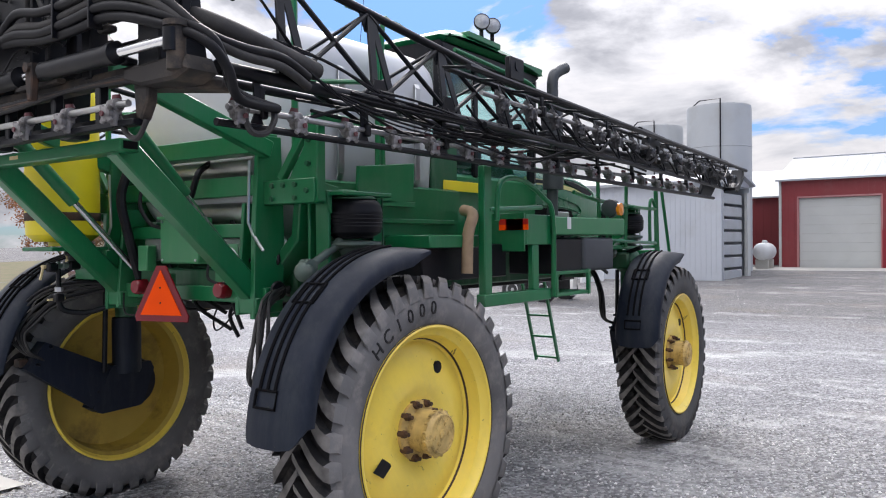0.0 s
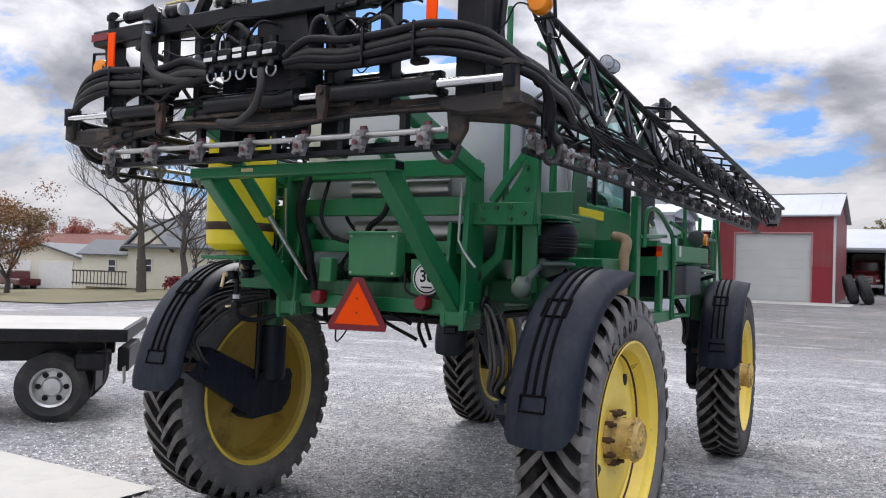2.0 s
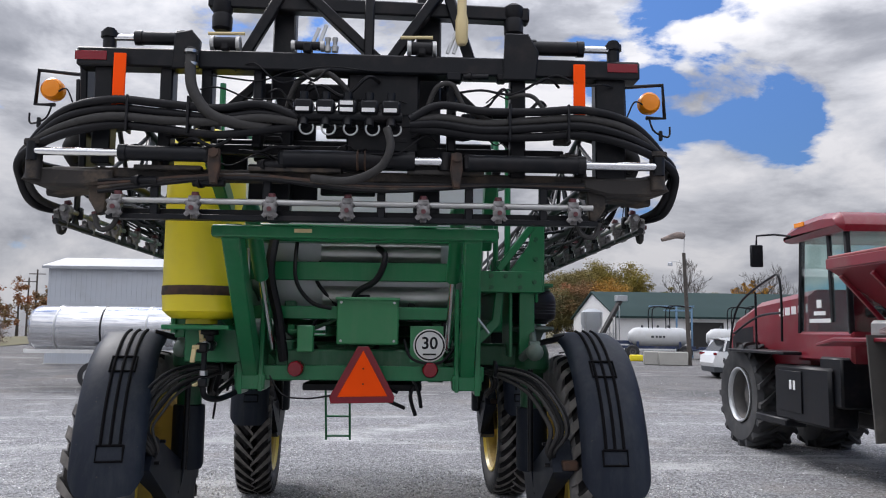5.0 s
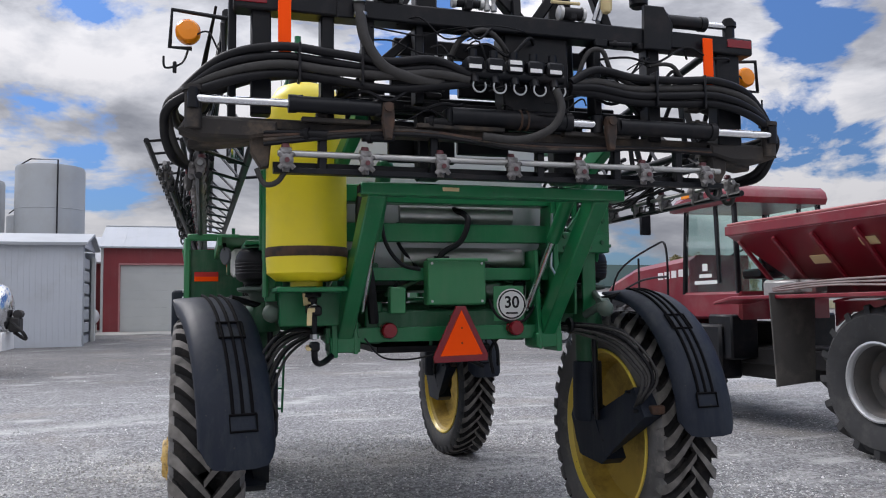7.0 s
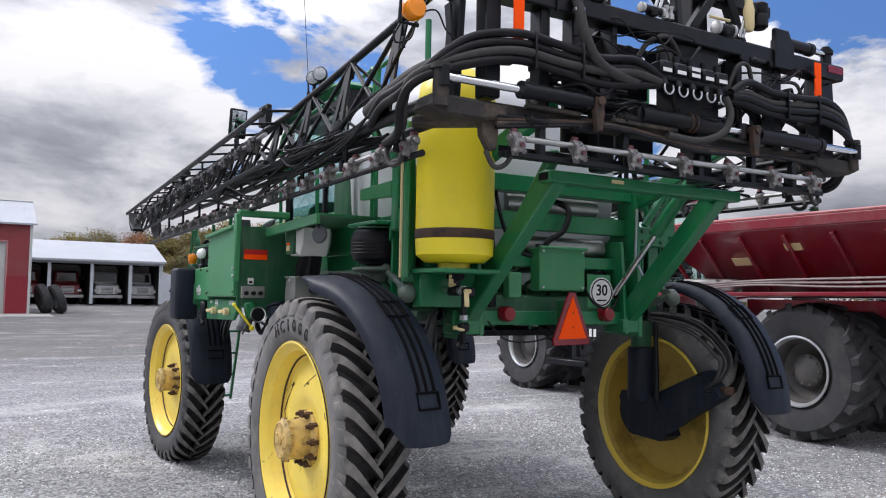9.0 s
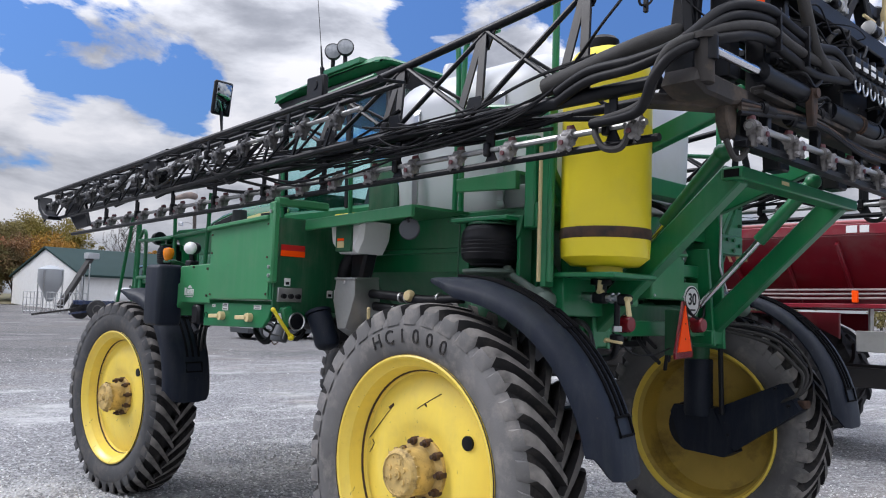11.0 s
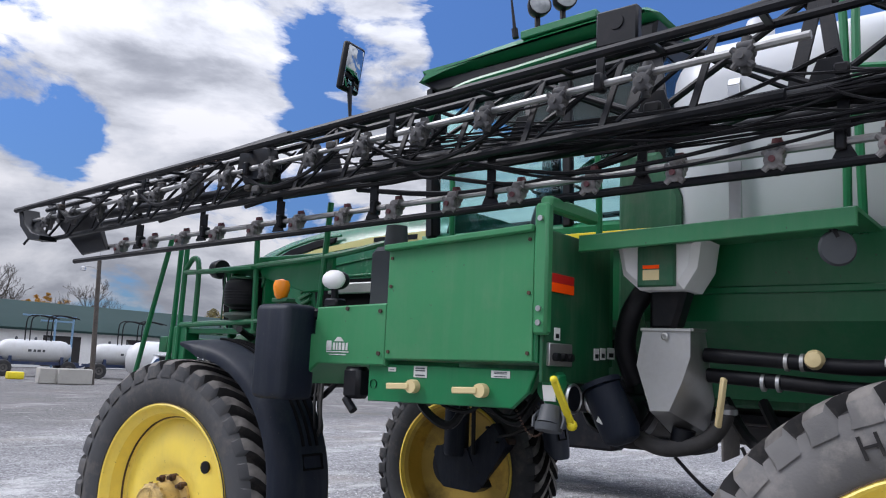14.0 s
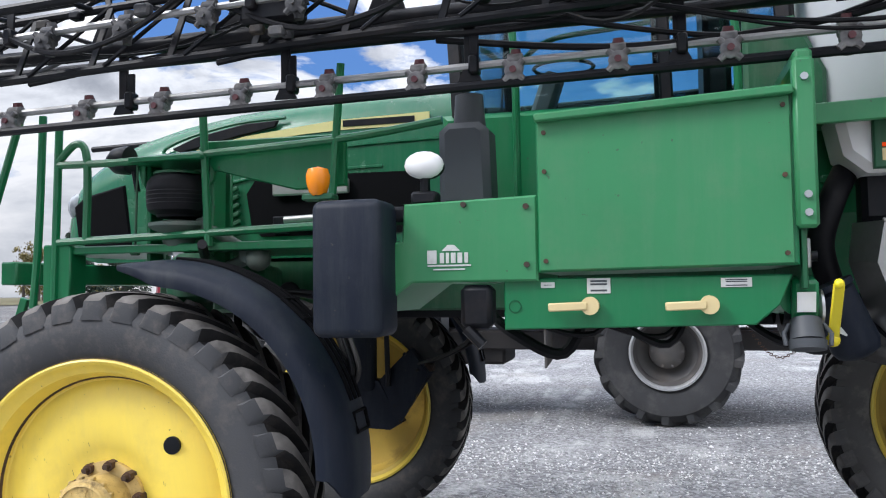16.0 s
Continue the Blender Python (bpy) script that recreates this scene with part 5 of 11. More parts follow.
def build_centre():
    Y = -1.62
    g = G()
    g.beam((-1.50, Y, 3.485), (1.60, Y, 3.475), 0.13, 0.105, 0.010)
    c = part("boom_centre", g, BLACK, sprayer, "black steel centre section of the spray boom")

    def bit(name, q, m_=BLACK, label="", under=None):
        return part(name, q, m_, under or c, label)
    # uprights hung from the top rail; the bays between them are open
    for x, w, z0 in ((-1.36, 0.10, 2.90), (-1.02, 0.07, 2.86), (-0.80, 0.06, 3.05), (0.92, 0.085, 2.86), (1.44, 0.17, 2.86), (0.55, 0.05, 3.0), (-0.52, 0.05, 3.0)):
        q = G()
        q.beam((x, Y + 0.02, z0), (x, Y + 0.02, 3.45), w, 0.10, 0.008, (0, 1, 0))
        bit("frame_beam", q)
    q = G()
    q.box((0.17, Y + 0.06, 3.22), (0.40, 0.16, 0.46), 0.012)
    bit("centre_column", q)
    for z, x0, x1 in ((3.20, -1.30, 1.40), (3.02, -1.05, 1.2)):
        q = G()
        q.beam((x0, Y + 0.12, z), (x1, Y + 0.12, z), 0.05, 0.055, 0.006)
        bit("rear_rail", q)
    for s in (-1, 1):
        q = G()
        q.beam((s * 0.52, Y + 0.10, 3.42), (s * 0.95, Y + 0.10, 3.02), 0.05, 0.05)
        bit("frame_brace", q)
    # plates that carry the fold cylinders
    q = G()
    q.prism([(0.83, 3.40), (1.01, 3.40), (1.03, 3.56), (0.97, 3.665), (0.84, 3.665)], Y - 0.085, Y - 0.045, "y", 0.006)
    bit("cylinder_plate", q)
    q = G()
    q.prism([(-0.98, 3.42), (-0.84, 3.42), (-0.83, 3.58), (-0.88, 3.64), (-0.97, 3.62)], Y - 0.085, Y - 0.045, "y", 0.006)
    bit("cylinder_plate", q)
    # mast: posts, cross bar, crossed struts and two rubber dampers
    for x, w in ((-0.42, 0.13), (0.42, 0.15)):
        m_ = G()
        m_.beam((x, -1.43, 2.62), (x, -1.38, 3.98), w, 0.10, 0.010, (0, 1, 0))
        bit("mast_post", m_)
    q = G()
    q.beam((-0.84, -1.50, 3.88), (1.0, -1.50, 3.84), 0.09, 0.085, 0.01)
    bit("mast_crossbar", q)
    for x0, z0, x1, z1, w in ((-0.62, 3.54, -0.36, 4.05, 0.07), (-0.34, 3.98, 0.14, 3.54, 0.07), (0.52, 4.0, 0.20, 3.54, 0.075), (0.08, 3.54, 0.08, 4.05, 0.055), (0.66, 3.54, 0.50, 4.05, 0.09)):
        q = G()
        q.beam((x0, Y + 0.06, z0), (x1, Y + 0.10, z1), w, 0.06, 0.008)
        bit("mast_strut", q)
    for x, z in ((-0.76, 3.70), (0.91, 3.715)):
        q = G()
        q.lathe([(0.0, 0.0), (0.040, 0.0), (0.056, 0.015), (0.058, 0.08), (0.050, 0.10), (0.058, 0.12), (0.056, 0.17), (0.03, 0.19), (0.0, 0.19)], (x, -1.52, z), "z", 20)
        bit("damper", q, HOSE, "black rubber damper")
    q = G()
    q.lathe([(0.0, 0.0), (0.024, 0.0), (0.034, 0.02), (0.036, 0.14), (0.026, 0.18), (0.026, 0.27), (0.0, 0.27)], (0.60, Y - 0.06, 3.60), "z", 16)
    bit("fluid_canister", q, CREAM, "pale yellow fluid canister")
    for z_, w_m in ((3.40, 1.2), (3.06, 1.6)):
        m_ = G()
        m_.box((0, -1.36, z_), (w_m, 0.05, 0.10), 0.008)
        bit("mast_crosspiece", m_)
    # the carriage that slides on the mast: dark plates with small gaps between them
    for x0, x1, z0, z1, y_ in ((-0.62, -0.22, 2.74, 2.98, -1.30), (-0.60, -0.24, 3.00, 3.30, -1.28), (-0.20, 0.12, 2.80, 3.12, -1.30), (-0.18, 0.10, 3.15, 3.32, -1.27), (0.12, 0.62, 2.96, 3.10, -1.29), (-0.86, -0.64, 2.90, 3.16, -1.27)):
        m_ = G()
        m_.box(((x0 + x1) / 2, y_, (z0 + z1) / 2), (x1 - x0, 0.04, z1 - z0), 0.006)
        m_.beam((x0, y_ - 0.03, z1 - 0.03), (x1, y_ - 0.03, z1 - 0.03), 0.05, 0.04, 0.006)
        bit("carriage_plate", m_, BLACK)
    lb_ = G()
    lb_.beam((-1.62, Y + 0.03, 2.85), (1.66, Y + 0.03, 2.85), 0.10, 0.06, 0.010)
    bit("lower_beam", lb_, DUSTY, "dusty brown lower hinge beam")
    for x, w in ((-0.30, 0.5), (0.52, 0.42), (-0.98, 0.36)):
        lb_ = G()
        lb_.beam((x - w / 2, Y - 0.05, 2.875), (x + w / 2, Y - 0.05, 2.875), 0.05, 0.025, 0.004)
        bit("hinge_strap", lb_, DUSTY)
    for x in (-0.72, 0.575):
        q = G()
        q.prism([(x - 0.028, 2.97), (x + 0.028, 2.97), (x + 0.034, 2.88), (x + 0.018, 2.78), (x - 0.018, 2.78), (x - 0.034, 2.88)], Y - 0.14, Y - 0.10, "y", 0.006)
        q.tube([(x, Y - 0.155, 2.945), (x, Y - 0.08, 2.945)], 0.026, 12)
        bit("link_plate", q, RUST, "rusty cylinder link")
    # rust-brown hinge brackets at both ends
    for s in (-1, 1):
        h = G()
        h.prism([(s * 1.28, 2.86), (s * 1.72, 2.87), (s * 1.76, 2.80), (s * 1.66, 2.765), (s * 1.42, 2.765), (s * 1.28, 2.80)], Y - 0.06, Y + 0.12, "y", 0.014)
        h.prism([(s * 1.30, 2.84), (s * 1.42, 2.84), (s * 1.41, 2.70), (s * 1.36, 2.62), (s * 1.32, 2.63)], Y - 0.02, Y + 0.04, "y", 0.008)
        h.tube([(s * 1.69, Y - 0.06, 2.80), (s * 1.69, Y - 0.06, 2.99)], 0.042, 14)
        h.tube([(s * 1.69, Y - 0.06, 2.985), (s * 1.69, Y - 0.06, 3.01)], 0.055, 14)
        h.beam((s * 1.30, Y + 0.02, 2.79), (s * 1.70, Y + 0.22, 2.77), 0.12, 0.05, 0.012)
        bit("hinge_bracket", h, DUSTY, "rust-stained boom hinge bracket")
        e = s * 1.46 if s > 0 else -1.34
        p = G()
        p.tube([(e, Y - 0.02, 3.52), (e, Y - 0.02, 3.645)], 0.036, 12)
        p.tube([(e, Y - 0.02, 3.60), (e, Y - 0.02, 3.63)], 0.048, 12)
        bit("hinge_pin", p)
        e = G()
        e.box((s * 1.47 + (0.03 if s > 0 else 0.05), Y - 0.067, 3.487), (0.17, 0.008, 0.05), 0.002)
        bit("end_reflector", e, TAIL)
        o = G()
        o.box((s * 1.25, Y - 0.10, 3.345), (0.065, 0.012, 0.29), 0.002)
        bit("orange_reflector", o, ORANGE, "upright orange reflector strip")
        # amber lamp on a bent bracket
        b = G()
        b.tube([(s * 1.52, Y + 0.15, 3.44), (s * 1.80, -1.45, 3.47), (s * 1.81, -1.45, 3.27), (s * 1.70, -1.45, 3.27)], 0.012, 8)
        b.tube(smooth([(s * 1.72, -1.45, 3.26), (s * 1.75, -1.45, 3.19), (s * 1.83, -1.45, 3.16), (s * 1.84, -1.45, 3.22)], 5), 0.006, 6)
        b.box((s * 1.785, -1.45, 3.165), (0.02, 0.02, 0.06), 0.004)
        lb = bit("lamp_bracket", b)
        a = G()
        a.lathe([(0.0, -1.40), (0.06, -1.405), (0.064, -1.42), (0.064, -1.46), (0.05, -1.478), (0.0, -1.482)], (s * 1.72, 0, 3.36), "y", 24)
        bit("amber_lamp", a, AMBER, "round amber marker lamp", lb)
        w_ = G()
        w_.tube(smooth([(s * 1.70, -1.46, 3.33), (s * 1.62, -1.50, 3.35), (s * 1.56, -1.52, 3.24), (s * 1.46, -1.60, 3.14)], 6), 0.005, 6)
        bit("lamp_wire", w_, HOSE, "", lb)
        q = G()
        q.beam((s * 1.53, Y + 0.10, 3.10), (s * 1.55, Y + 0.12, 3.40), 0.022, 0.05, 0.004, (0, 1, 0))
        bit("end_strut", q)
    # cylinders with bright rods
    for x0, x1, xr, z, r, y in ((0.64, 1.27, 1.69, 2.925, 0.047, Y - 0.09), (-0.76, -1.22, -1.69, 2.945, 0.042, Y - 0.09), (-0.36, 0.34, 0.52, 2.935, 0.052, Y - 0.06),
                                (1.0, 1.28, 1.46, 3.605, 0.040, Y - 0.02), (-0.95, -1.19, -1.34, 3.605, 0.036, Y - 0.02)):
        k = G()
        k.tube([(x0, y, z), (x1, y, z)], r, 16)
        k.tube([(x1 - 0.03 * (1 if x1 > x0 else -1), y, z), (x1 + 0.01 * (1 if x1 > x0 else -1), y, z)], r * 1.12, 16)
        k.box((x0, y + 0.03, z), (0.06, 0.12, 0.09), 0.012)
        cy = bit("fold_cylinder", k, BLACK, "black hydraulic fold cylinder")
        q = G()
        q.tube([(x1, y, z), (xr, y, z)], r * 0.52, 12)
        bit("piston_rod", q, CHROME, "", cy)
        e = G()
        e.tube([(xr, y, z - 0.05), (xr, y, z + 0.05)], r * 0.7, 10)
        bit("rod_eye", e, BLACK, "", cy)
    for x in (-0.02, 0.02):
        q = G()
        q.lathe([(0.054, -0.006), (0.060, 0.0), (0.054, 0.006)], (x + 0.06, Y - 0.06, 2.935), "x", 20, True)
        bit("cylinder_band", q, RUST)
    # product hoses: out from the valves in a flat bundle, two along the wing and two curling down
    for i in range(4):
        y = Y - 0.125 - 0.014 * (i % 2)
        z = 3.035 + 0.045 * i
        for s in (-1, 1):
            h = G()
            wob = 0.012 * math.sin(i * 2.3 + s)
            pts = [(s * 0.30 + 0.02, y - 0.01, 3.10 + 0.015 * i), (s * 0.48, y - 0.01, z + 0.045 + wob), (s * 0.72, y, z + 0.02 + wob), (s * 1.0, y, z + 0.035), (s * 1.28, y, z + 0.05), (s * 1.55, Y - 0.11 + 0.01 * i, z - 0.01)]
            if i >= 2:
                pts += [(s * 1.765, Y + 0.02, 2.955 + 0.02 * i - 0.04), (s * 1.785, Y + 0.22, 2.90 + 0.035 * (i - 2)), (s * 1.74, -1.12, 2.90 + 0.045 * (i - 2)), (s * 1.70, -0.90, 2.84 + 0.05 * (i - 2))]
            else:
                pts += [(s * 1.79, Y + 0.0 + 0.02 * i, 2.93 + 0.03 * i), (s * (1.83 - 0.02 * i), Y + 0.10, 2.82 + 0.03 * i), (s * (1.79 - 0.02 * i), Y + 0.20, 2.70 + 0.03 * i), (s * 1.71, -1.12, 2.70)]
            h.tube(smooth(pts, 8), 0.0235, 10)
            bit("product_hose", h, SLEEVE if (i + s) % 3 == 0 else HOSE)
    for s in (-1, 1):
        for x in (0.86, 1.18):
            h = G()
            h.box((s * x, Y - 0.132, 3.145), (0.014, 0.072, 0.20), 0.006)
            bit("hose_tie", h)
    # stout upright hose, clamped couplings and the arches beside the valves
    for pts, r in (([(-0.87, Y - 0.10, 3.52), (-0.865, Y - 0.13, 3.42), (-0.84, Y - 0.15, 3.28), (-0.74, Y - 0.15, 3.15), (-0.56, Y - 0.14, 3.10), (-0.42, Y - 0.12, 3.09)], 0.030),
                   ([(-0.76, Y - 0.11, 3.18), (-0.60, Y - 0.13, 3.20), (-0.42, Y - 0.12, 3.215)], 0.026),
                   ([(-0.36, Y - 0.02, 3.22), (-0.30, Y - 0.06, 3.36), (-0.16, Y - 0.08, 3.42), (-0.04, Y - 0.06, 3.34), (0.0, Y - 0.04, 3.24)], 0.016),
                   ([(0.40, Y - 0.05, 3.18), (0.46, Y - 0.08, 3.34), (0.55, Y - 0.09, 3.36), (0.62, Y - 0.08, 3.24), (0.76, Y - 0.10, 3.16), (0.95, Y - 0.10, 3.14)], 0.014),
                   ([(0.86, Y - 0.09, 3.30), (0.98, Y - 0.12, 3.30), (1.06, Y - 0.12, 3.22), (1.16, Y - 0.10, 3.18)], 0.012),
                   ([(0.20, Y - 0.21, 3.08), (0.22, Y - 0.23, 2.97), (0.16, Y - 0.22, 2.86), (0.0, Y - 0.18, 2.80), (-0.20, Y - 0.13, 2.82)], 0.022)):
        h = G()
        h.tube(smooth(pts, 8), r, 10)
        bit("bent_hose", h, SLEEVE)
    for x, z, ax, r in ((-0.868, 3.50, "z", 0.036), (-0.862, 3.43, "z", 0.036), (-0.46, 3.213, "x", 0.032), (-0.41, 3.215, "x", 0.032)):
        h = G()
        h.lathe([(r - 0.006, -0.010), (r, -0.008), (r, 0.008), (r - 0.006, 0.010)], (x, Y - 0.12, z), ax, 14, True)
        bit("steel_clamp", h, STEEL)
    # strainers, unions and small valves along the top rail
    for x0, x1, r in ((-0.78, -0.62, 0.036), (0.30, 0.46, 0.036), (-0.34, -0.16, 0.024)):
        h = G()
        h.tube([(x0, Y - 0.05, 3.575), (x1, Y - 0.05, 3.575)], r, 14)
        h.box(((x0 + x1) / 2, Y - 0.05, 3.56), (0.05, 0.07, 0.06), 0.01)
        st_ = bit("strainer", h, HOSE, "black line strainer")
        for x in (x0 + 0.01, x1 - 0.01):
            h = G()
            h.lathe([(r, -0.012), (r + 0.007, -0.010), (r + 0.007, 0.010), (r, 0.012)], (x, Y - 0.05, 3.575), "x", 14, True)
            bit("steel_clamp", h, ALU, "", st_)
    for x0, x1, z in ((-0.80, -0.60, 3.635), (0.26, 0.44, 3.64)):
        h = G()
        h.tube([(x0, Y - 0.04, z), (x1, Y - 0.04, z + 0.004)], 0.010, 8)
        bit("valve_handle", h, CREAM, "pale valve handle")
    for x in (-0.14, -0.10):
        h = G()
        h.lathe([(0.0, 0.0), (0.018, 0.0), (0.020, 0.03), (0.012, 0.035), (0.012, 0.06), (0.016, 0.065), (0.016, 0.08), (0.0, 0.085)], (x, Y - 0.06, 3.54), "z", 10)
        bit("union", h, ALU)
    for x, dz in ((-0.24, 0.0), (-0.20, 0.02), (0.52, 0.0), (0.555, 0.02)):
        h = G()
        h.beam((x, Y - 0.05, 3.55), (x + 0.05, Y - 0.05, 3.68 + dz), 0.014, 0.02, 0.003)
        bit("bright_strap", h, STEEL)
    # section valves with pale tags over a row of hose loops
    for i in range(5):
        x = -0.25 + 0.117 * i
        b, t = G(), G()
        b.box((x, Y - 0.13, 3.205), (0.100, 0.10, 0.075), 0.012)
        b.tube([(x, Y - 0.13, 3.24), (x, Y - 0.13, 3.29)], 0.024, 10)
        b.tube([(x - 0.06, Y - 0.13, 3.16), (x + 0.06, Y - 0.13, 3.16)], 0.028, 12)
        b.tube([(x, Y - 0.13, 3.16), (x, Y - 0.15, 3.10)], 0.026, 12)
        t.box((x - 0.004, Y - 0.182, 3.185), (0.070, 0.004, 0.022), 0.001)
        if i == 2:
            t.box((x - 0.004, Y - 0.182, 3.222), (0.070, 0.004, 0.022), 0.001)
        vb = bit("section_valve", multi("section_valve", [(b, BLACK), (t, WHITE)]), None, "black section valve with a white tag")
        q = G()
        q.tube([(x + 0.02 + 0.036 * math.cos(radians(a_)), Y - 0.17, 3.085 + 0.036 * math.sin(radians(a_))) for a_ in range(150, 391, 20)], 0.0055, 6)
        bit("hose_clip", q, STEEL, "", vb)
    # nozzle line
    n = G()
    n.tube([(-1.28, Y - 0.06, 2.695), (1.33, Y - 0.06, 2.695)], 0.017, 10)
    bit("nozzle_pipe", n, ALU, "straight dull steel nozzle pipe")
    a = G()
    a.beam((-1.30, Y - 0.03, 2.610), (1.36, Y - 0.03, 2.610), 0.06, 0.03, 0.004)
    bit("guard_angle", a)
    a = G()
    a.beam((-1.30, Y - 0.0, 2.63), (1.36, Y - 0.0, 2.63), 0.006, 0.06, 0.002)
    bit("guard_web", a)
    for x in (-1.05, -0.45, 0.17, 0.65, 1.06):
        a = G()
        a.box((x, Y - 0.03, 2.715), (0.045, 0.05, 0.20), 0.006)
        bit("guard_hanger", a)
    for i in range(7):
        part("spray_nozzle", NOZZLE, None, c, at=pose(-1.24 + 0.41 * i, Y - 0.06, 2.695, 0, 0, -90))
    for s in (-1, 1):
        q = G()
        q.tube(smooth([(s * 1.22, Y - 0.05, 2.66), (s * 1.27, Y - 0.03, 2.56), (s * 1.34, Y - 0.02, 2.54), (s * 1.38, Y, 2.62)], 6), 0.014, 8)
        bit("loop_hose", q, SLEEVE)
    # thin control wires strung among the hoses
    rnd = random.Random(77)
    for i in range(30):
        x0 = rnd.uniform(-1.3, 1.1)
        x1 = x0 + rnd.uniform(0.2, 0.6)
        z0 = rnd.choice((2.98, 3.10, 3.22, 3.30, 3.40)) + rnd.uniform(-.03, .03)
        z1 = z0 + rnd.uniform(-.12, .10)
        y0 = Y - rnd.uniform(0.03, 0.13)
        h = G()
        h.tube(smooth([(x0, Y - 0.03, z0), (x0 + (x1 - x0) * 0.25, y0, z0 + rnd.uniform(-.02, .04)), (x0 + (x1 - x0) * 0.55, y0 - 0.01, min(z0, z1) - rnd.uniform(-.02, .05)),
                       (x0 + (x1 - x0) * 0.85, y0, z1 + rnd.uniform(-.03, .03)), (x1, Y - 0.03, z1)], 5), rnd.choice((0.004, 0.005, 0.007, 0.010)), 6)
        bit("control_wire", h, HOSE)
    for i in range(26):
        x, z = rnd.uniform(-1.30, 1.32), rnd.choice((2.80, 2.90, 2.97, 3.06, 3.2, 3.42))
        b = G()
        if rnd.random() < 0.4:
            b.box((x, Y - rnd.uniform(-0.05, .06), z), (rnd.uniform(.04, .10), rnd.uniform(.05, .09), rnd.uniform(.03, .07)), 0.01)
        else:
            r = rnd.uniform(.014, .026)
            b.tube([(x, Y - 0.05, z), (x + rnd.uniform(.08, .2), Y - 0.06, z)], r, 10)
            b.tube([(x + .03, Y - 0.05, z), (x + 0.05, Y - 0.06, z)], r * 1.35, 10)
        bit("hydraulic_fitting", b, rnd.choice((BLACK, BLACK, DUSTY, HOSE)))
    # brown hose runs along the hinge line
    for i in range(4):
        h = G()
        h.tube(smooth([(-1.35, Y - 0.05, 2.80 - 0.02 * i), (-0.6, Y - 0.08, 2.82 + 0.02 * math.sin(i)), (0.1, Y - 0.08, 2.80 - 0.012 * i), (0.8, Y - 0.06, 2.81), (1.35, Y - 0.04, 2.80 + .01 * i)], 7), 0.012, 7)
        bit("hinge_line_hose", h, (HOSE, RUST, DUSTY, HOSE)[i])
    return c


build_centre()


PIPE = mat("dull stainless pipe", (0.44, 0.44, 0.44), 0.48, metal=0.9, vary=0.25, scale=6, dirt=(0.18, 0.16, 0.14), dirt_amt=0.4, dscale=9)


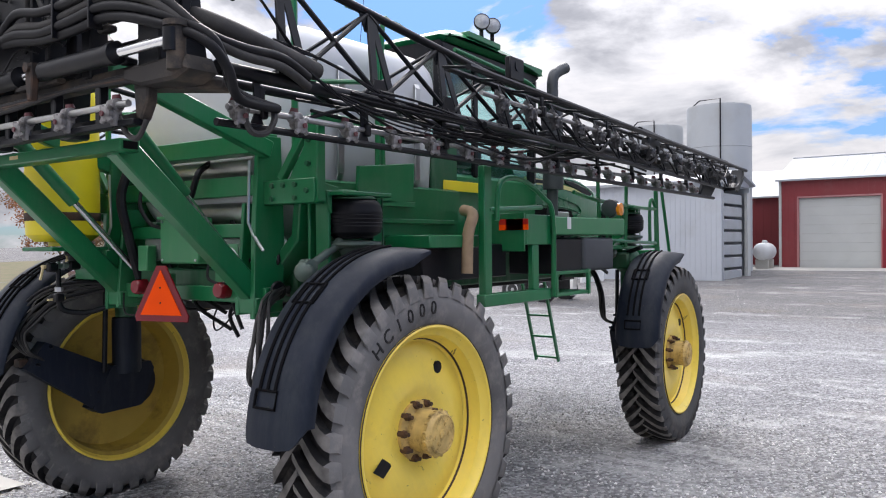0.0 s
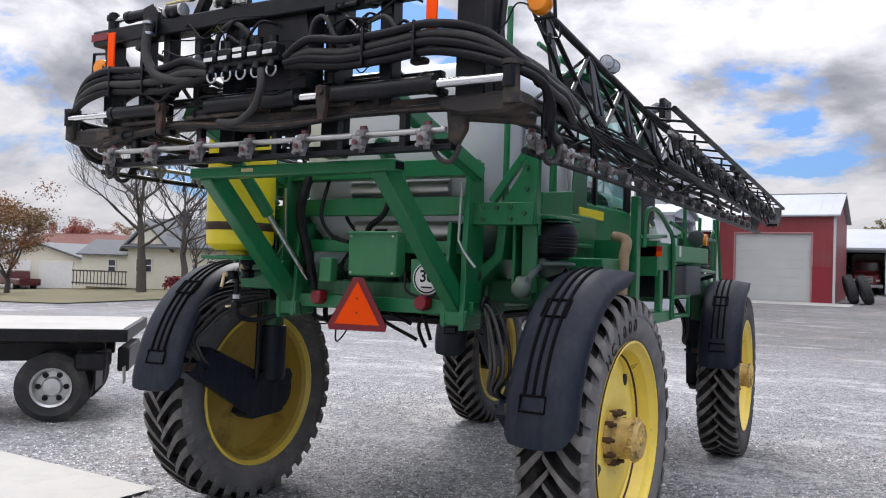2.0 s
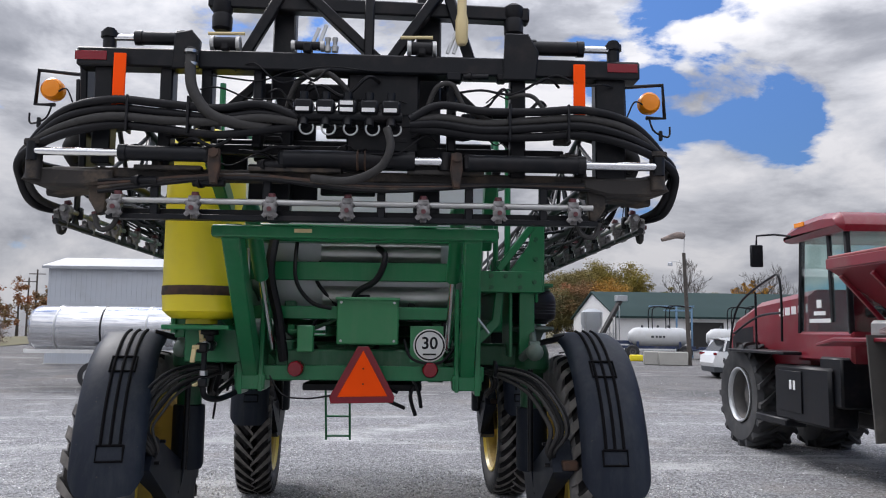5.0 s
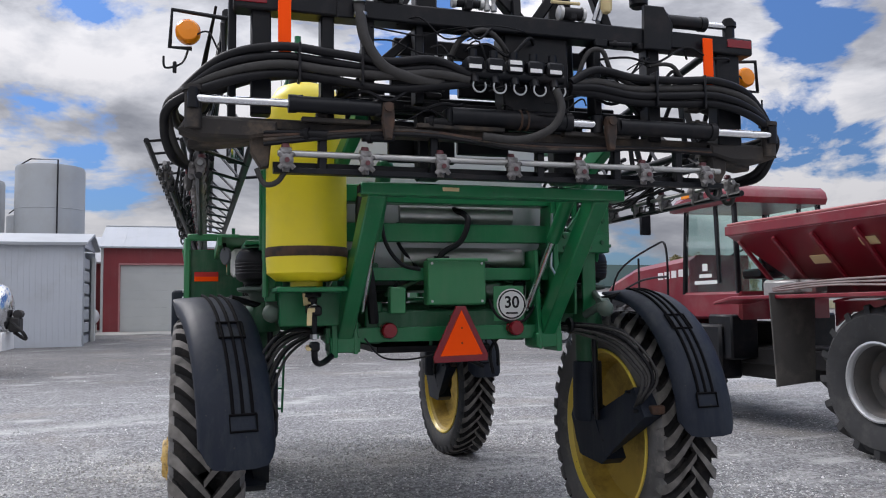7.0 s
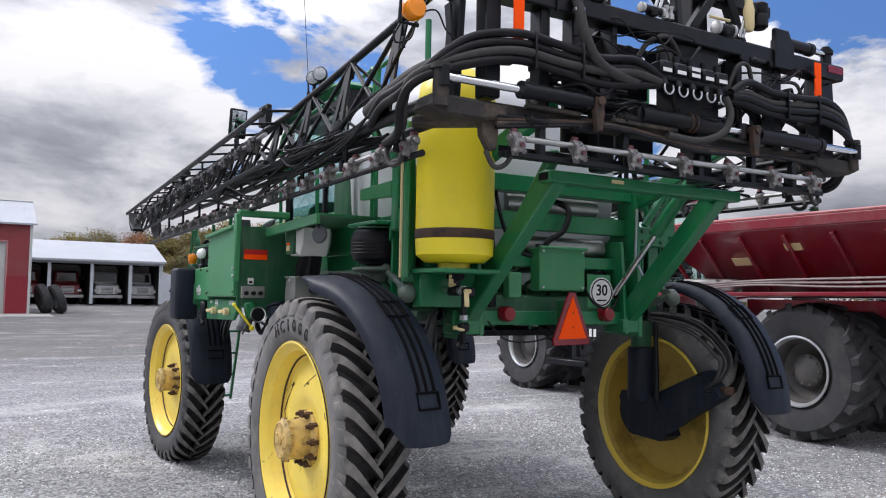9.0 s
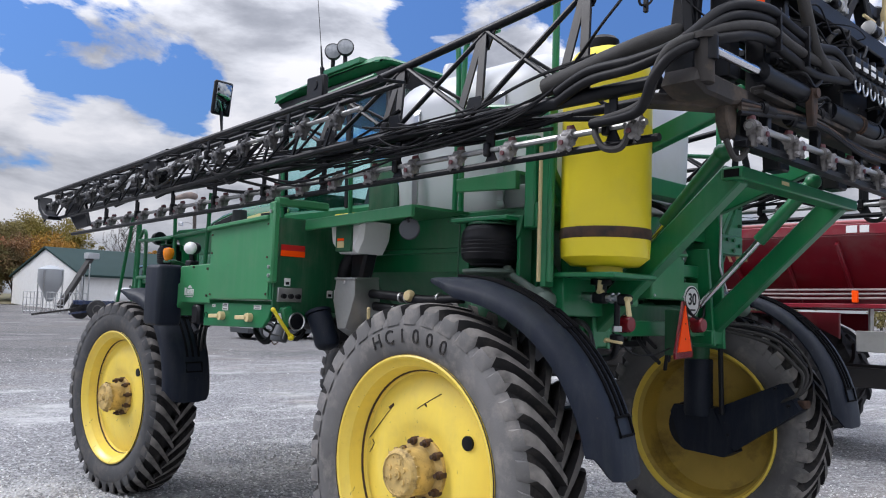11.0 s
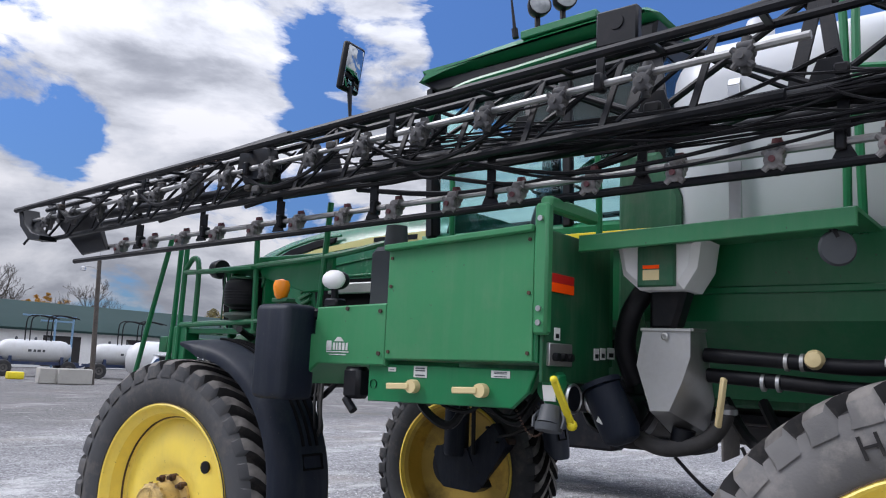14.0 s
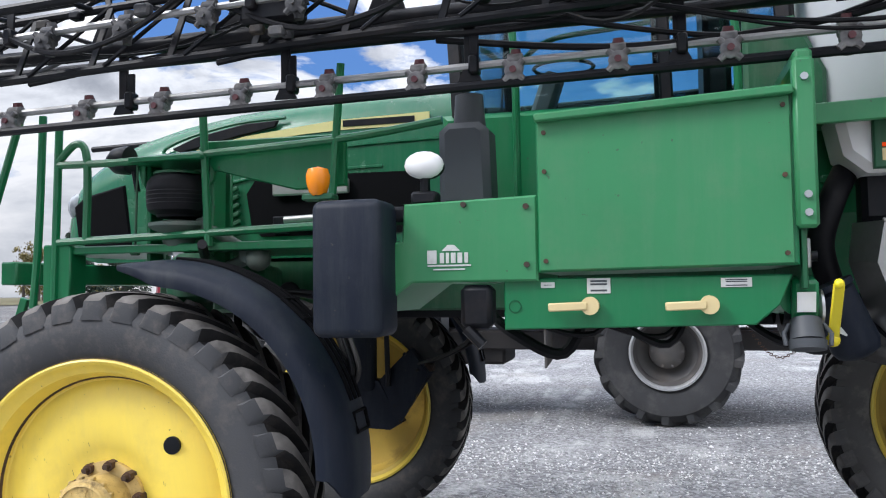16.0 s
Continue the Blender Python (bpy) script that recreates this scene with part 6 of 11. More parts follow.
def build_wing(s):
    def lx(y):
        return s * (1.665 - 0.014 * (y + 1.4))

    def droop(y):
        return 0.0085 * (y + 1.4) if s < 0 else 0.0

    def top(y):
        return 3.50 - 0.105 * (y + 1.3) if y < 1.6 else 3.195 - 0.0265 * (y - 1.6)
    g = G()
    g.tube([(lx(-1.45), -1.45, 2.855), (lx(6.1), 6.1, 2.835)], 0.036, 12)
    b = part("boom_wing", g, BLACK, sprayer, "long black lattice boom wing folded along the side")
    t = G()
    t.tube(smooth([(s * 1.52, -1.30, 3.53), (s * 1.55, 0.4, 3.31), (s * 1.55, 1.6, 3.20), (s * 1.52, 4.0, 3.13), (s * 1.47, 6.8, 3.05)], 8), 0.026, 10)
    part("top_chord", t, BLACK, b)
    i_ = G()
    i_.tube([(s * 1.36, -1.3, 2.87), (s * 1.34, 6.0, 2.84)], 0.026, 10)
    part("inner_chord", i_, BLACK, b)
    ys = [-0.98, -0.27, 0.42, 1.10, 1.75, 2.40, 3.05, 3.70, 4.35, 5.0, 5.6]
    for k, y in enumerate(ys):
        v = G()
        w = 0.055 if k < 4 else 0.03
        v.beam((lx(y), y - 0.05, 2.86), (s * 1.545, y + 0.02, top(y) - 0.01), 0.014 + 0.004 * (k < 4), w, 0.003, (0, 1, 0))
        v.prism([(y - 0.10, 2.865), (y + 0.07, 2.865), (y + 0.02, 2.98), (y - 0.06, 2.98)], lx(y) - 0.008, lx(y) + 0.008, "x", 0.002)
        part("boom_upright", v, BLACK, b)
        if k < 4:
            v = G()
            v.beam((lx(y), y + 0.11, 2.86), (s * 1.55, y + 0.03, top(y) - 0.02), 0.012, 0.055, 0.003, (0, 1, 0))
            v.prism([(y - 0.07, top(y) - 0.015), (y + 0.12, top(y) - 0.03), (y + 0.06, top(y) - 0.12), (y - 0.02, top(y) - 0.12)], s * 1.545 - 0.006, s * 1.545 + 0.006, "x", 0.002)
            part("boom_gusset", v, BLACK, b)
        if k + 1 < len(ys):
            y2 = ys[k + 1]
            d = G()
            d.tube([(lx(y), y, 2.87), (s * 1.545, y2, top(y2) - 0.01)] if k % 2 else [(s * 1.545, y, top(y) - 0.01), (lx(y2), y2, 2.87)], 0.016 if k < 4 else 0.012, 8)
            d.tube([(s * 1.35, y, 2.87), (s * 1.545, y2, top(y2) - 0.01)], 0.011, 6)
            if k < 4:
                d.tube([(s * 1.545, y, top(y) - 0.01), (lx(y2), y2, 2.87)] if k % 2 else [(lx(y), y, 2.87), (s * 1.545, y2, top(y2) - 0.01)], 0.015, 8)
            parts("boom_brace", d, BLACK, b)
            c = G()
            c.tube([(lx(y), y + 0.1, 2.85), (s * 1.35, y2 - 0.1, 2.85)], 0.012, 6)
            part("cross_brace", c, BLACK, b)
    # guard rod under the nozzles, with hangers
    r = G()
    r.tube([(s * 1.66, -1.45, 2.605), (s * 1.64, 1.5, 2.585 - droop(1.5)), (s * 1.62, 5.8, 2.545 - droop(5.8))], 0.019, 8)
    part("guard_rod", r, BLACK, b)
    for y in (-1.2, -0.42, 0.36, 1.14, 1.92, 2.7, 3.48, 4.26, 5.04):
        h = G()
        h.prism([(y - 0.022, 2.85), (y + 0.022, 2.85), (y + 0.020, 2.66 - droop(y)), (y + 0.050, 2.60 - droop(y)), (y - 0.050, 2.60 - droop(y)), (y - 0.020, 2.66 - droop(y))], lx(y) - s * 0.01 - 0.007, lx(y) - s * 0.01 + 0.007, "x", 0.002)
        part("hanger", h, BLACK, b)
    n = G()
    n.tube([(lx(-1.35) - s * .01, -1.38, 2.685), (lx(5.5) - s * .01, 5.45, 2.645 - droop(5.45))], 0.016, 8)
    part("nozzle_pipe", n, PIPE, b, "straight bare steel nozzle pipe")
    yaw = 180 if s < 0 else 0
    k, y = 0, -1.33
    while y < 5.4:
        part("spray_nozzle", NOZZLE, None, b, at=pose(lx(y) - s * .01, y, 2.685 - 0.006 * (y + 1.35) - droop(y), 0, 0, yaw))
        if k % 2 == 0:
            part("pipe_clamp", CLAMP, None, b, at=pose(lx(y) - s * .01, y + 0.16, 2.685 - 0.006 * (y + 1.35) - droop(y)))
        y += 0.385
        k += 1
    # the outer section, folded back alongside: a ladder of two rails over a lower chord
    def oz(y):
        return 3.076 - 0.0279 * (y - 0.117)

    def rail(y):
        return 2.006 - 0.029 * (y - 0.117)
    o = G()
    o.tube([(s * rail(0.1), 0.1, oz(0.1)), (s * rail(6.43), 6.43, oz(6.43))], 0.021, 8)
    sec = part("outer_section", o, BLACK, sprayer, "slim folded outer section of the boom")
    q = G()
    q.tube([(s * (rail(0.2) - 0.23), 0.2, oz(0.2) + 0.04), (s * (rail(6.3) - 0.19), 6.3, oz(6.3) + 0.02)], 0.019, 8)
    part("inner_rail", q, BLACK, sec)
    q = G()
    q.tube([(s * (rail(0.5) - 0.14), 0.5, oz(0.5) - 0.27), (s * (rail(6.1) - 0.16), 6.1, oz(6.1) - 0.24)], 0.020, 8)
    part("outer_chord", q, BLACK, sec)
    y = 0.12
    while y < 6.4:
        u = G()
        u.beam((s * rail(y), y, oz(y)), (s * (rail(y) - 0.215), y + 0.03, oz(y) + 0.035), 0.03, 0.016, 0.003)
        part("rung", u, BLACK, sec)
        y += 0.42
    p = G()
    p.tube([(s * (rail(0.4) - 0.10), 0.4, oz(0.4) - 0.09), (s * (rail(6.35) - 0.10), 6.35, oz(6.35) - 0.08)], 0.016, 8)
    part("nozzle_pipe", p, PIPE, sec, "straight bare steel nozzle pipe")
    y, k = 0.62, 0
    while y < 6.3:
        part("spray_nozzle", NOZZLE_B, None, sec, at=pose(s * (rail(y) - 0.10), y, oz(y) - 0.09, 0, 0, yaw))
        u = G()
        u.beam((s * (rail(y) - 0.20), y + 0.15, oz(y) + 0.03), (s * (rail(y) - 0.15), y + 0.22, oz(y) - 0.26), 0.012, 0.03, 0.003, (0, 1, 0))
        part("boom_upright", u, BLACK, sec)
        u = G()
        u.tube([(s * (rail(y) - 0.20), y + 0.15, oz(y) + 0.03), (s * (rail(y) - 0.15), y + 0.53, oz(y) - 0.26)], 0.010, 6)
        part("boom_brace", u, BLACK, sec)
        if k % 3 == 1:
            part("pipe_clamp", CLAMP, None, sec, at=pose(s * (rail(y) - 0.10), y + 0.2, oz(y) - 0.09))
        y += 0.385
        k += 1
    # the tip is a curved plate between the rails
    tp = G()
    tp.prism([(6.02, oz(6.1) - 0.27), (6.20, oz(6.2) - 0.255), (6.37, oz(6.43) - 0.13), (6.43, oz(6.43) + 0.012), (6.36, oz(6.43) + 0.010), (6.29, oz(6.43) - 0.12), (6.16, oz(6.2) - 0.20), (6.02, oz(6.1) - 0.235)], s * (rail(6.3) - 0.16), s * (rail(6.3) - 0.02), "x", 0.004)
    part("tip_plate", tp, BLACK, sec)
    # fold hinge in the middle and breakaway foot at the end
    h = G()
    h.prism([(3.30, 2.88), (3.62, 2.89), (3.60, 3.01), (3.45, 3.03), (3.34, 3.0)], s * 1.74, s * 1.82, "x", 0.01)
    h.box((s * 1.76, 3.45, 2.88), (0.10, 0.26, 0.14), 0.02)
    h.tube([(s * 1.78, 3.2, 3.06), (s * 1.78, 3.8, 3.02)], 0.03, 10)
    part("fold_hinge", h, BLACK, sec)
    h2 = G()
    h2.box((s * 1.63, 1.25, 3.30), (0.05, 0.20, 0.17), 0.01)
    h2.tube([(s * 1.66, 1.25, 3.32), (s * 1.58, 1.25, 3.32)], 0.035, 12)
    part("hinge_plate", h2, BLACK, sec)
    f = G()
    f.prism([(5.40, 2.56), (5.75, 2.54), (6.15, 2.80), (6.20, 2.90), (5.60, 2.86), (5.45, 2.62)], s * 1.56, s * 1.60, "x", 0.006)
    f.tube([(s * 1.58, 5.75, 2.55), (s * 1.56, 6.3, 2.88), (s * 1.55, 6.45, 3.0)], 0.02, 8)
    part("breakaway_foot", f, BLACK, b)
    ch = G()
    for i in range(14):
        y = 3.62 + 0.05 * i
        ch.lathe([(0.010, -0.006), (0.016, -0.006), (0.016, 0.006), (0.010, 0.006), (0.010, -0.006)], (s * 1.78, y, 3.05 - 0.004 * i - 0.02 * math.sin(i / 13 * math.pi)), "x" if i % 2 else "z", 10)
    part("chain", ch, RUST, sec)
    # hoses and wires strung along the wing
    rnd = random.Random(21 + s)
    for i in range(5):
        hs = G()
        y0, y1 = -1.1 + rnd.uniform(0, .4), rnd.uniform(2.0, 6.0)
        m = 5
        pts = []
        for j in range(m + 1):
            f_ = j / m
            pts.append((s * (1.58 + 0.05 * rnd.random()), y0 + (y1 - y0) * f_, 2.76 + rnd.uniform(-.07, .09) - 0.05 * math.sin(f_ * 9 + i)))
        hs.tube(smooth(pts, 7), rnd.choice((0.008, 0.011, 0.014)), 6)
        part("wing_hose", hs, HOSE, b)
    for i in range(2):
        hs = G()
        hs.tube(smooth([(s * 1.66, -1.15 + .05 * i, 3.02 + .03 * i), (s * 1.70, -0.7, 2.98), (s * 1.69, 0.2, 2.72 + .05 * i), (s * 1.68, 1.3, 2.62 + .03 * i), (s * 1.66, 2.1, 2.80), (s * 1.64, 2.6, 2.9)], 8), 0.007 + 0.002 * (i % 3), 6)
        part("wing_hose", hs, HOSE, b)
    for i in range(4):
        hs = G()
        y0 = 1.6 + 1.1 * i
        hs.tube(smooth([(s * 1.80, y0, 2.98), (s * 1.86, y0 + 0.25, 2.80), (s * 1.84, y0 + 0.6, 2.76), (s * 1.78, y0 + 0.95, 2.90)], 7), 0.012, 6)
        part("wing_hose", hs, HOSE, sec)
    # thin cables fanning from the wing up to the mast
    for i in range(3):
        el = G()
        el.tube(smooth([(s * 1.64, 1.0 + 0.2 * i, 2.72 + 0.01 * i), (s * 1.70, 0.3 + 0.06 * i, 2.70 + 0.02 * i), (s * 1.71, -0.35, 2.74 + 0.022 * i), (s * 1.70, -0.82 - 0.02 * i, 2.88 + 0.012 * i), (s * (1.66 - 0.01 * i), -1.14, 3.20 + 0.01 * i), (s * 1.58, -1.42, 3.52)], 7), 0.0055 + 0.0012 * (i % 3), 6)
        part("wing_cable", el, HOSE, b)
    for i in range(7):
        el = G()
        y0, y1, dip = 3.3 - 0.25 * i, -0.7 + 0.12 * i, rnd.uniform(0.03, 0.13)
        z0, z1 = 2.93 - 0.02 * (i % 3), 2.84 + 0.02 * (i % 4)
        el.tube(smooth([(s * 1.74, y0, z0), (s * 1.77, y0 * 0.72 + y1 * 0.28, z0 - 0.6 * dip - 0.03), (s * 1.765, y0 * 0.42 + y1 * 0.58, z0 - dip - 0.05), (s * 1.74, y0 * 0.15 + y1 * 0.85, z1 - 0.03), (s * 1.70, y1, z1)], 7), rnd.choice((0.0045, 0.006, 0.0075)), 6)
        part("wing_cable", el, HOSE, b)
    lp_ = G()
    lp_.tube(smooth([(s * 1.68, -1.12, 2.70), (s * 1.72, -1.15, 2.64), (s * 1.72, -1.20, 2.575), (s * 1.71, -1.28, 2.57), (s * 1.70, -1.32, 2.64), (s * 1.69, -1.34, 2.69)], 6), 0.016, 8)
    part("loop_hose", lp_, SLEEVE, b)
    lm = G()
    lm.tube(smooth([(s * 1.10, -1.42, 3.21), (s * 1.40, -1.46, 3.15), (s * 1.62, -1.38, 3.06), (s * 1.68, -1.12, 2.99), (s * 1.66, -0.80, 2.94)], 8), 0.048, 12)
    loom = part("wrapped_loom", lm, SLEEVE, b, "fat black wrapped hose loom")
    for x_, y_, z_ in ((1.655, -1.24, 3.02), (1.672, -1.02, 2.972)):
        q = G()
        q.lathe([(0.048, -0.010), (0.053, -0.008), (0.053, 0.008), (0.048, 0.010)], (s * x_, y_, z_), "y", 14, True)
        part("loom_tie", q, BLACK, loom)
    gp = G()
    gp.prism([(-1.58, 3.52), (-1.46, 3.52), (-1.38, 2.90), (-1.32, 2.80), (-1.52, 2.80)], s * 1.48, s * 1.52, "x", 0.006)
    part("root_plate", gp, BLACK, b)
    return b


def wing_wires(s):
    """Thin sagging wires and tubes along the wing."""
    rnd = random.Random(300 + s)
    for i in range(15):
        y0 = rnd.uniform(-1.0, 4.2)
        y1 = y0 + rnd.uniform(0.5, 1.6)
        z0, z1 = rnd.uniform(2.78, 3.02), rnd.uniform(2.74, 2.98)
        x0 = rnd.uniform(1.58, 1.80)
        h = G()
        h.tube(sag((s * x0, y0, z0), (s * (x0 + rnd.uniform(-.06, .06)), y1, z1), rnd.uniform(0.02, 0.16), 8, (s * rnd.uniform(-.02, .05), 0, 0)), rnd.choice((0.0035, 0.0045, 0.006, 0.009)), 5)
        part("wing_wire", h, HOSE, wing_of[s])
    for i in range(16):
        y = rnd.uniform(0.3, 5.8)
        q = G()
        q.box((s * rnd.uniform(1.66, 1.86), y, rnd.uniform(2.76, 2.96)), (rnd.uniform(.03, .055), rnd.uniform(.04, .08), rnd.uniform(.03, .055)), 0.010)
        part("line_coupling", q, rnd.choice((BLACK, HOSE, NOZ_DARK, DUSTY)), wing_of[s])


wing_of = {}
for sd in (-1, 1):
    wing_of[sd] = build_wing(sd)
    wing_wires(sd)


# ---- cab, hood and side boxes ----
def build_cab():
    lo = G()
    lo.prism([(1.42, 2.05), (2.95, 2.05), (3.02, 2.62), (1.40, 2.62)], -0.82, 0.82, "x", 0.03)
    cab = part("cab", lo, GREEN, sprayer, "green operator cab with tinted glass")
    p = G()
    corners = [(-0.80, 1.42), (0.80, 1.42), (0.80, 2.92), (-0.80, 2.92)]
    for x, y in corners:
        p.beam((x, y, 2.60), (x * 0.98, y + (0.04 if y < 2 else 0.06), 3.60), 0.075, 0.075, 0.01)
    for s in (-1, 1):
        p.beam((s * 0.80, 1.95, 2.6), (s * 0.79, 1.98, 3.60), 0.045, 0.06, 0.01, (0, 1, 0))
    parts("cab_pillar", p, BLACK, cab)
    for x in (-0.80, 0.80):
        q = G()
        q.prism([(1.48, 2.60), (2.90, 2.60), (2.96, 3.60), (1.50, 3.60)], x - 0.004, x + 0.004, "x")
        ob = part("side_window", q, GLASS, cab, "tinted side window")
        ob.visible_shadow = False
    for y in (1.44, 2.96):
        q = G()
        q.prism([(-0.76, 2.62), (0.76, 2.62), (0.75, 3.60), (-0.75, 3.60)], y - 0.004, y + 0.004, "y")
        ob = part("end_window", q, GLASS, cab, "tinted cab window")
        ob.visible_shadow = False
    # a thin roof that tapers to its front edge, over a black liner
    r = G()
    r.prism([(1.46, 3.68), (3.00, 3.635), (3.07, 3.645), (3.02, 3.675), (2.80, 3.715), (2.50, 3.750), (2.15, 3.775), (1.80, 3.790), (1.60, 3.790), (1.47, 3.765), (1.40, 3.72)], -0.89, 0.89, "x", 0.055)
    roof = part("roof", r, GREEN, cab, "thin rounded green cab roof", angle=50)
    v = G()
    v.prism([(1.43, 3.54), (2.90, 3.54), (3.03, 3.63), (1.41, 3.68)], -0.85, 0.85, "x", 0.02)
    part("roof_liner", v, BLACK, cab)
    for s in (-1, 1):
        bm_ = G()
        bm_.beam((s * 0.84, 1.75, 3.785), (s * 0.84, 2.25, 3.765), 0.10, 0.05)
        part("lamp_rail", bm_, GREEN, roof)
        for dy in (0.0, 0.17):
            l = G()
            l.lathe([(0.03, 0.075), (0.05, 0.06), (0.066, 0.02), (0.071, -0.01), (0.071, -0.022), (0.064, -0.026)], (0, 0, 0), "y", 24)
            lamp = part("work_lamp", l, BLACK, roof, "round work lamp with a clear lens", pose(s * 0.88, 1.96 + dy, 3.925, -6, 0, s * 40))
            q = G()
            q.lathe([(0.065, -0.022), (0.045, -0.030), (0.0, -0.033)], (0, 0, 0), "y", 24)
            part("lamp_lens", q, LENS, lamp)
            q = G()
            q.tube([(0, 0.03, -0.14), (0, 0.03, -0.06)], 0.018, 8)
            part("lamp_foot", q, BLACK, lamp)
    a = G()
    a.tube([(-0.86, 2.3, 3.77), (-0.86, 2.31, 3.83)], 0.02, 8)
    a.tube([(-0.86, 2.31, 3.83), (-0.86, 2.34, 4.03)], [0.011, 0.006], 6)
    a.tube([(-0.86, 2.34, 4.03), (-0.88, 2.5, 5.1)], 0.003, 5)
    part("aerial", a, BLACK, roof)
    # rear quarter panel with stripes
    for s in (-1, 1):
        e = G()
        e.prism([(1.30, 1.95), (1.62, 1.90), (1.62, 2.95), (1.40, 2.95), (1.28, 2.7)], s * 0.80, s * 0.86, "x", 0.02)
        part("cab_side_panel", e, GREEN_DK, cab)
        y_ = G()
        y_.box((s * 0.862, 1.72, 2.505), (0.012, 0.62, 0.085), 0.003)
        part("yellow_stripe", y_, YPOLY, cab)
        k = G()
        k.tube(smooth([(s * 0.90, 2.92, 3.26), (s * 0.93, 2.86, 3.38), (s * 0.94, 2.66, 3.50), (s * 0.94, 2.2, 3.54), (s * 0.92, 1.5, 3.60)], 6), 0.020, 8)
        part("roof_rail", k, GREEN, cab)
    # seat, console and steering wheel
    i_ = G()
    i_.box((0, 1.95, 2.66), (0.52, 0.5, 0.14), 0.04)
    i_.box((0, 1.68, 3.02), (0.50, 0.14, 0.70), 0.05)
    i_.box((0, 1.66, 3.44), (0.28, 0.10, 0.14), 0.04)
    part("seat", i_, BLACK, cab)
    c = G()
    c.beam((0, 2.72, 2.5), (0, 2.55, 3.0), 0.14, 0.12, 0.03)
    c.box((0.55, 2.0, 2.80), (0.22, 0.6, 0.16), 0.03)
    c.lathe([(0.17, -0.012), (0.182, 0), (0.17, 0.012), (0.158, 0), (0.17, -0.012)], (0, 2.50, 3.03), "z", 24)
    part("console", c, GREY, cab)
    h = G()
    h.tube([(-0.70, 2.96, 3.35), (-0.98, 3.05, 3.32), (-1.26, 3.26, 3.32), (-1.27, 3.27, 3.52)], 0.018, 8)
    part("mirror_arm", h, BLACK, cab)
    m = shift(rounded((0.19, 0.045, 0.31), 0.02, 3), (0, 0, 0))
    mb = part("mirror", m, BLACK, cab, "tall black mirror head", pose(-1.27, 3.27, 3.64, 8, 0, 6))
    gl = shift(rounded((0.150, 0.006, 0.265), 0.0028, 2), (0, -0.0225, 0))
    part("mirror_glass", gl, MIRROR, mb)
    # hand-rails and steps on the left of the cab
    for y in (1.66, 2.62):
        k = G()
        k.tube(smooth([(-0.98, y, 2.1), (-1.0, y, 2.75), (-0.99, y + 0.02, 3.05), (-0.9, y + 0.02, 3.12)], 6), 0.018, 8)
        part("grab_rail", k, GREEN, cab)
    # exhaust stack on the right
    x = G()
    x.tube(smooth([(0.93, 3.10, 2.3), (0.93, 3.12, 3.35), (0.93, 3.13, 3.62), (0.95, 3.20, 3.70), (0.98, 3.30, 3.75)], 6), 0.055, 16)
    x.tube([(0.93, 3.12, 2.55), (0.93, 3.12, 3.42)], 0.10, 20)
    part("exhaust_pipe", x, GREY, sprayer, "dark grey exhaust stack beside the cab")


build_cab()


PALE = mat("pale yellow decal", (0.68, 0.63, 0.27), 0.4, vary=0.08, scale=5)


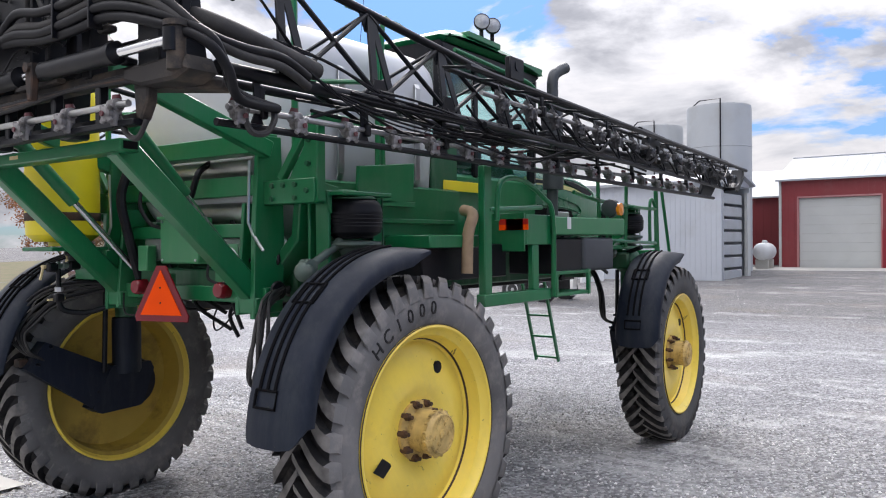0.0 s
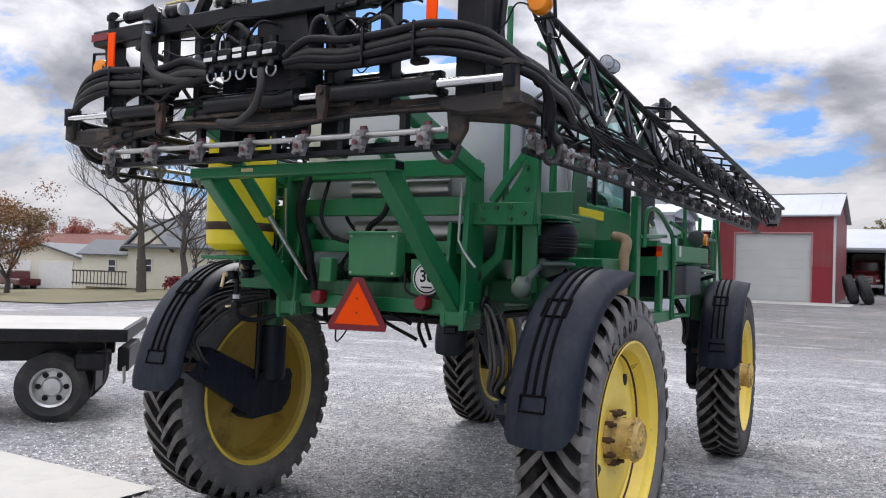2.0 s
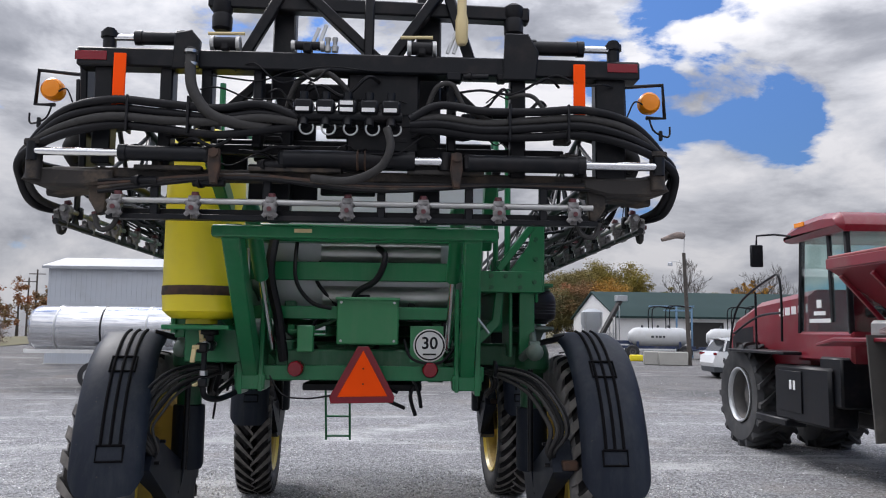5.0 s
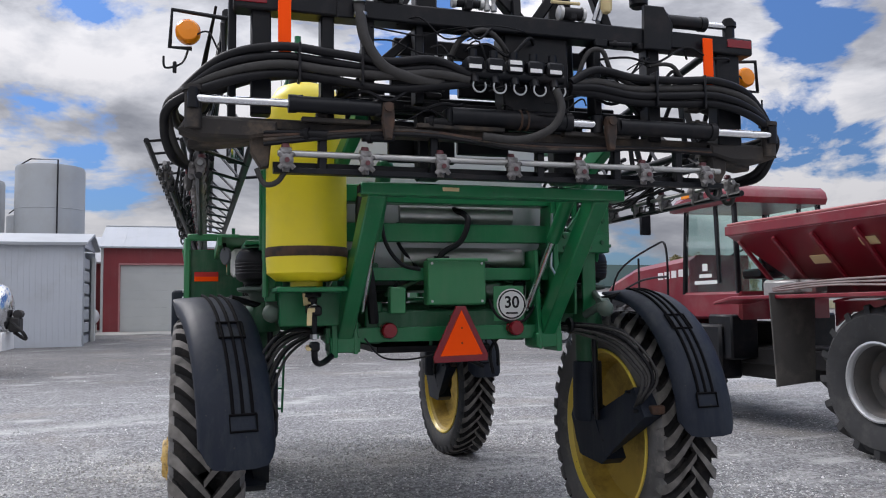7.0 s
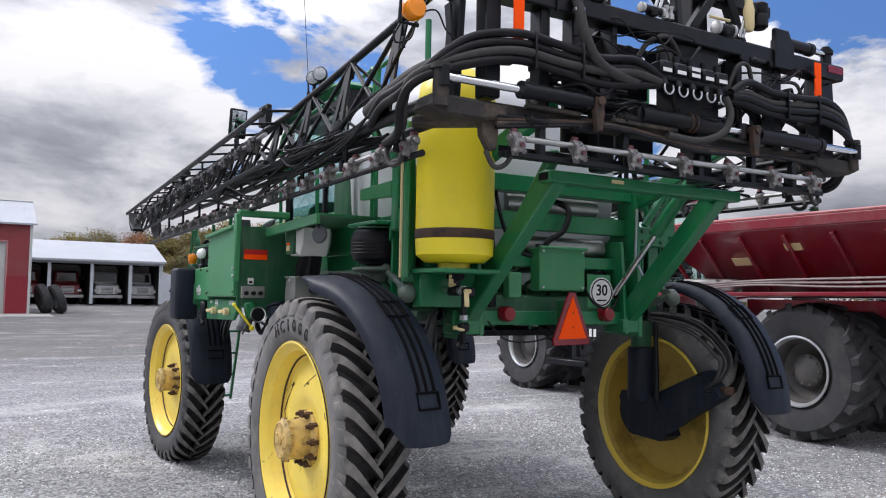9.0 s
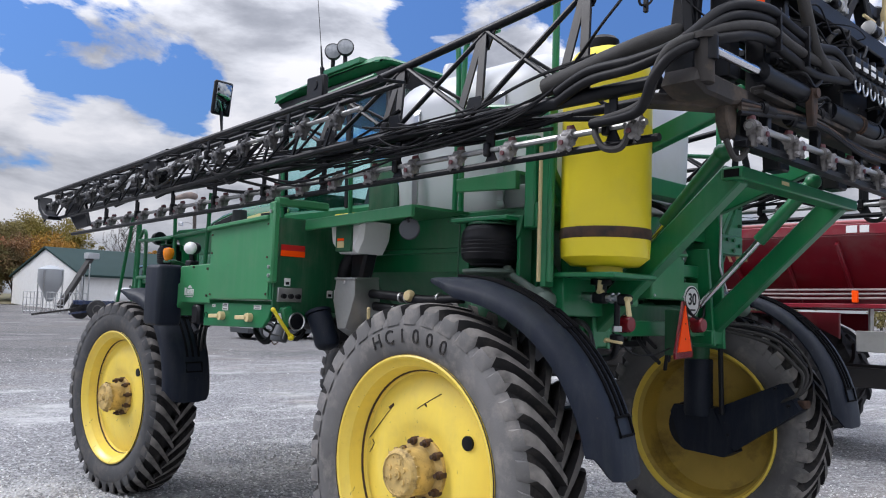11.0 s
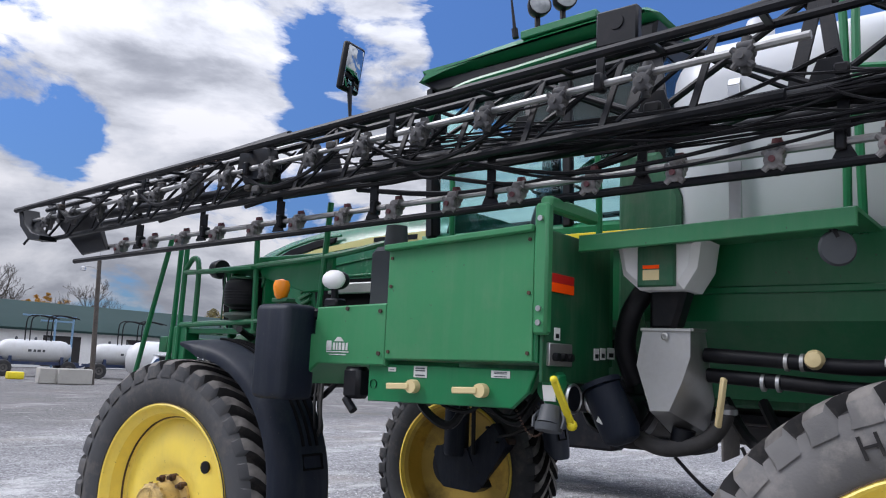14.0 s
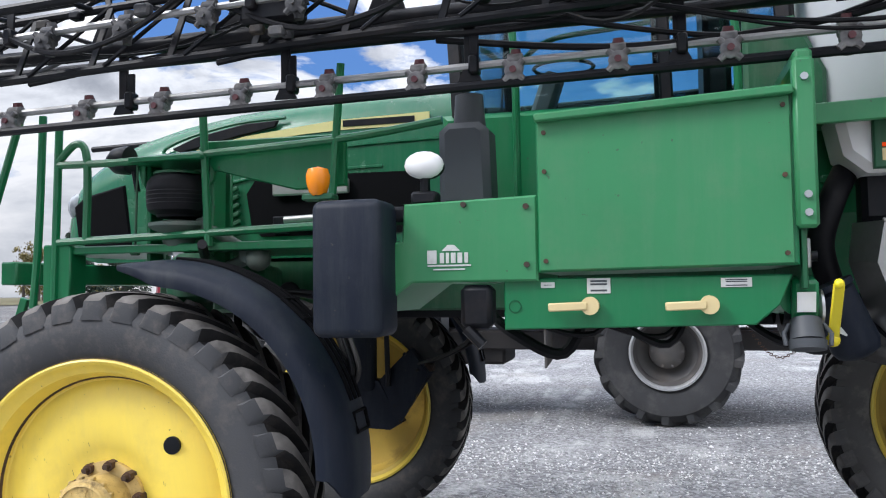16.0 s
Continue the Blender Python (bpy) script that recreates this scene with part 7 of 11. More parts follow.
def build_hood():
    def raised(name, g, *rest, **more):
        # the hood swells upwards and outwards from its sill, least at the nose
        out = []
        for x, y, z in g.v:
            k = min(1.0, max(0.4, (5.55 - y) / 0.7))
            out.append((x * 1.06, y, z + 0.085 * k * min(1.0, max(0.0, (z - 1.95) / 0.45))))
        g.v = out
        return part(name, g, *rest, **more)
    # cross-sections along the hood: place, half width, sill, waist, crown
    rows = ((2.98, 0.56, 1.95, 2.60, 2.78), (3.4, 0.56, 1.95, 2.60, 2.785), (3.9, 0.56, 1.95, 2.575, 2.77), (4.3, 0.555, 1.95, 2.53, 2.735), (4.65, 0.545, 1.95, 2.475, 2.685),
            (4.95, 0.53, 1.95, 2.42, 2.625), (5.18, 0.51, 1.95, 2.37, 2.56), (5.34, 0.48, 1.98, 2.31, 2.48), (5.42, 0.45, 2.03, 2.25, 2.40), (5.455, 0.42, 2.10, 2.20, 2.30))
    ring = []
    for y, w, z0, z1, z2 in rows:
        half = [(w, z0), (w * 1.0, z0 + (z1 - z0) * 0.5), (w, z1 - 0.03), (w * 0.985, z1), (w * 0.93, z1 + (z2 - z1) * 0.45), (w * 0.80, z1 + (z2 - z1) * 0.80), (w * 0.5, z1 + (z2 - z1) * 0.97), (0.0, z2)]
        ring.append([(x, y, z) for x, z in half] + [(-x, y, z) for x, z in half[-2::-1]])
    h = G()
    n = len(ring[0])
    h.add([p for r_ in ring for p in r_], [(i * n + j, i * n + j + 1, (i + 1) * n + j + 1, (i + 1) * n + j) for i in range(len(ring) - 1) for j in range(n - 1)]
          + [tuple(range(n))[::-1], tuple((len(ring) - 1) * n + j for j in range(n))] + [(i * n, (i + 1) * n, (i + 1) * n + n - 1, i * n + n - 1) for i in range(len(ring) - 1)])
    hd = raised("hood", h, HOODGREEN, sprayer, "long sloping green engine hood", angle=42)
    for s in (-1, 1):
        st = G()
        st.prism([(3.14, 2.545), (3.62, 2.545), (3.85, 2.535), (4.20, 2.505), (4.54, 2.455), (4.50, 2.485), (4.2, 2.545), (3.65, 2.600), (3.14, 2.612)], s * 0.558, s * 0.564, "x")
        raised("hood_stripe", st, PALE, hd, "pale yellow stripe along the hood")
        nm = G()
        nm.box((s * 0.566, 3.42, 2.578), (0.004, 0.40, 0.034), 0.001)
        raised("maker_name_bar", nm, BLACK, hd)
        # the long air slot above the stripe, in a raised lip
        # a black insert stands for the shade within the slot
        v = G()
        v.prism([(4.02, 2.585), (4.25, 2.545), (4.60, 2.475), (4.66, 2.50), (4.50, 2.56), (4.2, 2.615), (4.0, 2.622)], s * 0.545, s * 0.567, "x", 0.006)
        raised("air_slot", v, BLACK, hd)
        v = G()
        v.tube(smooth([(s * 0.556, 3.96, 2.635), (s * 0.556, 4.25, 2.622), (s * 0.552, 4.55, 2.565), (s * 0.545, 4.72, 2.50), (s * 0.545, 4.64, 2.462), (s * 0.552, 4.3, 2.53)], 5), 0.010, 7)
        raised("slot_lip", v, HOODGREEN, hd)
        # raised panel edge below the stripe
        v = G()
        v.tube(smooth([(s * 0.560, 3.05, 2.47), (s * 0.562, 3.6, 2.455), (s * 0.562, 4.1, 2.40), (s * 0.56, 4.32, 2.36), (s * 0.56, 4.36, 2.30), (s * 0.56, 4.05, 2.335), (s * 0.56, 3.4, 2.35)], 5), 0.008, 6)
        raised("panel_crease", v, HOODGREEN, hd)
        # flat black sheet in place of the shaded engine opening
        e = G()
        e.prism([(3.15, 2.05), (4.10, 2.05), (4.16, 2.10), (4.19, 2.25), (4.14, 2.31), (3.95, 2.325), (3.15, 2.32)], s * 0.552, s * 0.566, "x")
        raised("engine_opening_shade", e, HOLLOW_SHADE, hd)
        for i in range(6):
            q = G()
            q.box((s * 0.575, 4.285, 2.065 + 0.040 * i), (0.02, 0.14 - 0.008 * i, 0.020), 0.004, (s * 18, 0, 0))
            raised("louvre", q, GREEN_DK, hd)
        w = G()
        w.box((s * 0.585, 3.80, 2.265), (0.03, 0.44, 0.065), 0.012)
        raised("engine_cover", w, ALU, hd)
        w = G()
        w.tube([(s * 0.58, 3.4, 2.14), (s * 0.59, 3.95, 2.12)], 0.018, 10)
        raised("engine_pipe", w, ALU, hd)
        for k in range(4):
            w = G()
            w.box((s * 0.572, 3.50 + 0.16 * k, 2.10), (0.02, 0.09, 0.06 + 0.02 * (k % 2)), 0.01)
            raised("engine_block_rib", w, BLACK, hd)
        d = G()
        d.prism([(4.93, 1.99), (5.22, 1.99), (5.30, 2.08), (5.33, 2.26), (5.26, 2.31), (4.99, 2.34)], s * 0.50, s * 0.540, "x", 0.01)
        raised("grille_side", d, HOLLOW_SHADE, hd)
        l = G()
        l.ball((s * 0.40, 5.40, 2.27), 0.09, 14, (1.0, 0.55, 0.9))
        raised("headlamp", l, LENS, hd, "clear rounded headlamp")
    f = G()
    f.box((0, 5.445, 2.17), (0.62, 0.03, 0.20), 0.01)
    raised("grille", f, BLACK, hd)


build_hood()


STICKER = mat("worn white vinyl", (0.56, 0.57, 0.55), 0.5, vary=0.15, scale=20, dirt=(0.25, 0.24, 0.2), dirt_amt=0.3, dscale=30)


def build_left_boxes():
    x0 = -1.74
    g = G()
    g.prism([(1.56, 1.83), (2.43, 1.82), (2.43, 2.375), (1.56, 2.42)], x0, -1.02, "x", 0.008)
    bx = part("tool_box", g, GREEN, sprayer, "green side box with a large hinged panel")
    d = G()
    d.prism([(1.578, 1.836), (2.424, 1.826), (2.424, 2.358), (1.578, 2.398)], x0 - 0.009, x0 - 0.001, "x", 0.003)
    door = part("box_panel", d, GREEN_LT, bx, "lighter green access panel")
    l = G()
    l.beam((x0 - 0.022, 1.57, 2.412), (x0 - 0.022, 2.43, 2.370), 0.05, 0.03, 0.006)
    part("panel_lip", l, GREEN_LT, bx)
    for y, z in ((1.60, 1.87), (1.60, 2.13), (1.60, 2.365), (2.40, 1.86), (2.40, 2.18), (2.40, 2.32)):
        q = G()
        q.tube([(x0 - 0.009, y, z), (x0 - 0.016, y, z)], 0.0085, 10)
        part("bolt", q, RUST, door)
    ps = G()
    ps.beam((x0 - 0.004, 1.535, 1.95), (x0 - 0.004, 1.535, 2.52), 0.055, 0.07, 0.012, (0, 1, 0))
    ps.beam((x0 - 0.004, 1.53, 2.525), (-1.30, 1.53, 2.525), 0.06, 0.06, 0.012)
    part("corner_post", ps, GREEN_LT, bx)
    for z in (2.0, 2.06, 2.45):
        q = G()
        q.tube([(x0 - 0.03, 1.535, z), (x0 - 0.042, 1.535, z)], 0.013, 8)
        part("bolt", q, STEEL, bx)
    rw = G()
    rw.box((-1.42, 1.545, 2.08), (0.62, 0.02, 0.66), 0.004)
    part("box_rear_plate", rw, GREEN_DK, bx)
    for z, m in ((2.203, REDSHEET), (2.163, ORANGE)):
        q = G()
        q.box((-1.585, 1.530, z), (0.20, 0.008, 0.042), 0.001)
        part("reflector", q, m, bx, "red and orange reflector strip")
    sw = G()
    sw.box((-1.60, 1.53, 1.87), (0.20, 0.02, 0.10), 0.004)
    plate = part("switch_plate", sw, ALU, bx)
    for x in (-1.66, -1.60, -1.54):
        q = G()
        q.tube([(x, 1.52, 1.86), (x, 1.495, 1.86)], 0.018, 10)
        part("socket", q, BLACK, plate)
    f = G()
    f.prism([(2.43, 1.79), (2.90, 1.79), (3.05, 1.68), (3.05, 1.945), (2.94, 1.945), (2.93, 2.085), (2.43, 2.10)], x0, -1.12, "x", 0.008)
    fb = part("front_box", f, GREEN_LT, sprayer, "light green front side box with a white dealer badge")
    for y, z in ((2.47, 2.06), (2.47, 1.85), (2.70, 2.075)):
        q = G()
        q.tube([(x0, y, z), (x0 - 0.009, y, z)], 0.011, 8)
        part("bolt", q, RUST, fb)
    # badge: plain white shapes
    for y, w, z, hh in ((2.822, 0.036, 1.884, 0.050), (2.784, 0.016, 1.880, 0.038), (2.763, 0.012, 1.880, 0.038), (2.741, 0.018, 1.880, 0.038), (2.716, 0.018, 1.880, 0.038), (2.692, 0.014, 1.880, 0.038), (2.757, 0.165, 1.852, 0.006), (2.757, 0.12, 1.838, 0.005)):
        q = G()
        q.box((x0 - 0.002, y, z), (0.004, w, hh), 0.001)
        part("badge_bar", q, STICKER, fb)
    q = G()
    q.prism([(2.715, 1.906), (2.785, 1.906), (2.762, 1.928), (2.738, 1.928)], x0 - 0.004, x0 - 0.0005, "x")
    part("badge_bar", q, STICKER, fb)
    u = G()
    u.prism([(1.58, 1.80), (2.56, 1.80), (2.56, 1.615), (1.70, 1.63), (1.62, 1.70)], x0 + 0.03, x0 + 0.06, "x", 0.005)
    up = part("valve_panel", u, GREEN, sprayer, "green valve panel with cream levers")
    for y in (2.31, 1.91):
        q = G()
        q.tube([(x0 + 0.03, y - 0.06, 1.70), (x0 - 0.01, y - 0.06, 1.70)], 0.032, 14)
        q.beam((x0 - 0.008, y - 0.05, 1.70), (x0 - 0.012, y + 0.085, 1.695), 0.02, 0.030, 0.008)
        part("valve_lever", q, CREAM, up, "cream plastic valve lever")
    for y, w, h_, z in ((2.22, 0.082, 0.055, 1.77), (2.40, 0.050, 0.020, 1.775), (1.76, 0.10, 0.032, 1.775)):
        q = G()
        q.box((x0 + 0.028, y, z), (0.004, w, h_), 0.001)
        st = part("sticker", q, STICKER, up, "worn white sticker with fine print")
        for k_ in ((-0.3, 0.1, 0.3) if h_ > 0.03 else (0.0,)):
            k = G()
            k.box((x0 + 0.0255, y, z + k_ * h_), (0.001, w * (0.7 if k_ else 0.55), h_ * 0.12), 0.0003)
            part("print_bar", k, GREY, st)
    # black disc in place of a shaded hole; the panel is uncut
    q = G()
    q.lathe([(0.022, 0.0), (0.022, 0.006), (0.0, 0.007)], (x0 + 0.0245, 2.52, 1.70), "x", 14)
    part("panel_hole", q, BLACK, up)
    pk = G()
    pk.box((x0 + 0.05, 2.66, 1.70), (0.10, 0.12, 0.16), 0.02)
    pk.tube([(x0 + 0.02, 2.70, 1.62), (x0 + 0.02, 2.64, 1.56)], 0.022, 8)
    part("plug_socket", pk, BLACK, up)
    b = shift(rounded((0.22, 0.27, 0.50), 0.035, 3), (-1.80, 3.10, 1.845))
    bb = part("battery_case", b, PLASTIC, sprayer, "tall black plastic case")
    k = G()
    k.box((-1.66, 2.98, 2.05), (0.14, 0.14, 0.06), 0.02)
    part("case_bracket", k, BLACK, bb)
    cn = G()
    cn.prism([(2.66, 2.10), (2.88, 2.10), (2.88, 2.42), (2.84, 2.455), (2.71, 2.455), (2.67, 2.42)], -1.42, -1.22, "x", 0.03)
    cn.tube([(-1.32, 2.765, 2.44), (-1.32, 2.765, 2.58)], [0.07, 0.06], 16)
    part("air_canister", cn, GREY, sprayer, "grey plastic air canister")
    lp = G()
    lp.ball((-1.70, 2.86, 2.235), 0.062, 16, (0.75, 1.25, 0.85))
    lpo = part("side_lamp", lp, WHITE, sprayer, "oval side lamp with a clear lens")
    q = G()
    q.tube([(-1.69, 2.86, 2.19), (-1.68, 2.86, 2.10)], 0.02, 8)
    q.box((-1.68, 2.86, 2.11), (0.08, 0.10, 0.05), 0.01)
    q.ball((-1.66, 2.86, 2.235), 0.06, 14, (0.7, 1.2, 0.85))
    part("lamp_stem", q, BLACK, lpo)
    am = G()
    am.lathe([(0.022, -0.05), (0.036, -0.035), (0.046, 0.0), (0.048, 0.03), (0.040, 0.055), (0.0, 0.066)], (-1.68, 3.30, 2.19), "z", 18)
    amo = part("amber_beacon", am, AMBER, sprayer, "amber turn lamp on a green bracket")
    q = G()
    q.box((-1.66, 3.30, 2.135), (0.07, 0.13, 0.025), 0.005)
    q.beam((-1.64, 3.30, 2.13), (-1.50, 3.36, 2.10), 0.04, 0.05, 0.005)
    part("lamp_bracket", q, GREEN_DK, amo)
    # small white chemical tank under the ledge
    ld = G()
    ld.prism([(0.35, 2.37), (1.49, 2.335), (1.49, 2.41), (0.35, 2.445)], -1.52, -1.49, "x", 0.004)
    ld.prism([(0.35, 2.43), (1.49, 2.395), (1.49, 2.412), (0.35, 2.447)], -1.49, -0.95, "x", 0.004)
    part("side_ledge", ld, GREEN_LT, sprayer, "light green side ledge")
    wt = G()
    wt.prism([(0.98, 2.39), (1.37, 2.39), (1.34, 2.24), (1.26, 2.17), (1.06, 2.17), (1.0, 2.26)], -1.40, -1.12, "x", 0.03)
    w_ = part("wash_tank", wt, WHITE, sprayer, "small white hand-wash tank")
    q = G()
    q.prism([(1.08, 2.37), (1.25, 2.37), (1.25, 2.18), (1.08, 2.18)], -1.425, -1.395, "x", 0.006)
    part("tank_label_plate", q, GREEN_DK, w_)
    for z, h_, m in ((2.265, 0.016, ORANGE), (2.230, 0.045, CREAM)):
        q = G()
        q.box((-1.4265, 1.185, z), (0.003, 0.075, h_), 0.0008)
        part("sticker", q, m, w_)
    al = G()
    face = ((1.223, 1.992), (1.012, 1.990), (1.012, 1.88), (1.050, 1.771), (1.104, 1.653), (1.188, 1.649), (1.251, 1.841))
    back = ((1.28, 2.0), (1.03, 2.0), (0.99, 1.70), (1.02, 1.56), (1.15, 1.515), (1.23, 1.62), (1.30, 1.85))
    hull(al, [(-1.42, y, z) for y, z in face] + [(-1.20, y, z) for y, z in back])
    al.beam((-1.425, 1.23, 1.994), (-1.425, 1.005, 1.992), 0.018, 0.014, 0.003)
    al.beam((-1.42, 1.008, 1.993), (-1.20, 1.03, 2.003), 0.018, 0.014, 0.003)
    al.lathe([(0.010, -0.004), (0.016, 0.0), (0.010, 0.004)], (-1.432, 1.12, 1.965), "x", 12)
    ao = part("fill_funnel", al, ALU, sprayer, "dented aluminium mixing funnel", angle=20)
    q = G()
    q.tube([(-1.31, 1.08, 1.58), (-1.31, 1.10, 1.50)], 0.05, 14)
    part("funnel_pipe", q, BLACK, ao)
    q = G()
    q.beam((-1.36, 0.92, 1.60), (-1.40, 0.88, 1.80), 0.022, 0.03, 0.006)
    part("funnel_lever", q, CREAM, ao)
    # fill couplings, yellow lever, pump
    pm = G()
    pm.lathe([(0.0, -0.14), (0.09, -0.14), (0.115, -0.11), (0.115, 0.10), (0.10, 0.14), (0.0, 0.145)], (-1.14, 1.43, 1.61), "x", 26)
    pm.box((-1.08, 1.45, 1.73), (0.20, 0.14, 0.12), 0.02)
    pump = part("fill_pump", pm, BLACK, sprayer, "black fill pump and couplings")
    fl = G()
    fl.tube([(-1.42, 1.425, 1.755), (-1.42, 1.415, 1.735), (-1.40, 1.33, 1.545), (-1.40, 1.318, 1.515), (-1.40, 1.312, 1.50)], [0.06, 0.086, 0.088, 0.074, 0.04], 24)
    fl.tube([(-1.42, 1.428, 1.76), (-1.42, 1.419, 1.74)], 0.094, 24)
    flt = part("line_strainer", fl, PLASTIC, pump, "stubby black plastic strainer bowl")
    q = G()
    q.box((-1.487, 1.375, 1.62), (0.005, 0.032, 0.075), 0.001, (24, 0, 0))
    part("strainer_label", q, STICKER, flt)
    q = G()
    q.box((-1.62, 1.535, 1.715), (0.085, 0.085, 0.15), 0.012, (0, -14, 0))
    q.tube([(-1.62, 1.56, 1.72), (-1.45, 1.60, 1.72)], 0.06, 14)
    fv = part("fill_valve", q, GREEN, pump)
    q = G()
    q.box((-1.672, 1.535, 1.705), (0.004, 0.06, 0.07), 0.001, (0, -14, 0))
    part("valve_label", q, WHITE, fv)
    q = G()
    q.box((-1.6665, 1.535, 1.752), (0.0045, 0.06, 0.015), 0.001, (0, -14, 0))
    part("valve_label", q, YPOLY, fv)
    q = G()
    q.tube([(-1.64, 1.535, 1.645), (-1.665, 1.535, 1.575)], [0.05, 0.056], 18)
    q.tube([(-1.665, 1.535, 1.575), (-1.672, 1.535, 1.545)], [0.062, 0.058], 18)
    for d in (-1, 1):
        q.tube([(-1.65, 1.535 + d * 0.055, 1.63), (-1.67, 1.535 + d * 0.075, 1.60), (-1.68, 1.535 + d * 0.07, 1.56)], 0.008, 6)
    part("valve_cap", q, GREY, fv, "dark grey camlock cap")
    q = G()
    for i in range(20):
        a_ = i / 19
        q.lathe([(0.003, -0.0018), (0.0058, -0.0018), (0.0058, 0.0018), (0.003, 0.0018), (0.003, -0.0018)], (-1.655 + 0.02 * a_, 1.55 + 0.17 * a_, 1.56 + 0.06 * a_ - 0.07 * math.sin(math.pi * a_)), "x" if i % 2 else "z", 8)
    part("cap_chain", q, RUST, fv)
    q = G()
    q.beam((-1.625, 1.448, 1.575), (-1.775, 1.453, 1.765), 0.016, 0.034, 0.008, (0, 1, 0))
    q.ball((-1.625, 1.448, 1.575), 0.024)
    q.ball((-1.775, 1.453, 1.765), 0.017)
    part("yellow_lever", q, YPOLY, pump, "yellow valve lever")
    for x_, r_ in ((-1.584, 0.060), (-1.40, 0.064)):
        q = G()
        q.lathe([(r_, 1.60), (r_, 1.485), (r_ * 0.9, 1.472), (0.0, 1.47)], (x_ + 0.02, 0, 1.684), "y", 22)
        cpl = part("fill_coupling", q, BLACK, pump, "black capped fill coupling")
        q = G()
        q.lathe([(r_ - 0.006, 1.474), (r_ + 0.003, 1.468), (r_ + 0.007, 1.478), (r_ + 0.001, 1.488), (r_ - 0.006, 1.474)], (x_ + 0.02, 0, 1.684), "y", 22)
        part("steel_ring", q, STEEL, cpl)
    q = G()
    q.prism([(1.08, 2.19), (1.26, 2.19), (1.26, 2.0), (1.14, 2.0)], -1.28, -1.16, "x", 0.02)
    part("chute", q, BLACK, ao)
    q = G()
    q.tube(smooth([(-1.25, 0.92, 1.68), (-1.28, 0.93, 1.61), (-1.31, 1.0, 1.53), (-1.34, 1.15, 1.493), (-1.28, 1.30, 1.52)], 7), 0.036, 12)
    part("elbow_hose", q, SLEEVE, ao)
    q = G()
    q.lathe([(0.038, -0.012), (0.046, -0.01), (0.046, 0.01), (0.038, 0.012)], (-1.255, 0.92, 1.66), "z", 14, True)
    part("steel_clamp", q, STEEL, ao)
    q = G()
    q.tube(smooth([(-1.32, 1.12, 1.46), (-1.30, 0.98, 1.33), (-1.28, 0.84, 1.27), (-1.26, 0.80, 1.38), (-1.25, 0.86, 1.52)], 6), 0.008, 6)
    part("drain_hose", q, HOSE, ao)
    for x_, w_l, z_ in ((-1.25, 0.05, 1.885), (-1.185, 0.05, 1.89), (-1.10, 0.075, 1.895), (-1.62, 0.05, 1.96)):
        q = G()
        q.box((x_, 1.532, z_), (w_l, 0.004, 0.055), 0.001)
        stk = part("sticker", q, WHITE, bx)
        q = G()
        q.box((x_, 1.5292, z_ - 0.008), (w_l * 0.6, 0.002, 0.02), 0.0005)
        part("print_bar", q, BLACK, stk)
    q = G()
    q.lathe([(0.0, -0.012), (0.062, -0.010), (0.070, 0.0), (0.062, 0.010), (0.0, 0.012)], (0, 0, 0), "x", 26)
    part("convex_mirror", q, GREY, sprayer, "small round grey mirror hung under the ledge", pose(-1.46, 0.43, 2.30, 0, 0, 30))
    q = G()
    q.tube([(-1.46, 0.43, 2.34), (-1.47, 0.45, 2.39)], 0.014, 8)
    part("mirror_stem", q, BLACK, sprayer, "short black mirror stem")
    # couplings between funnel and tank
    for n_, (z_, x_) in enumerate(((1.885, -1.30), (1.80, -1.27))):
        cp = G()
        cp.tube(smooth([(x_, 0.10, z_ - 0.01), (x_ - 0.01, 0.40, z_ - 0.025), (x_, 0.72, z_ - 0.005), (x_ + 0.02, 1.0, z_ + 0.01)], 6), 0.031, 12)
        cf = part("suction_line", cp, HOSE, sprayer, "black suction hose with clamps")
        for y in ((0.60, 0.66, 0.30) if n_ == 0 else (0.70, 0.76)):
            q = G()
            q.lathe([(0.032, -0.008), (0.036, -0.007), (0.036, 0.007), (0.032, 0.008)], (x_ - 0.004, y, z_ - 0.012), "y", 16, True)
            part("hose_clamp", q, ALU, cf)
    q = G()
    q.lathe([(0.0, 0.02), (0.034, 0.02), (0.040, 0.0), (0.030, -0.025), (0.0, -0.03)], (-1.335, 0.55, 1.885), "x", 14)
    part("line_cap", q, CREAM, cf)
    q = G()
    q.tube(smooth([(-1.20, 1.30, 2.20), (-1.24, 1.36, 2.08), (-1.22, 1.40, 1.92), (-1.18, 1.36, 1.76)], 6), 0.05, 14)
    part("intake_duct", q, HOSE, frame_)
    for i in range(12):
        rr = random.Random(50 + i)
        y = rr.uniform(0.2, 3.6)
        q = G()
        q.tube(smooth([(-1.15, y, 1.72), (-1.22, y + 0.1, 1.60 - rr.uniform(0, .12)), (-1.2, y + 0.32, 1.56 + rr.uniform(-.05, .1)), (-1.0, y + 0.5, 1.70)], 6), rr.choice((0.012, 0.018, 0.025)), 7)
        part("loose_hose", q, HOSE, frame_)


build_left_boxes()


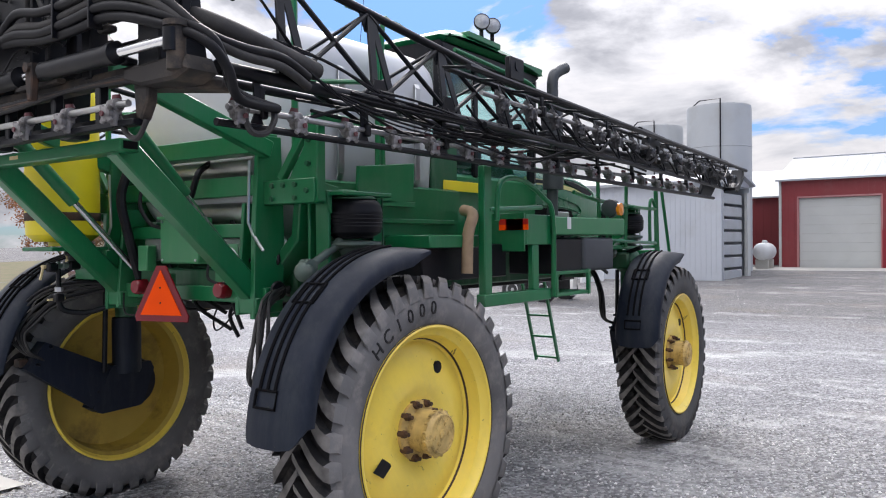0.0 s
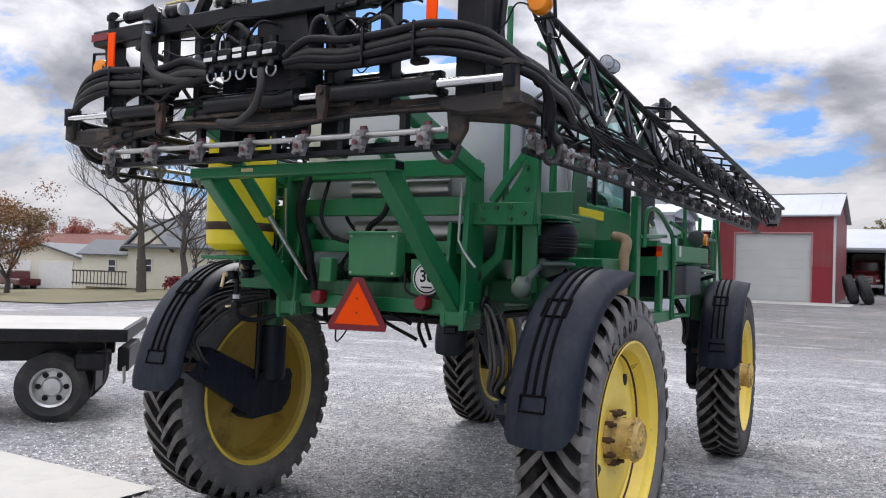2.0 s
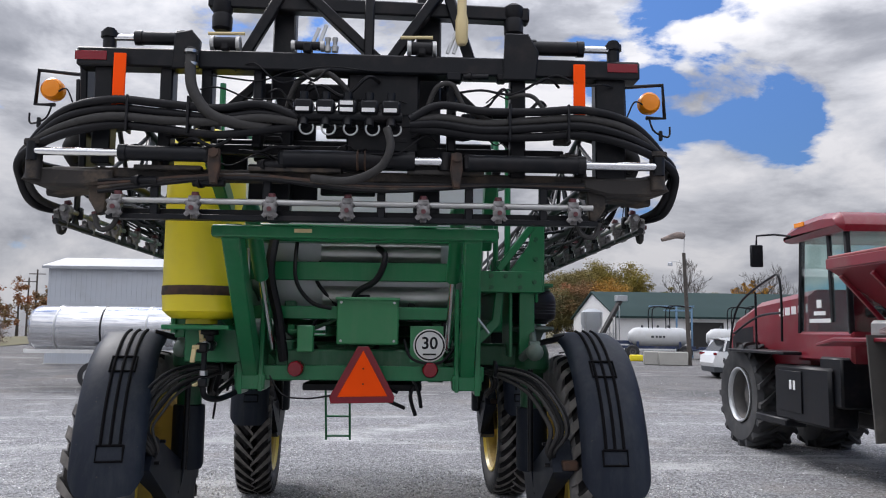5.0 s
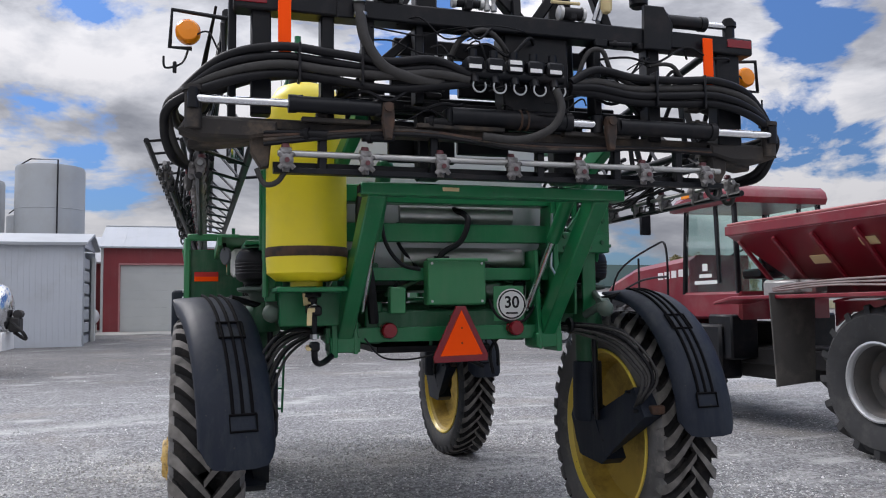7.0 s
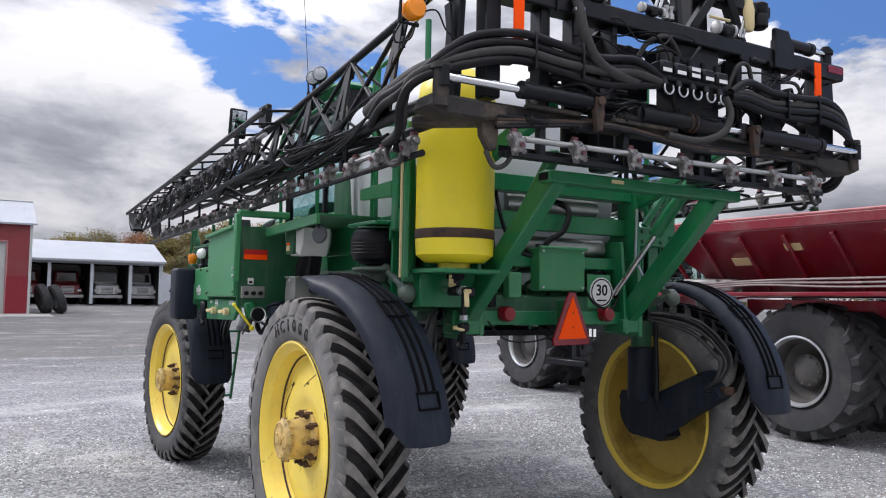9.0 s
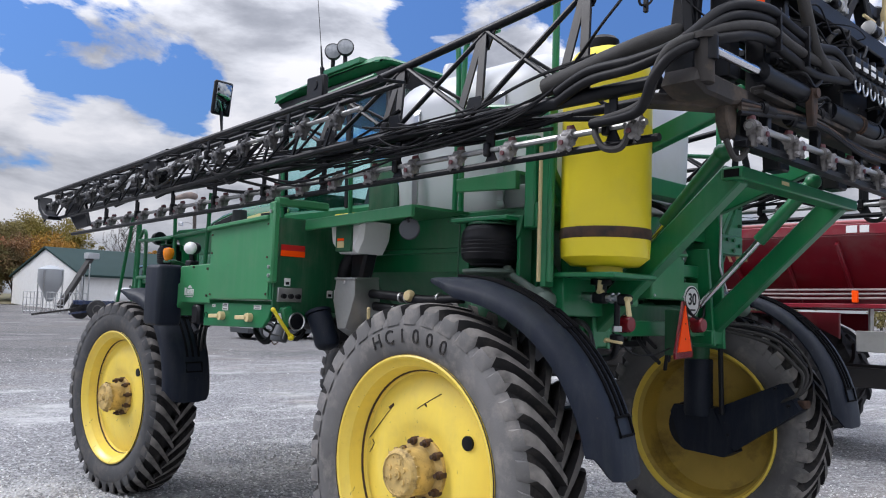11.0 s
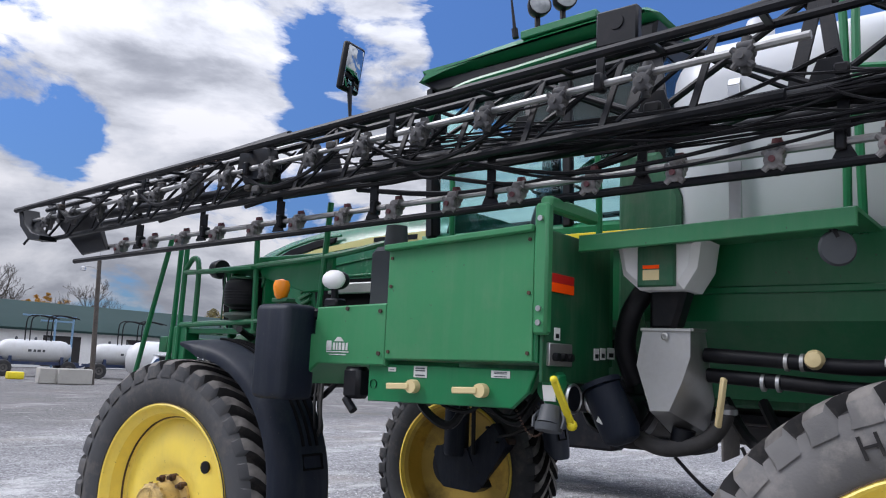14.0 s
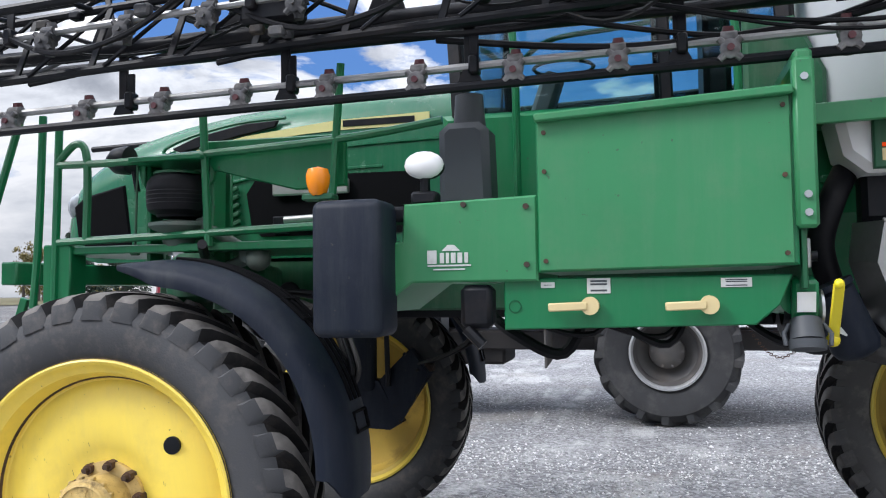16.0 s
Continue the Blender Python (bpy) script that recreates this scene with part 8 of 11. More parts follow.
def build_right_boxes():
    x0 = 1.50
    g = G()
    g.prism([(2.05, 2.10), (3.50, 2.10), (3.50, 2.26), (2.05, 2.25)], 0.95, x0, "x", 0.010)
    top = part("right_deck", g, GREEN_LT, sprayer, "light green right side deck")
    q = G()
    q.box((x0 + 0.002, 2.34, 2.20), (0.003, 0.07, 0.10), 0.0005)
    part("sticker", q, WHITE, top)
    b = shift(rounded((0.40, 0.62, 0.30), 0.03, 3), (1.28, 2.98, 1.93))
    bb = part("battery_box", b, GREY, sprayer, "dark grey plastic battery box")
    # closed black blocks stand in for the shade of the equipment bay
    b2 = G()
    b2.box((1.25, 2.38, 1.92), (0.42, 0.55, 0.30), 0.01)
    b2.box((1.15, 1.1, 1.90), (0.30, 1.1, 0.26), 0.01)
    part("bay_shade_blocks", b2, BLACK, sprayer, "black blocks standing for the shade in an equipment bay")
    p = G()
    p.prism([(1.62, 2.02), (2.06, 2.02), (2.06, 2.26), (1.62, 2.26)], 1.0, x0, "x", 0.008)
    p.box((1.22, 1.60, 2.12), (0.56, 0.02, 0.30), 0.004)
    p.beam((x0 - 0.03, 1.02, 1.62), (x0 - 0.03, 2.0, 1.62), 0.08, 0.09)
    p.box((1.2, 0.86, 2.05), (0.40, 0.7, 0.09), 0.008)
    p.beam((x0 - 0.04, 1.10, 1.62), (x0 - 0.04, 1.10, 2.60), 0.06, 0.10, 0.008, (0, 1, 0))
    p.beam((x0 - 0.04, 1.80, 1.62), (x0 - 0.04, 1.80, 2.05), 0.05, 0.10, 0.008, (0, 1, 0))
    rp = part("right_side_frame", p, GREEN, sprayer, "green right side frame with a reflector")
    for z, m in ((2.200, REDSHEET), (2.158, ORANGE)):
        q = G()
        q.box((1.575 - 0.19, 1.585, z), (0.22, 0.008, 0.044), 0.001)
        q.box((1.44, 1.585, z), (0.20, 0.008, 0.044), 0.001)
        part("reflector", q, m, rp, "red and orange reflector strip")
    r = G()
    r.tube(smooth([(x0, 1.20, 2.20), (x0, 1.25, 2.48), (x0, 1.55, 2.52), (x0, 1.90, 2.40), (x0 + 0.02, 2.02, 2.24), (x0 + 0.02, 2.02, 1.60)], 6), 0.021, 8)
    r.tube([(x0 - 0.02, 1.12, 2.28), (x0 - 0.02, 1.9, 2.32)], 0.018, 8)
    part("hand_rail", r, GREEN, rp)
    s = G()
    for z in (1.78, 1.60):
        s.box((1.36, 2.42, z), (0.28, 0.62, 0.03), 0.005)
    for y in (2.12, 2.72):
        s.box((x0 - 0.01, y, 1.69), (0.03, 0.04, 0.22), 0.004)
    part("side_step", s, GREEN, rp)
    h = G()
    h.tube(smooth([(1.42, 0.92, 1.82), (1.42, 0.94, 2.10), (1.42, 1.00, 2.24), (1.30, 1.06, 2.28)], 6), 0.042, 12)
    part("tan_hose", h, TAN, sprayer, "tan wrapped breather hose")
    l = G()
    l.lathe([(0.05, 0.0), (0.085, 0.02), (0.088, 0.09), (0.075, 0.11), (0.0, 0.112)], (1.40, 3.35, 2.36), "y", 20, True)
    l.tube([(1.40, 3.40, 2.36), (1.40, 3.40, 2.24)], 0.02, 8)
    lo = part("round_lamp", l, GREY, sprayer, "round dark lamp")
    q = G()
    q.lathe([(0.06, 0.0), (0.06, 0.03), (0.0, 0.04)], (1.47, 3.42, 2.35), "x", 16)
    part("amber_lens", q, AMBER, lo)
    # plain green guard shield at the tank's shoulder
    k = G()
    k.prism([(0.18, 2.30), (0.78, 2.34), (0.80, 2.62), (0.20, 2.56)], 1.02, 1.05, "x", 0.004)
    k.prism([(0.10, 2.30), (0.80, 2.30), (0.80, 2.34), (0.10, 2.34)], 0.90, 1.05, "x", 0.004)
    part("shoulder_guard", k, GREEN, sprayer)
    k = G()
    k.prism([(-0.23, 2.53), (0.27, 2.55), (0.27, 2.63), (-0.23, 2.64)], -1.22, -1.18, "x", 0.004)
    k.prism([(-0.23, 2.62), (0.27, 2.61), (0.27, 2.63), (-0.23, 2.64)], -1.18, -0.90, "x", 0.004)
    part("shoulder_guard", k, GREEN_LT, sprayer, "light green steel ledge")


build_right_boxes()


def build_front():
    # platform, rails and the folding ladder at the front
    d = G()
    d.box((-0.95, 4.05, 1.98), (0.62, 1.70, 0.04), 0.006)
    pl = part("platform", d, GREEN, sprayer, "green walkway beside the hood")
    for name_, at_, size_ in (("platform", (0.95, 4.05, 1.98), (0.62, 1.70, 0.04)), ("front_bumper", (0, 5.25, 1.88), (2.3, 0.10, 0.12)), ("corner_post", (-1.22, 4.85, 1.86), (0.12, 0.16, 0.30))):
        d = G()
        d.box(at_, size_, 0.008)
        part(name_, d, GREEN, sprayer)
    for s in (-1, 1):
        for pts in ([(s * 1.28, 4.86, 1.72), (s * 1.28, 4.84, 2.60)], [(s * 1.28, 3.42, 1.98), (s * 1.28, 3.36, 2.78)], [(s * 1.28, 4.02, 1.98), (s * 1.28, 4.05, 2.62)],
                    [(s * 1.28, 4.84, 2.42), (s * 1.28, 4.74, 2.50), (s * 1.28, 4.68, 2.42), (s * 1.28, 4.68, 2.02)],
                    [(s * 1.28, 4.84, 2.40), (s * 1.28, 4.4, 2.40), (s * 1.28, 3.4, 2.44), (s * 1.26, 2.9, 2.50)],
                    [(s * 1.28, 4.84, 2.02), (s * 1.28, 3.4, 2.06)],
                    [(s * 1.26, 5.0, 1.70), (s * 1.25, 4.98, 2.05), (s * 1.24, 4.97, 2.66)],
                    [(s * 1.25, 5.42, 1.66), (s * 1.25, 5.28, 2.10), (s * 1.25, 5.08, 2.70)]):
            r = G()
            r.tube(smooth(pts, 5), 0.019, 8)
            part("hand_rail", r, GREEN, pl)
    l = G()
    for x in (-0.84, -0.50):
        l.beam((x, 5.88, 0.43), (x, 5.42, 1.75), 0.03, 0.05, 0.005)
    lad = part("ladder", l, GREEN, sprayer, "green folding access ladder at the front")
    for i in range(5):
        f = 0.04 + i * 0.22
        q = G()
        q.box((-0.67, 5.88 - 0.46 * f, 0.43 + 1.32 * f), (0.34, 0.08, 0.025), 0.004)
        part("rung", q, GREEN, lad)
    # raised plate behind the turn lamp, and a small round lamp by the spring
    q = G()
    q.prism([(3.36, 2.24), (3.60, 2.23), (4.02, 2.34), (4.10, 2.45), (4.06, 2.48), (3.36, 2.475)], -1.24, -1.20, "x", 0.006)
    part("lamp_plate", q, GREEN, pl)
    q = G()
    q.lathe([(0.03, 0.10), (0.062, 0.06), (0.07, 0.0), (0.066, -0.02), (0.0, -0.022)], (-1.22, 4.50, 2.415), "y", 20)
    q.tube([(-1.22, 4.46, 2.36), (-1.22, 4.44, 2.26)], 0.014, 7)
    part("front_lamp", q, BLACK, pl, "small round black lamp")
    # steering link shields between the front legs
    q = G()
    q.tube([(-0.6, FY - 0.2, 1.66), (0.6, FY - 0.2, 1.66)], 0.04, 10)
    part("steering_rod", q, BLACK, frame_)


build_front()


# ---- things standing about the yard ----
CONCRETE = mat("pale concrete", (0.42, 0.41, 0.38), 0.85, vary=0.15, scale=1.5, dirt=(0.25, 0.24, 0.22), dirt_amt=0.4, bump=0.08)
SIDING = mat("pale grey steel siding", (0.50, 0.53, 0.58), 0.42, metal=0.15, vary=0.06, scale=0.6, dirt=(0.34, 0.34, 0.34), dirt_amt=0.3, dscale=1)
RED_WALL = mat("red steel siding", (0.23, 0.030, 0.036), 0.5, vary=0.15, scale=0.5, dirt=(0.22, 0.10, 0.10), dirt_amt=0.3, dscale=0.8)
RED_DARK = mat("dull dark red siding", (0.17, 0.018, 0.022), 0.55, vary=0.15, scale=0.5)
RED_FRESH = mat("newer red sheet", (0.22, 0.009, 0.020), 0.4, vary=0.1, scale=1.0)
RED_FADED = mat("faded pink-red trim", (0.42, 0.20, 0.20), 0.6, vary=0.2, scale=2)
TRUCKRED = mat("red truck paint", (0.28, 0.014, 0.024), 0.3, vary=0.1, coat=0.4)
BLUE_PALE = mat("pale blue steel", (0.16, 0.28, 0.42), 0.5, vary=0.2)
ROOF_W = mat("weathered zinc roofing", (0.37, 0.39, 0.42), 0.5, metal=0.1, vary=0.10, scale=0.4, dirt=(0.27, 0.27, 0.28), dirt_amt=0.3, dscale=0.5)
DOOR_W = mat("off-white door", (0.47, 0.485, 0.475), 0.5, vary=0.07, scale=0.8, dirt=(0.36, 0.35, 0.33), dirt_amt=0.2, dscale=1.0)
# near-black standing for the shade inside sheds; also used as dark machine steel
DARK = mat("shed-shade black and dark steel", (0.030, 0.028, 0.028), 0.8, vary=0.3, scale=2)
ROOF_G = mat("dull green roofing", (0.026, 0.048, 0.046), 0.75, spec=0.08, vary=0.1, scale=0.5)
CREAMW = mat("cream clapboard", (0.74, 0.71, 0.60), 0.6, vary=0.06)
SHINGLE = mat("grey shingles", (0.12, 0.13, 0.14), 0.8, vary=0.25, scale=6)
SHINGLE_R = mat("red-brown roof", (0.17, 0.065, 0.05), 0.8, vary=0.2, scale=3)
# bark colour lightened to stand for haze over the far trees
BARK = mat("haze-paled bark", (0.10, 0.087, 0.077), 0.9, vary=0.4, scale=8, bump=0.2)
BLUE = mat("blue paint", (0.018, 0.035, 0.095), 0.45, vary=0.15, dirt=DUST, dirt_amt=0.3)
TYRE_FAR = mat("dusty rubber", (0.030, 0.031, 0.034), 0.8, vary=0.3, scale=5, dirt=(0.12, 0.115, 0.11), dirt_amt=0.45)
WINDOW = mat("dark window glass", (0.02, 0.025, 0.03), 0.06, spec=0.8)
DULLRIM = mat("dull grimy rim", (0.105, 0.10, 0.098), 0.6, metal=0.3, vary=0.3, scale=4, dirt=(0.16, 0.135, 0.115), dirt_amt=0.6)
SILVER = mat("silver wheel paint", (0.52, 0.53, 0.54), 0.35, metal=0.6, vary=0.1, dirt=(0.3, 0.28, 0.25), dirt_amt=0.3)
POLISHED = mat("polished steel", (0.62, 0.63, 0.66), 0.14, metal=1.0, vary=0.05)
MAROON = mat("maroon car paint", (0.09, 0.014, 0.022), 0.22, coat=0.5)
CARWHITE = mat("white car paint", (0.72, 0.73, 0.74), 0.22, coat=0.5)
VESSEL = mat("weathered white tank paint", (0.56, 0.57, 0.58), 0.5, vary=0.1, scale=1.5, dirt=(0.36, 0.34, 0.31), dirt_amt=0.4, dscale=1.4, streak=0.15)
TANKGREY = mat("weathered grey tank", (0.36, 0.38, 0.40), 0.5, vary=0.08, scale=0.8, dirt=(0.28, 0.27, 0.24), dirt_amt=0.4, dscale=0.6)


def leaf_mat(name, a, b):
    m = mat(name, a, 0.7, vary=0.9, scale=0.35, dark=b, island=0.7)
    return m


def grass_mat():
    return mat("mown grass", (0.080, 0.085, 0.030), 0.9, vary=0.7, scale=0.5, dark=(0.135, 0.105, 0.055), bump=0.5, bscale=25)


def sheet(name, x0, x1, y0, y1, lift, material, nx=12, ny=12, label="", category=""):
    vs = [(x0 + (x1 - x0) * i / nx, y0 + (y1 - y0) * j / ny) for j in range(ny + 1) for i in range(nx + 1)]
    g = G()
    g.add([(x, y, ground_z(x, y) + lift) for x, y in vs],
          [(j * (nx + 1) + i, j * (nx + 1) + i + 1, (j + 1) * (nx + 1) + i + 1, (j + 1) * (nx + 1) + i) for j in range(ny) for i in range(nx)])
    return tagged(part(name, g, material, angle=80), label, category, kind="structure")


GRASS = grass_mat()
sheet("lawn", -160, -29, 17, 160, 0.05, GRASS, 30, 30, "mown autumn lawn beside the yard", "lawn")
sheet("verge", -29, 200, 64, 260, 0.05, GRASS, 30, 20, "rough grass behind the sheds", "grass")
sheet("apron", -9.0, 0.4, 40.8, 44.1, 0.02, CONCRETE, 6, 4, "pale concrete apron before the red workshop", "apron")
sheet("pad", -9.0, -2.2, -9.0, -0.42, 0.03, CONCRETE, 6, 6, "pale concrete pad at the yard's edge", "pad")


def red_workshop():
    z = 0.40
    t = thing("red_workshop", pose(0, 0, 0), "red steel workshop with grey roof and closed pale door", "building")
    g = G()
    y0 = 44.2
    # front wall with the door opening left free
    g.box((-6.35, y0, z + 2.48), (1.0, 0.2, 4.96), 0.01)
    g.box((-1.20, y0, z + 2.48), (1.22, 0.2, 4.96), 0.01)
    g.box((-3.83, y0, z + 4.46), (4.06, 0.2, 1.0), 0.01)
    w = part("front_wall", g, RED_WALL, t)
    for a, b, c, d in ((-6.85, -5.87, 0, 4.96), (-1.80, -0.6, 0, 4.96), (-5.85, -1.8, 3.97, 4.96)):
        x = a + 0.15
        while x < b:
            r = G()
            r.box((x, y0 - 0.108, z + (c + d) / 2), (0.05, 0.016, d - c), 0.005)
            part("wall_rib", r, RED_WALL, w)
            x += 0.30
    g = G()
    g.box((-1.20, y0 - 0.122, z + 1.08), (1.08, 0.012, 2.14), 0.004)
    part("wall_patch", g, RED_FRESH, w, "newer darker red sheet")
    g = G()
    g.box((-0.7, y0 + 4, z + 2.48), (0.2, 8, 4.96), 0.01)
    g.box((-6.75, y0 + 4, z + 2.48), (0.2, 8, 4.96), 0.01)
    parts("side_wall", g, RED_WALL, t)
    k = G()
    for x in (-0.7, -6.75):
        k.prism([(y0, z + 4.96), (y0 + 8, z + 4.96), (y0 + 4, z + 6.42)], x - 0.1, x + 0.1, "x", 0.01)
    parts("gable", k, RED_WALL, t)
    k = G()
    for x in (-6.83, -0.62):
        k.box((x, y0 - 0.12, z + 2.48), (0.14, 0.08, 4.96), 0.01)
    parts("corner_trim", k, DOOR_W, t)
    d = G()
    for i in range(8):
        d.box((-3.83, y0 + 0.05, z + 0.26 + 0.495 * i), (4.06, 0.06, 0.492), 0.004)
    dr = parts("overhead_door", d, DOOR_W, t, "closed off-white overhead door", "door_panel")
    f = G()
    for x in (-5.90, -1.76):
        f.box((x, y0 - 0.105, z + 2.0), (0.09, 0.03, 4.05), 0.006)
    f.box((-3.83, y0 - 0.105, z + 4.02), (4.2, 0.03, 0.09), 0.006)
    part("door_frame", f, RED_FADED, dr)
    rf = G()
    rf.prism([(y0 - 0.35, z + 4.93), (y0 - 0.35, z + 5.03), (y0 + 4, z + 6.58), (y0 + 8.3, z + 5.03), (y0 + 8.3, z + 4.93), (y0 + 4, z + 6.46)], -7.05, -0.35, "x", 0.01)
    roof = part("roof", rf, ROOF_W, t)
    x = -6.9
    while x < -0.4:
        q = G()
        q.beam((x, y0 - 0.35, z + 5.035), (x, y0 + 4, z + 6.585), 0.04, 0.014, 0.004)
        part("roof_rib", q, ROOF_W, roof)
        x += 0.6
    q = G()
    q.tube([(-7.05, y0 + 4, z + 6.60), (-0.35, y0 + 4, z + 6.60)], 0.05, 8)
    part("ridge_cap", q, TANKGREY, roof)
    # lower wing, set back on the left
    v = G()
    v.box((-11.0, y0 + 3.2, z + 2.1), (8.4, 0.2, 4.3), 0.01)
    w2 = part("wing_wall", v, RED_DARK, t)
    x = -14.9
    while x < -6.9:
        v = G()
        v.box((x, y0 + 3.09, z + 2.1), (0.05, 0.02, 4.2), 0.005)
        part("wall_rib", v, RED_DARK, w2)
        x += 0.45
    v = G()
    v.prism([(y0 + 2.8, z + 4.2), (y0 + 2.8, z + 4.3), (y0 + 8, z + 6.25), (y0 + 13, z + 4.3), (y0 + 13, z + 4.2), (y0 + 8, z + 6.12)], -15.3, -6.86, "x", 0.01)
    part("wing_roof", v, ROOF_W, t)
    p = thing("propane_tank", pose(-7.3, 42.6, ground_z(-7.3, 42.6), 0, 0, 90), "small white horizontal propane tank by the workshop", "tank")
    q = G()
    q.lathe([(0.0, -0.95), (0.25, -0.92), (0.43, -0.78), (0.48, -0.6), (0.48, 0.6), (0.43, 0.78), (0.25, 0.92), (0.0, 0.95)], (0, 0, 0.95), "x", 28)
    sh = part("tank_shell", q, VESSEL, p)
    for x in (-0.5, 0.5):
        q = G()
        q.box((x, 0, 0.26), (0.16, 0.7, 0.52), 0.02)
        part("saddle", q, CONCRETE, p)
    q = G()
    q.lathe([(0.0, 0.0), (0.14, 0.0), (0.15, 0.1), (0.1, 0.17), (0.0, 0.18)], (0, 0, 1.40), "z", 16)
    part("valve_cap", q, VESSEL, sh)


red_workshop()


def silver_shed():
    t = thing("silver_shed", pose(0, 0, 0), "pale grey steel-sided shed with a low roof", "building")
    y0, z, xr = 31.9, 0.15, -6.32
    g = G()
    g.box((xr - 5.0, y0, z + 2.35), (10.0, 0.16, 4.5), 0.01)
    w = part("wall", g, SIDING, t)
    x = xr - 9.9
    while x < xr - 0.1:
        r = G()
        r.box((x, y0 - 0.087, z + 2.35), (0.05, 0.014, 4.5), 0.005)
        part("wall_rib", r, SIDING, w)
        x += 0.23
    rf = G()
    rf.prism([(y0 - 0.35, z + 4.45), (y0 - 0.35, z + 4.58), (y0 + 2.2, z + 5.15), (y0 + 4.6, z + 4.58), (y0 + 4.6, z + 4.45), (y0 + 2.2, z + 5.02)], xr - 10.2, xr + 0.2, "x", 0.01)
    part("roof", rf, ROOF_W, t)
    b = G()
    b.box((xr - 5.0, y0 - 0.02, z - 0.05), (10.1, 0.3, 0.35), 0.02)
    part("footing", b, CONCRETE, t)
    # the open gable end with a stack of panels inside, closed by a post
    g = G()
    g.prism([(y0 + 0.1, z + 4.42), (y0 + 4.3, z + 4.42), (y0 + 4.3, z + 4.56), (y0 + 2.2, z + 5.02), (y0 + 0.1, z + 4.56)], xr - 0.12, xr - 0.02, "x", 0.006)
    part("gable", g, SIDING, t)
    g = G()
    g.box((xr - 5.0, y0 + 4.3, z + 2.2), (10.0, 0.14, 4.4), 0.01)
    part("back_wall", g, SIDING, t)
    # near-black back sheet carries the shade inside the bay
    d = G()
    d.box((xr - 1.2, y0 + 2.2, z + 2.2), (0.12, 4.0, 4.3), 0.01)
    bay = part("bay_back", d, DARK, t)
    for i in range(7):
        q = G()
        q.box((xr - 0.62, y0 + 1.85, z + 0.32 + 0.58 * i), (0.95, 3.3, 0.46), 0.03)
        part("stacked_panel", q, TANKGREY, bay)
    p = G()
    p.box((xr, y0 + 0.06, z + 2.3), (0.10, 0.14, 4.4), 0.01)
    part("corner_trim", p, ROOF_W, t)
    p = G()
    p.box((xr - 0.02, y0 + 3.95, z + 2.1), (0.16, 0.5, 4.1), 0.01)
    part("end_post", p, DOOR_W, t)


silver_shed()


def silo(x, y, r, h, base, label):
    t = thing("storage_tank", pose(x, y, base), label, "storage tank", "storage tanks")
    g = G()
    g.lathe([(r, 0.0), (r, h - 0.15), (r * 0.97, h), (r * 0.3, h + 0.10), (0.0, h + 0.10)], n=48, axis="z")
    b = part("shell", g, TANKGREY, t)
    for k in range(1, 4):
        q = G()
        q.lathe([(r, h * k / 4 - 0.02), (r + 0.015, h * k / 4 - 0.01), (r + 0.015, h * k / 4 + 0.01), (r, h * k / 4 + 0.02)], n=48, axis="z")
        part("seam", q, TANKGREY, b)
    q = G()
    q.tube([(0.35 * r, -r * 0.98, 0), (0.35 * r, -r * 0.98, h + 0.2), (-0.5 * r, -r * 0.4, h + 0.35), (-0.8 * r, -0.2, h + 0.15)], 0.035, 6)
    part("fill_pipe", q, BLACK, t)


silo(-8.95, 40.0, 1.66, 8.85, 0.35, "tall weathered grey storage tank behind the shed")
silo(-12.75, 40.6, 1.55, 8.15, 0.35, "weathered grey storage tank with a fill pipe")
silo(-11.0, 44.5, 0.9, 6.7, 0.4, "narrow dark grey storage tank")


